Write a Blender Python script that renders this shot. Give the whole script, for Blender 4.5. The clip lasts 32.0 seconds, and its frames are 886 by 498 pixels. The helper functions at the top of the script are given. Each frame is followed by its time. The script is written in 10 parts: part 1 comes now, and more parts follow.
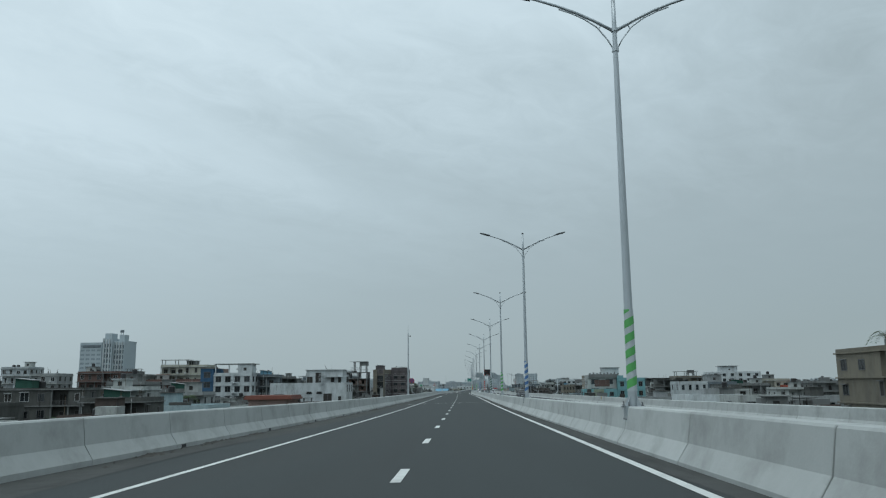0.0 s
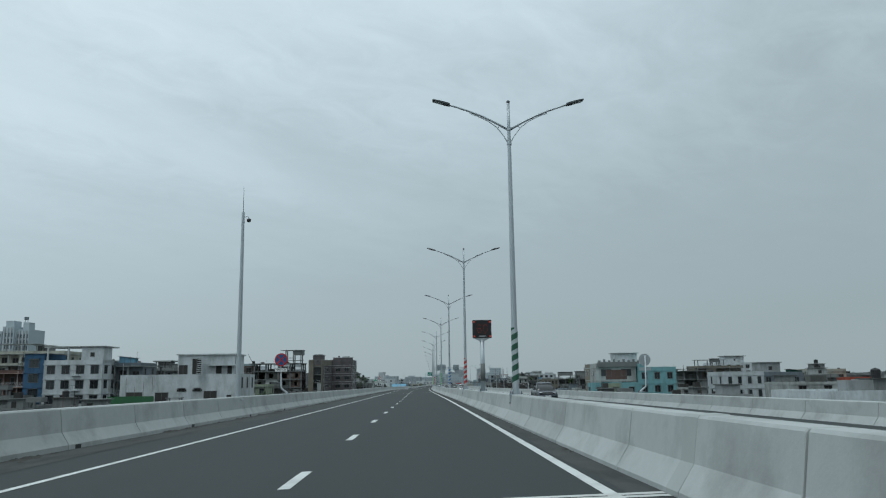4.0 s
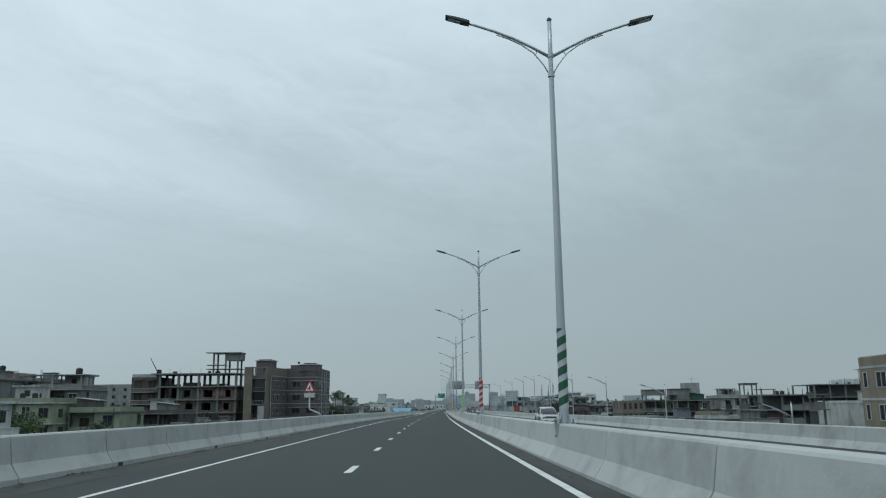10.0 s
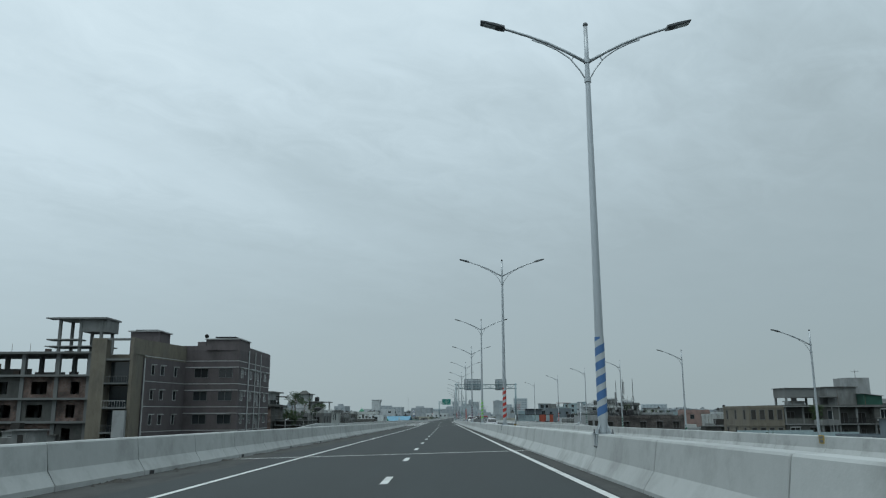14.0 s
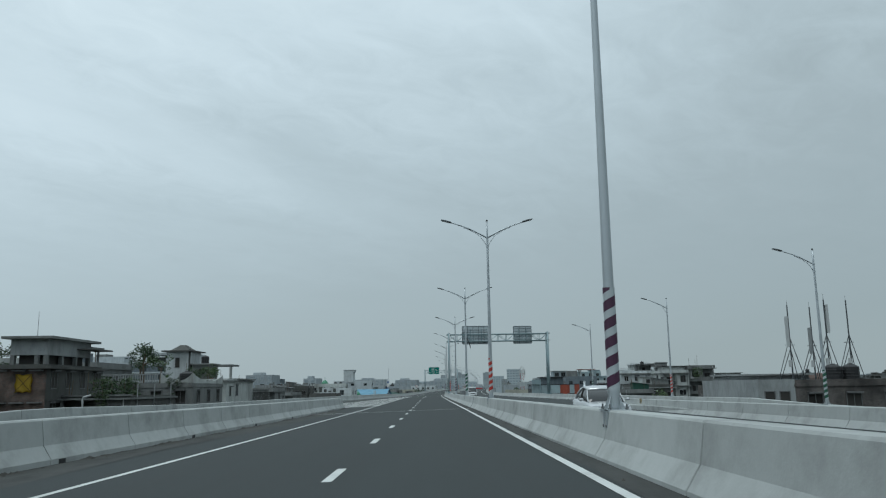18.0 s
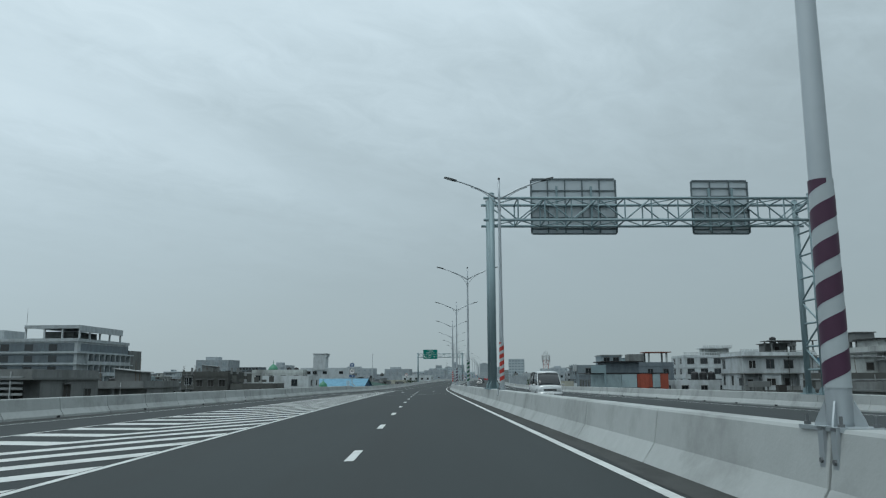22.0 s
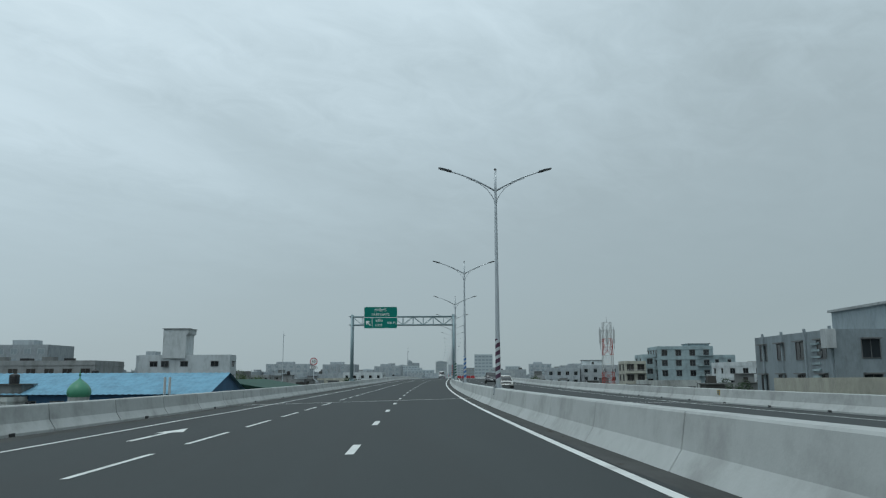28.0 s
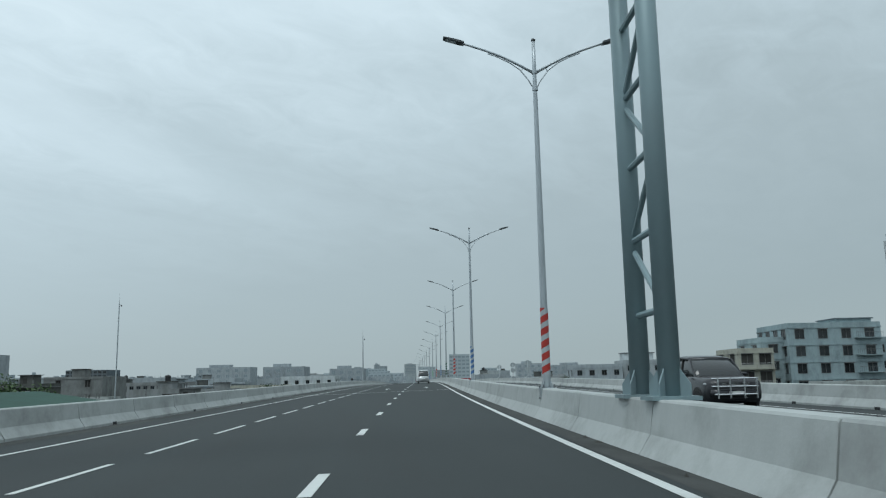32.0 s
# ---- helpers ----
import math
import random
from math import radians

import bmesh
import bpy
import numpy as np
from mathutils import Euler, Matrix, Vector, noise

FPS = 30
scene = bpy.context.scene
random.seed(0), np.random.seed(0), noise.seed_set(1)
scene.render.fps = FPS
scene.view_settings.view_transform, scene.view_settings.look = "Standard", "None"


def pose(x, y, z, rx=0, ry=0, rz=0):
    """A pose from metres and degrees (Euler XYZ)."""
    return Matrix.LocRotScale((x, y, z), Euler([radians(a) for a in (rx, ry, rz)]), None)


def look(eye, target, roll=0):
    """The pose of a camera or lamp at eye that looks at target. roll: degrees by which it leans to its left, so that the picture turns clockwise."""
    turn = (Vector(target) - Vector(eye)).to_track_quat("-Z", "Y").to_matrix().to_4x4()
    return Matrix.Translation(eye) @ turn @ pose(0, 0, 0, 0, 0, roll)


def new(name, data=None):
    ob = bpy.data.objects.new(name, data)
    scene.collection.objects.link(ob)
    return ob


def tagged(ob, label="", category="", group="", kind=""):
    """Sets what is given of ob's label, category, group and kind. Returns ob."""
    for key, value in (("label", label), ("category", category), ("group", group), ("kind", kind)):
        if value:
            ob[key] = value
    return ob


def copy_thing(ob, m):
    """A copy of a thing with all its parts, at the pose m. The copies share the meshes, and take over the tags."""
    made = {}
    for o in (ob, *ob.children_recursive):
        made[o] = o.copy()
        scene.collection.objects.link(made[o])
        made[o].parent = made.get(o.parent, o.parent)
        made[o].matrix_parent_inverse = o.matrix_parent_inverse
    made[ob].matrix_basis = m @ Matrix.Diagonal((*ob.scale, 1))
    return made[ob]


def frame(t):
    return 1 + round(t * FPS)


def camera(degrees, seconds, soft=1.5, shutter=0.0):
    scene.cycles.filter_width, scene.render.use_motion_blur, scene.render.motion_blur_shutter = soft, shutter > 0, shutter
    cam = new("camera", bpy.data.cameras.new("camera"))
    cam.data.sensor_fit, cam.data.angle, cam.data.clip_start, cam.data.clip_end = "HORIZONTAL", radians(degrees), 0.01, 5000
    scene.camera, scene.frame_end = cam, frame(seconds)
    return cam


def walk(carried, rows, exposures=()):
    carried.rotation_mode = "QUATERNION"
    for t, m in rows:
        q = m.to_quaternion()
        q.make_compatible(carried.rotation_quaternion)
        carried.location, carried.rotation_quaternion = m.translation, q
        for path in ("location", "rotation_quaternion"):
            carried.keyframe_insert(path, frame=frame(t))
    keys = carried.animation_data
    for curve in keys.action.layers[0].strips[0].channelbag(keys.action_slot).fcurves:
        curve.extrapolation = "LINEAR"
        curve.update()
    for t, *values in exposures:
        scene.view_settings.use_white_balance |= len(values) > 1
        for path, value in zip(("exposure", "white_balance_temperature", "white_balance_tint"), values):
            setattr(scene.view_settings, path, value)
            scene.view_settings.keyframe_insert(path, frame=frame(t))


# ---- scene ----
cam = camera(58.88, 32.0, 1.2)
PATH = [
    (0.0, pose(-0.001, 0.000, 1.159, 99.83, 0.54, 1.52)),
    (0.5, pose(0.026, 10.183, 1.069, 101.27, 0.28, 1.43)),
    (1.0, pose(0.049, 20.343, 0.975, 101.83, -0.82, 1.60)),
    (1.5, pose(0.068, 30.480, 0.876, 101.20, -0.51, 1.51)),
    (2.0, pose(0.082, 40.594, 0.780, 100.57, 0.09, -0.44)),
    (2.5, pose(0.230, 50.762, 0.693, 100.47, 0.26, -1.31)),
    (3.0, pose(0.374, 61.060, 0.612, 100.08, 0.52, -1.68)),
    (3.5, pose(0.516, 71.487, 0.540, 99.45, 0.88, -1.77)),
    (4.0, pose(0.658, 82.044, 0.475, 99.48, 0.71, -1.31)),
    (4.5, pose(0.525, 92.655, 0.418, 99.59, 0.46, -0.78)),
    (5.0, pose(0.392, 103.247, 0.362, 99.75, 0.18, -0.22)),
    (5.5, pose(0.256, 113.819, 0.304, 99.95, -0.06, 0.30)),
    (6.0, pose(0.112, 124.372, 0.244, 100.48, -0.14, 0.63)),
    (6.5, pose(0.115, 134.919, 0.183, 99.62, -0.15, 0.67)),
    (7.0, pose(0.107, 145.473, 0.120, 99.76, -0.17, 0.50)),
    (7.5, pose(0.089, 156.035, 0.055, 99.96, 0.12, 0.13)),
    (8.0, pose(0.059, 166.604, -0.009, 100.67, -0.28, -0.09)),
    (8.5, pose(0.013, 177.230, -0.073, 101.75, -0.05, -0.07)),
    (9.0, pose(-0.041, 187.963, -0.138, 101.12, 0.77, -0.92)),
    (9.5, pose(-0.098, 198.802, -0.203, 100.59, 0.93, -1.09)),
    (10.0, pose(-0.152, 209.748, -0.268, 101.21, 0.52, -0.70)),
    (10.5, pose(-0.281, 220.768, -0.332, 101.50, -0.26, -0.50)),
    (11.0, pose(-0.397, 231.827, -0.393, 101.30, -0.21, -0.39)),
    (11.5, pose(-0.497, 242.927, -0.453, 101.11, -0.06, -0.36)),
    (12.0, pose(-0.578, 254.068, -0.510, 101.32, 0.38, -0.37)),
    (12.5, pose(-0.651, 265.306, -0.565, 101.77, 0.36, -0.25)),
    (13.0, pose(-0.702, 276.698, -0.620, 101.96, 0.28, 0.13)),
    (13.5, pose(-0.727, 288.245, -0.681, 101.78, 0.34, -0.26)),
    (14.0, pose(-0.79, 299.945, -0.749, 101.83, 0.22, -0.55)),
    (14.5, pose(-0.63, 311.692, -0.823, 102.03, 0.17, -0.86)),
    (15.0, pose(-0.38, 323.378, -0.903, 101.60, 0.5, -1.16)),
    (15.5, pose(-0.09, 335.003, -0.987, 101.13, 0.92, -1.4)),
    (16.0, pose(0.19, 346.568, -1.072, 100.5, 1.32, -1.58)),
    (16.5, pose(0.37, 358.180, -1.159, 99.94, 1.59, -1.71)),
    (17.0, pose(0.481, 369.943, -1.247, 99.64, 1.4, -1.8)),
    (17.5, pose(0.636, 381.857, -1.337, 99.46, 1.26, -1.56)),
    (18.0, pose(0.789, 393.922, -1.429, 99.93, 0.86, -1.39)),
    (18.5, pose(0.861, 406.057, -1.517, 100.19, 0.84, -1.11)),
    (19.0, pose(0.925, 418.181, -1.601, 100.31, 0.42, -1.16)),
    (19.5, pose(0.979, 430.294, -1.680, 100.37, 0.03, -1.06)),
    (20.0, pose(1.022, 442.396, -1.754, 100.35, -0.25, -1.23)),
    (20.5, pose(1.124, 454.524, -1.823, 100.23, 0.02, -1.21)),
    (21.0, pose(1.215, 466.719, -1.890, 99.86, 0.83, -1.34)),
    (21.5, pose(1.298, 478.980, -1.953, 99.72, 0.32, -1.61)),
    (22.0, pose(1.377, 491.307, -2.014, 99.30, 0.28, -1.81)),
    (22.5, pose(1.540, 503.679, -2.072, 98.76, 0.34, -2.00)),
    (23.0, pose(1.713, 516.073, -2.127, 99.04, 0.51, -1.95)),
    (23.5, pose(1.898, 528.490, -2.185, 99.42, 0.77, -2.06)),
    (24.0, pose(2.098, 540.931, -2.245, 99.69, 0.83, -2.26)),
    (24.5, pose(2.264, 553.426, -2.308, 99.64, 0.99, -2.43)),
    (25.0, pose(2.456, 566.007, -2.375, 99.40, 1.43, -2.73)),
    (25.5, pose(2.683, 578.674, -2.445, 99.98, 1.07, -2.89)),
    (26.0, pose(2.957, 591.426, -2.520, 99.82, 0.73, -3.27)),
    (26.5, pose(3.143, 604.224, -2.599, 99.56, 0.39, -3.68)),
    (27.0, pose(3.399, 617.022, -2.683, 99.27, 0.08, -4.11)),
    (27.5, pose(3.732, 629.821, -2.771, 99.06, -0.15, -4.57)),
    (28.0, pose(4.145, 642.620, -2.850, 99.24, 0.22, -5.23)),
    (28.5, pose(4.739, 655.455, -2.907, 99.42, 0.4, -5.93)),
    (29.0, pose(5.421, 668.375, -2.944, 100.48, 0.55, -6.28)),
    (29.5, pose(6.188, 681.377, -2.960, 100.73, 0.53, -7.24)),
    (30.0, pose(7.037, 694.462, -2.954, 100.48, 1.01, -7.85)),
    (30.5, pose(8.057, 707.539, -2.934, 99.62, 1.64, -8.16)),
    (31.0, pose(9.135, 720.531, -2.901, 99.85, 1.22, -7.90)),
    (31.5, pose(10.266, 733.438, -2.856, 99.64, 1.32, -7.31)),
    (32.0, pose(11.447, 746.259, -2.798, 99.45, 1.09, -7.51)),
]

walk(cam, PATH, ((0.0, 0.0), (29.0, 0.0), (31.0, 0.05), (32.0, 0.12)))

# ---------------------------------------------------------------- world and light
world = bpy.data.worlds.new("overcast_sky")
scene.world = world
world.use_nodes = True
wt = world.node_tree
wt.nodes.clear()


w_out = wt.nodes.new("ShaderNodeOutputWorld")
w_bg = wt.nodes.new("ShaderNodeBackground")
w_sky = wt.nodes.new("ShaderNodeTexSky")
w_sky.sky_type, w_sky.sun_disc = "NISHITA", False
w_sky.sun_elevation, w_sky.sun_rotation = radians(64), radians(-142)
w_dim = wt.nodes.new("ShaderNodeMix")
w_dim.data_type = "RGBA"
w_dim.blend_type = "MULTIPLY"
w_dim.inputs[0].default_value = 1.0
w_dim.inputs[7].default_value = (0.09, 0.09, 0.09, 1)
w_tc = wt.nodes.new("ShaderNodeTexCoord")
w_sep = wt.nodes.new("ShaderNodeSeparateXYZ")
wt.links.new(w_tc.outputs["Generated"], w_sep.inputs[0])


def wmath(op, a, b=None, c=None):
    n = wt.nodes.new("ShaderNodeMath")
    n.operation = op
    for i, q in enumerate((a, b, c)):
        if q is None:
            continue
        if isinstance(q, (int, float)):
            n.inputs[i].default_value = q
        else:
            wt.links.new(q, n.inputs[i])
    return n.outputs[0]


up = wmath("MAXIMUM", w_sep.outputs[2], 0.0)
lift = wmath("ADD", up, 0.16)
cu = wmath("DIVIDE", w_sep.outputs[0], lift)
cv = wmath("DIVIDE", w_sep.outputs[1], lift)
# cloud streaks run along one line of the sky, with fine ripples across them
along_sky = wmath("ADD", wmath("MULTIPLY", cu, 0.676), wmath("MULTIPLY", cv, 0.737))
across_sky = wmath("SUBTRACT", wmath("MULTIPLY", cu, 0.737), wmath("MULTIPLY", cv, 0.676))


def sky_noise(stretch, scale, detail, rough, distortion=0.0):
    comb = wt.nodes.new("ShaderNodeCombineXYZ")
    wt.links.new(across_sky, comb.inputs[0])
    wt.links.new(wmath("MULTIPLY", along_sky, stretch), comb.inputs[1])
    n = wt.nodes.new("ShaderNodeTexNoise")
    for key, value in (("Scale", scale), ("Detail", detail), ("Roughness", rough), ("Distortion", distortion)):
        n.inputs[key].default_value = value
    wt.links.new(comb.outputs[0], n.inputs["Vector"])
    return wmath("SUBTRACT", n.outputs["Fac"], 0.5)


broad = sky_noise(0.55, 0.9, 5, 0.55, 0.4)
streaks = sky_noise(0.38, 2.4, 8, 0.6, 0.5)
wisps = sky_noise(0.7, 7.5, 7, 0.62, 0.8)
high = wmath("MINIMUM", wmath("MAXIMUM", wmath("MULTIPLY_ADD", up, 3.4, -0.28), 0.06), 1.0)
# one long thin bank of darker cloud with a brighter rift along its edge
band = wmath("ADD", across_sky, wmath("ADD", wmath("MULTIPLY", broad, 0.55), wmath("MULTIPLY", wisps, 0.22)))


def bank(centre, width):
    q = wmath("DIVIDE", wmath("SUBTRACT", band, centre), width)
    return wmath("EXPONENT", wmath("MULTIPLY", wmath("MULTIPLY", q, q), -1.0))


reach = wmath("DIVIDE", wmath("SUBTRACT", along_sky, 1.15), 1.1)
reach = wmath("MAXIMUM", wmath("SUBTRACT", 1.0, wmath("MULTIPLY", reach, reach)), 0.0)
rift = wmath("MULTIPLY", reach, wmath("SUBTRACT", wmath("MULTIPLY", bank(-1.92, 0.13), 0.075), wmath("MULTIPLY", bank(-1.6, 0.17), 0.075)))
ripple = wmath("ADD", wmath("ADD", wmath("MULTIPLY", broad, 0.34), wmath("MULTIPLY", streaks, 0.34)), wmath("MULTIPLY", wisps, 0.26))
# the cover is thinner and brighter towards the sun, and thick and grey low down
glow = wmath("SUBTRACT", wmath("MULTIPLY", up, 1.17), wmath("MULTIPLY", w_sep.outputs[0], 0.34))
tone = wmath("ADD", wmath("ADD", wmath("MULTIPLY", wmath("ADD", ripple, rift), high), 0.072), glow)
w_ramp = wt.nodes.new("ShaderNodeValToRGB")
el = w_ramp.color_ramp.elements
el[0].position, el[0].color = 0.0, (0.315, 0.395, 0.423, 1)
el[1].position, el[1].color = 1.0, (0.78, 0.93, 1.0, 1)
for pos, col in ((0.22, (0.375, 0.466, 0.502, 1)), (0.42, (0.475, 0.59, 0.643, 1)), (0.62, (0.605, 0.74, 0.808, 1))):
    e = el.new(pos)
    e.color = col
wt.links.new(tone, w_ramp.inputs[0])
w_mix = wt.nodes.new("ShaderNodeMix")
w_mix.data_type = "RGBA"
w_mix.inputs[0].default_value = 0.94
wt.links.new(w_sky.outputs[0], w_dim.inputs[6])
wt.links.new(w_dim.outputs[2], w_mix.inputs[6])
wt.links.new(w_ramp.outputs[0], w_mix.inputs[7])
wt.links.new(w_mix.outputs[2], w_bg.inputs[0])
w_bg.inputs[1].default_value = 1.0
wt.links.new(w_bg.outputs[0], w_out.inputs[0])

sun_data = bpy.data.lights.new("sun", "SUN")
sun_data.energy, sun_data.angle, sun_data.color = 0.75, radians(25), (0.93, 1.0, 1.0)
sun = new("sun", sun_data)
sun.matrix_world = look((-35, -45, 120), (0, 0, 0))

# ---------------------------------------------------------------- materials


def mat(name, col, rough=0.8, metal=0.0, vary=0.12, scale=1.5, stretch=(1, 1, 1), stain=None, stain_amt=0.0,
        stain_scale=0.35, stain_stretch=(1, 1, 1), bump=0.0, bump_scale=40.0, per_object=0.0, spec=0.5, local=False, streak=0.0):
    """A surface: base colour with fine grain, large stains, a little relief, and a shift of tone from piece to piece."""
    m = bpy.data.materials.new(name)
    m.use_nodes = True
    nt = m.node_tree
    b = nt.nodes["Principled BSDF"]
    b.inputs["Roughness"].default_value, b.inputs["Metallic"].default_value = rough, metal
    b.inputs["Specular IOR Level"].default_value = spec
    if local:
        src = nt.nodes.new("ShaderNodeTexCoord").outputs["Object"]
    else:
        src = nt.nodes.new("ShaderNodeNewGeometry").outputs["Position"]

    def field(sc, st, detail=5, rg=0.6):
        mp = nt.nodes.new("ShaderNodeMapping")
        mp.inputs["Scale"].default_value = st
        nt.links.new(src, mp.inputs[0])
        n = nt.nodes.new("ShaderNodeTexNoise")
        n.inputs["Scale"].default_value, n.inputs["Detail"].default_value, n.inputs["Roughness"].default_value = sc, detail, rg
        nt.links.new(mp.outputs[0], n.inputs["Vector"])
        return n.outputs["Fac"]

    def blend(fac, a, c):
        x = nt.nodes.new("ShaderNodeMix")
        x.data_type = "RGBA"
        nt.links.new(fac, x.inputs[0])
        for sock, q in ((x.inputs[6], a), (x.inputs[7], c)):
            if isinstance(q, tuple):
                sock.default_value = (*q, 1)
            else:
                nt.links.new(q, sock)
        return x.outputs[2]

    lo = tuple(max(0.0, q * (1 - vary)) for q in col)
    hi = tuple(min(0.95, q * (1 + vary)) for q in col)
    colour = blend(field(scale, stretch), lo, hi)
    if stain:
        r = nt.nodes.new("ShaderNodeMapRange")
        r.inputs[1].default_value, r.inputs[2].default_value = 0.48, 0.72
        r.inputs[3].default_value, r.inputs[4].default_value = 0.0, stain_amt
        nt.links.new(field(stain_scale, stain_stretch, 6, 0.65), r.inputs[0])
        colour = blend(r.outputs[0], colour, stain)
    if streak:
        r = nt.nodes.new("ShaderNodeMapRange")
        r.inputs[1].default_value, r.inputs[2].default_value = 0.46, 0.70
        r.inputs[3].default_value, r.inputs[4].default_value = 0.0, streak
        nt.links.new(field(0.7, (1.0, 1.0, 0.42), 9, 0.78), r.inputs[0])
        colour = blend(r.outputs[0], colour, tuple(q * 0.33 for q in col))
    if per_object:
        info = nt.nodes.new("ShaderNodeObjectInfo")
        r = nt.nodes.new("ShaderNodeMapRange")
        r.inputs[3].default_value, r.inputs[4].default_value = 1 - per_object, 1 + per_object
        nt.links.new(info.outputs["Random"], r.inputs[0])
        h = nt.nodes.new("ShaderNodeHueSaturation")
        nt.links.new(r.outputs[0], h.inputs["Value"])
        nt.links.new(colour, h.inputs["Color"])
        colour = h.outputs[0]
    nt.links.new(colour, b.inputs["Base Color"])
    if bump:
        bn = nt.nodes.new("ShaderNodeBump")
        bn.inputs["Strength"].default_value, bn.inputs["Distance"].default_value = bump, 0.01
        nt.links.new(field(bump_scale, (1, 1, 1), 3), bn.inputs["Height"])
        nt.links.new(bn.outputs[0], b.inputs["Normal"])
    return m


GREY_STAIN = (0.10, 0.10, 0.095)
M_ASPHALT = mat("asphalt", (0.0355, 0.0425, 0.0435), 0.85, vary=0.16, scale=0.6, stretch=(1.4, 0.12, 1), stain=(0.034, 0.037, 0.037),
                stain_amt=0.6, stain_scale=0.25, stain_stretch=(2.0, 0.08, 1), bump=0.25, bump_scale=60, spec=0.3)
M_SHOULDER = mat("dusty_shoulder", (0.068, 0.071, 0.069), 0.95, vary=0.25, scale=2.2, stain=(0.034, 0.036, 0.035), stain_amt=0.8,
                 stain_scale=1.2, stain_stretch=(1.5, 0.3, 1), bump=0.4, bump_scale=25, spec=0.2)
M_PAINT = mat("road_paint", (0.60, 0.62, 0.60), 0.65, vary=0.08, scale=6, stain=(0.30, 0.30, 0.29), stain_amt=0.55, stain_scale=1.1)
M_JOINT = mat("joint_mortar", (0.55, 0.56, 0.54), 0.85, vary=0.2, scale=4)
M_CONC = mat("barrier_concrete", (0.40, 0.422, 0.414), 0.85, vary=0.10, scale=3.2, stain=(0.215, 0.224, 0.216), stain_amt=0.75,
             stain_scale=0.9, stain_stretch=(1, 0.7, 0.8), bump=0.25, bump_scale=24, per_object=0.07, streak=0.10)
M_CONC_NEW = mat("joint_patch_concrete", (0.36, 0.38, 0.37), 0.8, vary=0.1, scale=2, per_object=0.1)
M_PATCH = mat("cement_patch", (0.2, 0.212, 0.208), 0.85, vary=0.2, scale=2.5, stain=(0.13, 0.135, 0.13), stain_amt=0.6, stain_scale=1.5)
M_CONC_OLD = mat("raw_concrete", (0.152, 0.162, 0.16), 0.9, vary=0.2, scale=0.6, stain=GREY_STAIN, stain_amt=0.65,
                 stain_scale=0.3, stain_stretch=(1, 1, 0.3), bump=0.2, bump_scale=8)
M_DECK = mat("girder_concrete", (0.40, 0.40, 0.385), 0.9, vary=0.1, scale=0.5, stain=(0.2, 0.2, 0.19), stain_amt=0.5, stain_scale=0.15)
M_STEEL = mat("galvanised_steel", (0.42, 0.46, 0.48), 0.42, 0.55, vary=0.08, scale=1.2, stain=(0.30, 0.33, 0.345), stain_amt=0.4, stain_scale=0.5)
M_GANTRY = mat("painted_gantry_steel", (0.23, 0.315, 0.335), 0.5, 0.25, vary=0.07, scale=1.0, stain=(0.2, 0.23, 0.24), stain_amt=0.4)
M_GANTRY_D = mat("weathered_frame_steel", (0.115, 0.145, 0.155), 0.55, 0.25, vary=0.08, scale=1.5)
M_BOARDBACK = mat("bare_aluminium_sheet", (0.47, 0.52, 0.54), 0.5, 0.3, vary=0.05, scale=1.2, stain=(0.36, 0.4, 0.41), stain_amt=0.4, stain_scale=0.8)
M_DARKMETAL = mat("dark_cast_metal", (0.075, 0.085, 0.09), 0.5, 0.4, vary=0.1, scale=5)
M_LENS = mat("lamp_lens", (0.45, 0.48, 0.48), 0.25, vary=0.05, scale=10)
M_BOLT = mat("bolt_steel", (0.16, 0.17, 0.175), 0.5, 0.5)
M_WRAPW = mat("white_reflective_film", (0.40, 0.445, 0.46), 0.45, vary=0.07, scale=4, local=True)
WRAPS = {
    "green": mat("green_film", (0.09, 0.36, 0.10), 0.5, vary=0.15, scale=4, local=True),
    "lime": mat("lime_film", (0.22, 0.55, 0.12), 0.5, vary=0.15, scale=4, local=True),
    "blue": mat("blue_film", (0.06, 0.15, 0.33), 0.5, vary=0.12, scale=4, local=True),
    "red": mat("red_film", (0.42, 0.035, 0.025), 0.5, vary=0.12, scale=4, local=True),
    "dark_green": mat("dark_green_film", (0.015, 0.085, 0.05), 0.5, vary=0.12, scale=4, local=True),
    "purple": mat("purple_film", (0.06, 0.018, 0.045), 0.5, vary=0.12, scale=4, local=True),
}
M_YELLOW = mat("yellow_paint", (0.50, 0.33, 0.03), 0.6, vary=0.12, scale=6)
M_OCHRE = mat("faded_yellow_plate", (0.34, 0.24, 0.05), 0.6, vary=0.15, scale=8)
M_BLACK = mat("matt_black", (0.012, 0.012, 0.013), 0.6, vary=0.1, scale=5)
M_RUBBER = mat("tyre_rubber", (0.018, 0.018, 0.018), 0.85, vary=0.15, scale=20, local=True)
M_WHITEP = mat("white_sign_sheet", (0.72, 0.73, 0.72), 0.45, vary=0.04, scale=6)
M_REDP = mat("red_sign_sheet", (0.38, 0.025, 0.03), 0.45, vary=0.06, scale=6)
M_BLUEP = mat("blue_sign_sheet", (0.01, 0.075, 0.21), 0.45, vary=0.06, scale=6)
M_GREENP = mat("green_sign_sheet", (0.001, 0.17, 0.137), 0.6, vary=0.05, scale=3, spec=0.2)
M_SIGNBACK = mat("aluminium_sign_back", (0.36, 0.40, 0.41), 0.45, 0.4, vary=0.06, scale=2)
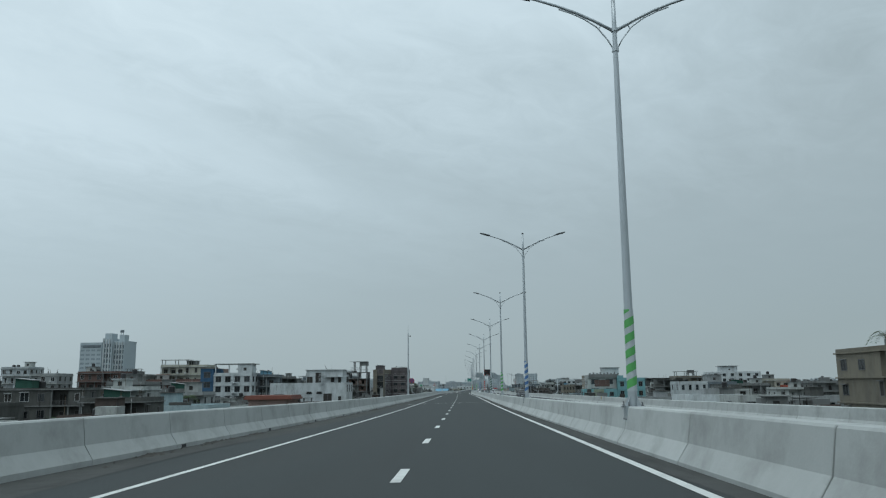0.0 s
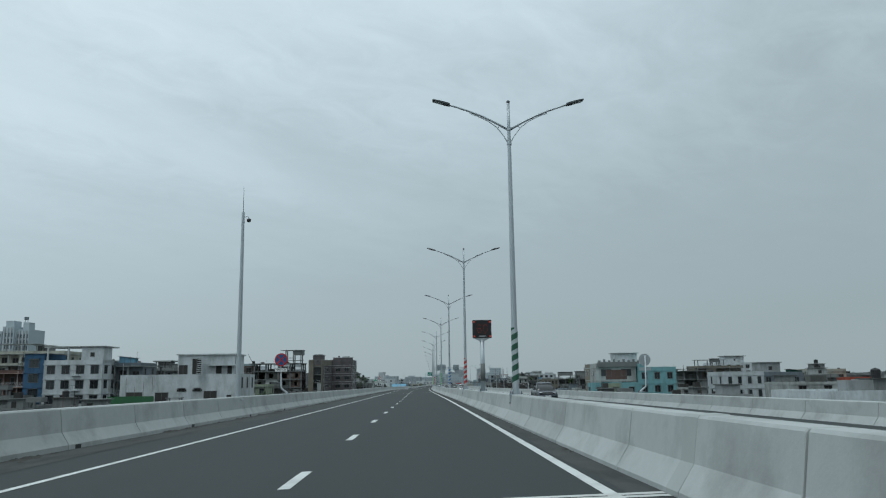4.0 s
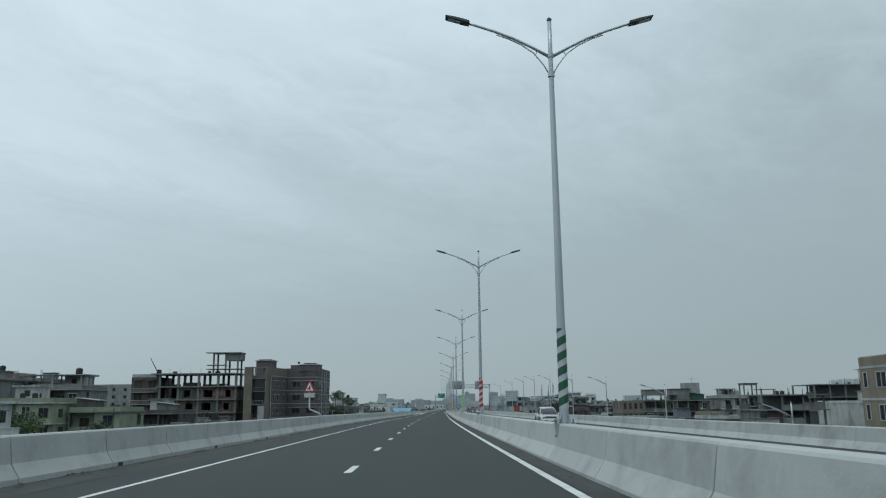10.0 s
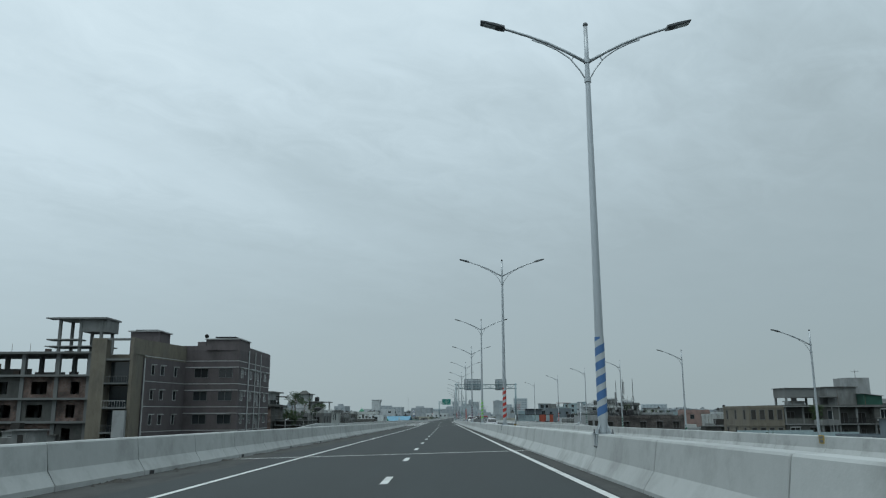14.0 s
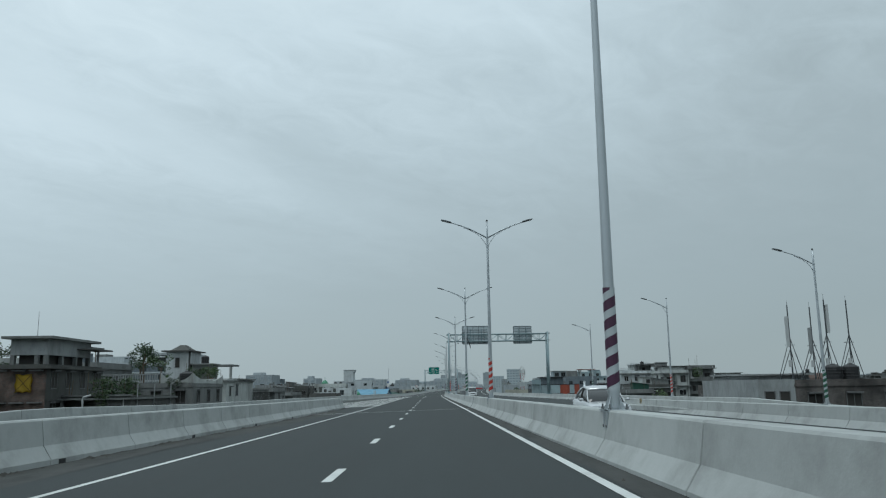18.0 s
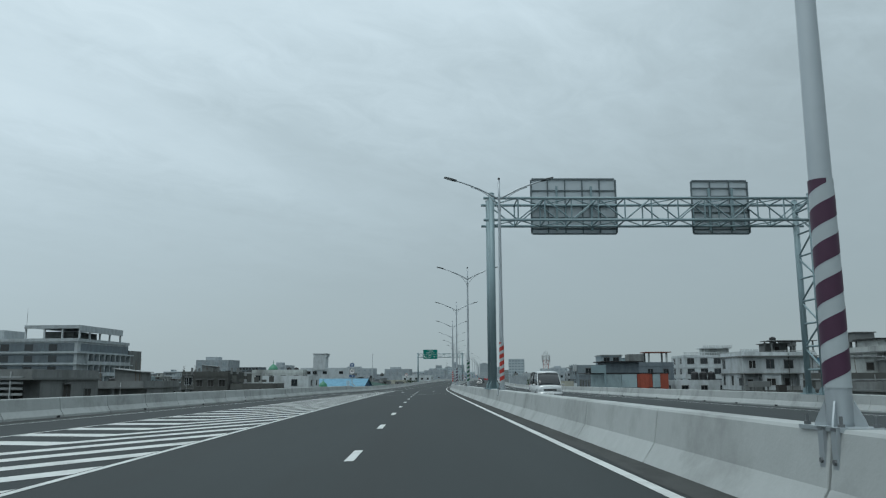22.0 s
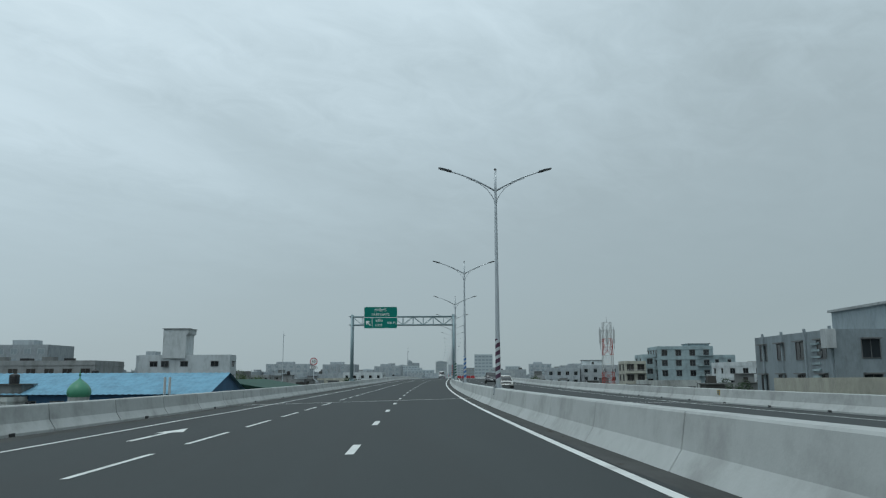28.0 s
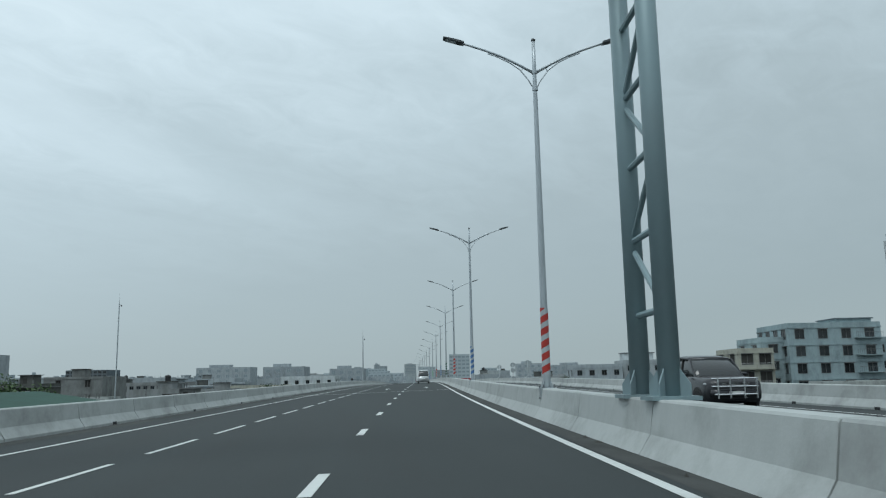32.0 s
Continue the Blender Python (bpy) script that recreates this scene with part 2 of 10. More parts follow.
M_GLASS = mat("dark_window_glass", (0.022, 0.027, 0.030), 0.12, vary=0.3, scale=0.7, per_object=0.5, spec=0.6)
# near-black colour paints the darkness of rooms on flat panes
M_OPENING = mat("painted_interior_dark", (0.035, 0.033, 0.03), 0.9, vary=0.3, scale=1.0, per_object=0.4)
# far windows: distance haze is put into this pale glass colour
M_HAZEGLASS = mat("haze_paled_glazing", (0.23, 0.275, 0.295), 0.3, vary=0.15, scale=0.3)
M_FRAME_W = mat("white_window_frame", (0.42, 0.44, 0.44), 0.6, vary=0.08, scale=4)
M_FRAME_D = mat("grey_window_frame", (0.12, 0.125, 0.125), 0.6, vary=0.1, scale=4)
M_LED = bpy.data.materials.new("red_led")
M_LED.use_nodes = True
M_LED.node_tree.nodes["Principled BSDF"].inputs["Base Color"].default_value = (0.35, 0.03, 0.02, 1)
M_LED.node_tree.nodes["Principled BSDF"].inputs["Emission Color"].default_value = (1.0, 0.12, 0.06, 1)
M_LED.node_tree.nodes["Principled BSDF"].inputs["Emission Strength"].default_value = 0.25
M_GROUND = mat("city_ground", (0.10, 0.10, 0.085), 0.95, vary=0.3, scale=0.08, stain=(0.045, 0.07, 0.03), stain_amt=0.8, stain_scale=0.02)
M_LEAF = mat("foliage", (0.055, 0.095, 0.035), 0.7, vary=0.45, scale=0.9, per_object=0.2)
M_LEAF2 = mat("dark_foliage", (0.032, 0.062, 0.026), 0.7, vary=0.45, scale=0.9, per_object=0.2)
M_BARK = mat("bark", (0.10, 0.075, 0.05), 0.9, vary=0.3, scale=6)
M_TANK = mat("black_plastic_tank", (0.016, 0.017, 0.018), 0.5, vary=0.15, scale=3)
M_SOIL = mat("grit", (0.045, 0.043, 0.038), 0.95, vary=0.4, scale=9)


def wallmat(name, col, stain=(0.14, 0.14, 0.13), amt=0.5, vary=0.08):
    return mat(name, col, 0.88, vary=vary, scale=0.5, stain=stain, stain_amt=min(0.9, amt + 0.2), stain_scale=0.3, stain_stretch=(1, 1, 0.35),
               bump=0.12, bump_scale=6, per_object=0.12, streak=0.55)


W = {
    "white": wallmat("white_wall_paint", (0.5, 0.54, 0.55), amt=0.35),
    "offwhite": wallmat("weathered_white_paint", (0.40, 0.425, 0.412), (0.12, 0.122, 0.112), 0.6, 0.12),
    "cream": wallmat("cream_wall_paint", (0.36, 0.36, 0.305), amt=0.35),
    "beige": wallmat("beige_plaster", (0.245, 0.215, 0.165), (0.13, 0.12, 0.1), 0.45),
    "tan": wallmat("tan_plaster", (0.175, 0.16, 0.125), amt=0.4),
    "grey": wallmat("grey_plaster", (0.185, 0.196, 0.192), (0.075, 0.078, 0.072), 0.7, 0.16),
    "lightgrey": wallmat("light_grey_plaster", (0.28, 0.3, 0.302), amt=0.5),
    "dark": wallmat("mould_stained_plaster", (0.085, 0.088, 0.082), (0.04, 0.04, 0.037), 0.7, 0.2),
    "brickred": wallmat("red_brick", (0.095, 0.074, 0.064), (0.05, 0.045, 0.041), 0.7, 0.3),
    "brickgrey": wallmat("mauve_brick_facing", (0.105, 0.093, 0.096), (0.09, 0.08, 0.08), 0.5, 0.12),
    "pink": wallmat("faded_pink_paint", (0.29, 0.2, 0.175), amt=0.45),
    "cyan": wallmat("turquoise_wall_paint", (0.17, 0.36, 0.38), (0.12, 0.25, 0.27), 0.4),
    "paleblue": wallmat("pale_blue_wall_paint", (0.30, 0.385, 0.405), (0.2, 0.25, 0.26), 0.4),
    "blue": wallmat("blue_wall_paint", (0.04, 0.11, 0.2), (0.04, 0.09, 0.15), 0.5),
    # slate wall paint, also the painted shade of balcony and gallery recesses
    "slate": wallmat("slate_paint_and_recess_shade", (0.13, 0.16, 0.178), (0.1, 0.11, 0.12), 0.4),
    "orange": wallmat("orange_red_wall_paint", (0.33, 0.075, 0.045), (0.2, 0.05, 0.04), 0.4),
    "maroon": wallmat("maroon_plaster", (0.11, 0.068, 0.058), (0.09, 0.06, 0.05), 0.5),
    "green": wallmat("pale_green_wall_paint", (0.235, 0.28, 0.205), (0.16, 0.18, 0.13), 0.5),
    "shed": wallmat("dark_green_sheet", (0.02, 0.075, 0.055), (0.015, 0.05, 0.04), 0.5),
    "tin": wallmat("blue_roof_sheet", (0.15, 0.33, 0.45), (0.1, 0.2, 0.27), 0.35),
    # tower walls are lightened to paint haze into their base colour
    "tower": mat("haze_paled_tower", (0.38, 0.44, 0.47), 0.8, vary=0.08, scale=0.3, stain=(0.28, 0.33, 0.35), stain_amt=0.4, stain_scale=0.05),
    # pale render, also used to paint haze on far blocks
    "paleblock": wallmat("pale_render_and_haze", (0.41, 0.45, 0.465), (0.25, 0.27, 0.28), 0.2),
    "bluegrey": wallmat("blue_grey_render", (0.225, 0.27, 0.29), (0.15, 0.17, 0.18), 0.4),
    # distance haze mixed into the wall colour of far buildings
    "haze": wallmat("haze_paled_facing", (0.33, 0.37, 0.39), (0.25, 0.28, 0.3), 0.3),
}


def brickmat(name, one, two, mortar):
    """Bare brickwork in courses of 8 cm, each brick with a tone of its own, over soot stains."""
    m = mat(name, one, 0.9, vary=0.3, scale=0.7, bump=0.2, bump_scale=10, local=True)
    nt = m.node_tree
    co = nt.nodes.new("ShaderNodeTexCoord")
    sep = nt.nodes.new("ShaderNodeSeparateXYZ")
    nt.links.new(co.outputs["Object"], sep.inputs[0])
    add = nt.nodes.new("ShaderNodeMath")
    nt.links.new(sep.outputs[0], add.inputs[0])
    nt.links.new(sep.outputs[1], add.inputs[1])
    com = nt.nodes.new("ShaderNodeCombineXYZ")
    nt.links.new(add.outputs[0], com.inputs[0])
    nt.links.new(sep.outputs[2], com.inputs[1])
    br = nt.nodes.new("ShaderNodeTexBrick")
    br.inputs["Scale"].default_value = 1.0
    br.inputs["Brick Width"].default_value = 0.25
    br.inputs["Row Height"].default_value = 0.085
    br.inputs["Mortar Size"].default_value = 0.009
    br.inputs["Bias"].default_value = -0.1
    br.inputs["Color1"].default_value = (*one, 1)
    br.inputs["Color2"].default_value = (*two, 1)
    br.inputs["Mortar"].default_value = (*mortar, 1)
    nt.links.new(com.outputs[0], br.inputs["Vector"])
    noise = nt.nodes.new("ShaderNodeTexNoise")
    noise.inputs["Scale"].default_value = 0.45
    noise.inputs["Detail"].default_value = 6
    nt.links.new(co.outputs["Object"], noise.inputs["Vector"])
    ramp = nt.nodes.new("ShaderNodeValToRGB")
    ramp.color_ramp.elements[0].position, ramp.color_ramp.elements[0].color = 0.38, (0.35, 0.35, 0.35, 1)
    ramp.color_ramp.elements[1].position, ramp.color_ramp.elements[1].color = 0.62, (1.15, 1.12, 1.1, 1)
    nt.links.new(noise.outputs[0], ramp.inputs[0])
    mul = nt.nodes.new("ShaderNodeMix")
    mul.data_type, mul.blend_type = "RGBA", "MULTIPLY"
    mul.inputs[0].default_value = 1.0
    nt.links.new(br.outputs["Color"], mul.inputs[6])
    nt.links.new(ramp.outputs[0], mul.inputs[7])
    nt.links.new(mul.outputs[2], nt.nodes["Principled BSDF"].inputs["Base Color"])
    return m


W["oldbrick"] = brickmat("sooty_brickwork", (0.10, 0.088, 0.082), (0.058, 0.052, 0.05), (0.15, 0.15, 0.145))
W["warmbrick"] = brickmat("bare_red_brickwork", (0.155, 0.098, 0.08), (0.085, 0.062, 0.054), (0.17, 0.165, 0.155))
M_TERRA = mat("terracotta_roof", (0.19, 0.07, 0.05), 0.8, vary=0.15, scale=2, stain=(0.14, 0.06, 0.045), stain_amt=0.5)
M_DOME = mat("green_dome_paint", (0.05, 0.22, 0.13), 0.45, vary=0.12, scale=1.5)
M_NETTING = mat("green_site_netting", (0.025, 0.11, 0.045), 0.8, vary=0.2, scale=1.5)

# ---------------------------------------------------------------- the road's line
# bends (1/10 km) every 30 m and slopes (per cent) every 60 m along the expressway
BEND = [-0.19, -0.19, -0.47, -0.20, 0.17, -0.85, -1.04, -0.65, 0.78, 1.52, 1.74, 2.50, 1.26, -0.10, -0.32, -0.70, -0.79, -0.45, 0.75, 1.02, 2.11, 4.21, 4.89, 5.01, 4.36, 3.50, 3.42, 3.24, 1.40, -0.50, -2.05, -2.10, -1.70, -1.25, -0.70, -0.30]
GRADE = [-0.71, -1.00, -0.52, -0.61, -0.59, -0.47, -0.73, -0.76, -0.57, -0.44, -0.54, -0.70, 0.06, 0.52, 0.78, 0.25, -0.40, -0.60, -0.70]
# the houses keep to the street grid, which bends on where the road swings back
GRID_BEND = BEND[:28] + [2.93, 2.80, 2.72, 2.67, 2.64]
GRID_GRADE = GRADE[:14] + [0.53, 0.47, 0.44]
S_END = 1258.0


def line_of(bends, slopes, end):
    """Heading, x, y and height at every station of a line that runs straight on past its end."""
    st = np.arange(-60, end + 2, 2.0)
    head = np.cumsum(np.interp(st, np.arange(len(bends)) * 30 - 30.0, np.array(bends) * 1e-4)) * 2.0
    head = head - np.interp(0, st, head)
    rise = np.interp(st, np.arange(len(slopes)) * 60 - 30.0, np.array(slopes) * 1e-2)
    sums = [np.cumsum(q) * 2 for q in (np.sin(head), np.cos(head), rise)]
    return [st, head] + [q - np.interp(0, st, q) for q in sums] + [end]


ROAD_LINE = line_of(BEND, GRADE, S_END)
GRID_LINE = line_of(GRID_BEND, GRID_GRADE, 998.0)
LINE = ROAD_LINE
GROUND = -15.0
MEDIAN = 3.81


def heading(s):
    return float(np.interp(s, LINE[0], LINE[1]))


def at(s, lat, z=0.0):
    """World place at s metres along the road, lat metres to the right of its reference line, z over that line."""
    th = heading(s)
    st, head, rx, ry, rz, end = LINE
    over = max(0.0, s - end)
    return Vector((float(np.interp(s, st, rx)) + lat * math.cos(th) + over * math.sin(th),
                   float(np.interp(s, st, ry)) - lat * math.sin(th) + over * math.cos(th),
                   float(np.interp(s, st, rz)) + z))


def frame_at(s, lat, z=0.0, turn=0.0):
    """Pose with x across the road to the right, y along it; turn in degrees, anticlockwise."""
    return Matrix.Translation(at(s, lat, z)) @ Matrix.Rotation(-heading(s) + radians(turn), 4, "Z")


def surf(lat):
    """Height of the carriageways: both fall away from the median."""
    return 0.025 * lat - 0.105 if lat < MEDIAN else -0.12 - 0.02 * (lat - 4.4)


# left edge of the carriageway (barrier toe), and right edge of the opposite one
LEFT_OUT = ((300, -25.0), (400, -22.5), (465, -21.0), (520, -19.5), (566, -15.5), (620, -12.6), (680, -10.6), (1000, -10.2), (1260, -10.2))
RIGHT_TOE = ((-60, 15.4), (340, 15.6), (470, 15.5))
RIGHT_OUT = ((150, 25.2), (420, 25.0), (445, 25.25), (480, 24.6), (540, 22.0), (692, 18.6), (800, 16.0), (1000, 14.6))


def lerp_table(tab, s):
    return float(np.interp(s, [q[0] for q in tab], [q[1] for q in tab]))


def left_ramp_z(s):
    return surf(-12) + 0.0 if s > 440 else surf(-12) - (440 - s) * 0.035


def right_ramp_z(s):
    return -0.85 if s > 445 else -0.85 - 4.3 * min(1.0, max(0, (445 - s) / 121.0)) ** 1.3 - max(0, 324 - s) * 0.05 - max(0, 340 - s) * 0.018


# ---------------------------------------------------------------- mesh helpers


def mesh_of(name, bm, material=None, smooth=False):
    me = bpy.data.meshes.new(name)
    bmesh.ops.recalc_face_normals(bm, faces=bm.faces)
    bm.to_mesh(me)
    bm.free()
    if smooth:
        for q in me.polygons:
            q.use_smooth = True
    if material:
        me.materials.append(material)
    return me


def part(name, bm, material, parent, label="", m=None, smooth=False):
    """One mesh object under a thing or a part; bm may be a bmesh or a mesh that is shared."""
    me = bm if isinstance(bm, bpy.types.Mesh) else mesh_of(name, bm, material, smooth)
    ob = new(name, me)
    ob.parent = parent
    if m is not None:
        ob.matrix_basis = m
    if label:
        ob["label"] = label
    return ob


def thing(name, label, category, m=None, group="", kind=""):
    ob = new(name)
    if m is not None:
        ob.matrix_basis = m
    return tagged(ob, label, category, group, kind)


def box(bm, x0, x1, y0, y1, z0, z1, m=None):
    vs = [bm.verts.new(q) for q in ((x0, y0, z0), (x1, y0, z0), (x1, y1, z0), (x0, y1, z0), (x0, y0, z1), (x1, y0, z1), (x1, y1, z1), (x0, y1, z1))]
    if m is not None:
        for q in vs:
            q.co = m @ q.co
    for f in ((3, 2, 1, 0), (4, 5, 6, 7), (0, 1, 5, 4), (1, 2, 6, 5), (2, 3, 7, 6), (3, 0, 4, 7)):
        bm.faces.new([vs[i] for i in f])
    return vs


def boxes(*args):
    bm = bmesh.new()
    for a in args:
        box(bm, *a)
    return bm


def tube(bm, p, q, r0, r1=None, n=8, caps=True):
    """A round bar from p to q."""
    p, q = Vector(p), Vector(q)
    r1 = r0 if r1 is None else r1
    turn = (q - p).to_track_quat("Z", "Y").to_matrix()
    rings = []
    for c, r in ((p, r0), (q, r1)):
        rings.append([bm.verts.new(c + turn @ Vector((r * math.cos(2 * math.pi * i / n), r * math.sin(2 * math.pi * i / n), 0))) for i in range(n)])
    for i in range(n):
        bm.faces.new((rings[0][i], rings[0][(i + 1) % n], rings[1][(i + 1) % n], rings[1][i]))
    if caps:
        bm.faces.new(rings[0][::-1])
        bm.faces.new(rings[1])


def chain(bm, pts, radii, n=8):
    """A bent bar through points."""
    rings = []
    for i, c in enumerate(pts):
        c = Vector(c)
        a = Vector(pts[max(0, i - 1)])
        b = Vector(pts[min(len(pts) - 1, i + 1)])
        turn = (b - a).to_track_quat("Z", "Y").to_matrix()
        r = radii[i] if isinstance(radii, (list, tuple)) else radii
        rings.append([bm.verts.new(c + turn @ Vector((r * math.cos(2 * math.pi * k / n), r * math.sin(2 * math.pi * k / n), 0))) for k in range(n)])
    for a, b in zip(rings, rings[1:]):
        for k in range(n):
            bm.faces.new((a[k], a[(k + 1) % n], b[(k + 1) % n], b[k]))
    bm.faces.new(rings[0][::-1])
    bm.faces.new(rings[-1])


def disc(bm, r, y0, y1, n=32, cx=0.0, cz=0.0):
    """A round plate that stands upright, facing along y."""
    a = [bm.verts.new((cx + r * math.cos(2 * math.pi * i / n), y0, cz + r * math.sin(2 * math.pi * i / n))) for i in range(n)]
    b = [bm.verts.new((cx + r * math.cos(2 * math.pi * i / n), y1, cz + r * math.sin(2 * math.pi * i / n))) for i in range(n)]
    bm.faces.new(a)
    bm.faces.new(b[::-1])
    for i in range(n):
        bm.faces.new((a[i], b[i], b[(i + 1) % n], a[(i + 1) % n]))


def slab(bm, pts, y0, y1):
    """A flat upright plate with the outline pts (x, z)."""
    a = [bm.verts.new((x, y0, z)) for x, z in pts]
    b = [bm.verts.new((x, y1, z)) for x, z in pts]
    bm.faces.new(a)
    bm.faces.new(b[::-1])
    n = len(pts)
    for i in range(n):
        bm.faces.new((a[i], b[i], b[(i + 1) % n], a[(i + 1) % n]))


def round_rect(w, h, r, n=5):
    pts = []
    for cx, cz, a0 in ((w / 2 - r, h / 2 - r, 0), (-w / 2 + r, h / 2 - r, 90), (-w / 2 + r, -h / 2 + r, 180), (w / 2 - r, -h / 2 + r, 270)):
        for i in range(n + 1):
            a = radians(a0 + 90 * i / n)
            pts.append((cx + r * math.cos(a), cz + r * math.sin(a)))
    return pts


def text_mesh(words, size, depth=0.004):
    cu_ = bpy.data.curves.new("text", "FONT")
    cu_.body, cu_.size, cu_.extrude, cu_.align_x, cu_.align_y = words, size, depth, "CENTER", "CENTER"
    ob = bpy.data.objects.new("text", cu_)
    scene.collection.objects.link(ob)
    me = bpy.data.meshes.new_from_object(ob.evaluated_get(bpy.context.evaluated_depsgraph_get()))
    bpy.data.objects.remove(ob)
    return me


FACE_US = Matrix.Rotation(radians(90), 4, "X")   # lays flat lettering upright, towards those who drive along y


def lettering(words, size, material, parent, x, y, z, name="lettering"):
    me = text_mesh(words, size)
    me.materials.clear()
    me.materials.append(material)
    ob = new(name, me)
    ob.parent = parent
    ob.matrix_basis = Matrix.Translation((x, y, z)) @ FACE_US
    return ob


def sweep(name, section, s0, s1, ds, material, label="", kind="structure", category="", closed=True):
    """A strip along the road; section(s) gives its outline as (lat, z)."""
    verts, faces = [], []
    n = max(1, int(round((s1 - s0) / ds)))
    for i in range(n + 1):
        s = s0 + (s1 - s0) * i / n
        sec = section(s)
        verts += [tuple(at(s, a, b)) for a, b in sec]
    m = len(sec)
    for i in range(n):
        for j in range(m if closed else m - 1):
            k = (j + 1) % m
            faces.append((i * m + j, i * m + k, (i + 1) * m + k, (i + 1) * m + j))
    if closed:
        faces.append(tuple(range(m)))
        faces.append(tuple(n * m + j for j in range(m))[::-1])
    me = bpy.data.meshes.new(name)
    me.from_pydata(verts, [], faces)
    me.materials.append(material)
    bm = bmesh.new()
    bm.from_mesh(me)
    bmesh.ops.recalc_face_normals(bm, faces=bm.faces)
    bm.to_mesh(me)
    bm.free()
    return tagged(new(name, me), label, category, kind=kind)

# ---------------------------------------------------------------- ground, decks, piers
bm = bmesh.new()
gx = [-3200, -700, -250, 0, 250, 700, 3200]
gy = [-900, 0, 300, 600, 900, 1500, 4300]
grid = [[bm.verts.new((x, y, GROUND)) for x in gx] for y in gy]
for j in range(len(gy) - 1):
    for i in range(len(gx) - 1):
        bm.faces.new((grid[j][i], grid[j][i + 1], grid[j + 1][i + 1], grid[j + 1][i]))
tagged(new("ground", mesh_of("ground", bm, M_GROUND)), "dusty city ground with patches of green below the viaduct", "ground", kind="structure")


def deck(name, edge0, edge1, s0, s1, zfun, label):
    """A carriageway: thin asphalt over a concrete deck."""
    sweep(name, lambda s: [(edge0(s), zfun(s, edge0(s))), (edge1(s), zfun(s, edge1(s))), (edge1(s), zfun(s, edge1(s)) - 0.06), (edge0(s), zfun(s, edge0(s)) - 0.06)],
          s0, s1, 6, M_ASPHALT, label, category="road")
    sweep("viaduct_deck", lambda s: [(edge0(s) - 0.45, zfun(s, edge0(s)) - 0.062), (edge1(s) + 0.45, zfun(s, edge1(s)) - 0.062),
                                     (edge1(s) - 1.2, zfun(s, edge1(s)) - 1.7), (edge0(s) + 1.2, zfun(s, edge0(s)) - 1.7)],
          s0, s1, 10, M_DECK, "grey concrete viaduct deck under the carriageway", category="bridge deck")


flat = lambda s, lat: surf(lat)
deck("road", lambda s: -8.1, lambda s: 3.55, -60, 468, flat, "dark grey asphalt of the two-lane carriageway")
deck("road_merge", lambda s: lerp_table(LEFT_OUT, s) - 0.2, lambda s: 3.55, 468, S_END, flat, "dark grey asphalt of the widened carriageway past the ramp")
deck("road_opposite", lambda s: 4.1, lambda s: lerp_table(RIGHT_TOE, s) + 0.2, -60, 456, flat, "dark grey asphalt of the opposite carriageway")
deck("road_opposite_merge", lambda s: 4.1, lambda s: lerp_table(RIGHT_OUT, s) + 0.2, 456, S_END, flat, "dark grey asphalt of the opposite carriageway past its ramp")
deck("ramp_left", lambda s: lerp_table(LEFT_OUT, s) - 0.2, lambda s: float(np.interp(s, (260, 440, 468), (-16, -9.0, -9.0))), 262, 468,
     lambda s, lat: left_ramp_z(s) if s < 440 else left_ramp_z(s) + (surf(lat) - surf(-12)) * (s - 440) / 28, "dark grey asphalt of the rising slip ramp")
deck("ramp_right", lambda s: float(np.interp(s, (150, 400, 470), (17.6, 17.3, 15.6))), lambda s: lerp_table(RIGHT_OUT, s) + 0.2, 150, 456,
     lambda s, lat: right_ramp_z(s) if s < 445 else right_ramp_z(s) + (surf(lat) + 0.85) * (s - 445) / 11, "dark grey asphalt of the opposite slip ramp")
for k in range(33):
    s = 3 + 30.0 * k
    base = GROUND - float(np.interp(s, LINE[0], LINE[4]))
    bm = boxes((-6.6, 14.2, -1.0, 1.0, -3.3, -1.78), (-3.2, -1.0, -0.95, 0.95, base, -3.3), (8.6, 10.8, -0.95, 0.95, base, -3.3))
    pier = new("pier", mesh_of("pier", bm, M_DECK))
    pier.matrix_basis = frame_at(s, 0)
    tagged(pier, "grey concrete pier with a wide crosshead under the deck", "pier", kind="structure")

# dusty strips along the barriers
sweep("gutter_dirt", lambda s: [(-7.89, surf(-7.89) + 0.004), (-6.5 + 0.25 * math.sin(s * 0.23) * math.sin(s * 0.071), surf(-6.5) + 0.004)], -60, 460, 1.5, M_SHOULDER,
      "grey dust along the foot of the barrier", "structure", "dirt", False)
sweep("gutter_dirt", lambda s: [(2.97 + 0.05 * math.sin(s * 0.9), surf(2.97) + 0.003), (3.42, surf(3.4) + 0.003)], -60, S_END, 1.5, M_SHOULDER,
      "grey dust along the foot of the median", "structure", "dirt", False)
sweep("gutter_dirt", lambda s: [(lerp_table(LEFT_OUT, s) + 0.02, surf(lerp_table(LEFT_OUT, s)) + 0.004), (lerp_table(LEFT_OUT, s) + 0.8 + 0.15 * math.sin(s * 0.4), surf(lerp_table(LEFT_OUT, s) + 0.8) + 0.004)],
      470, S_END, 1.5, M_SHOULDER, "grey dust along the foot of the outer barrier", "structure", "dirt", False)
rng = random.Random(11)
vs, fs = [], []
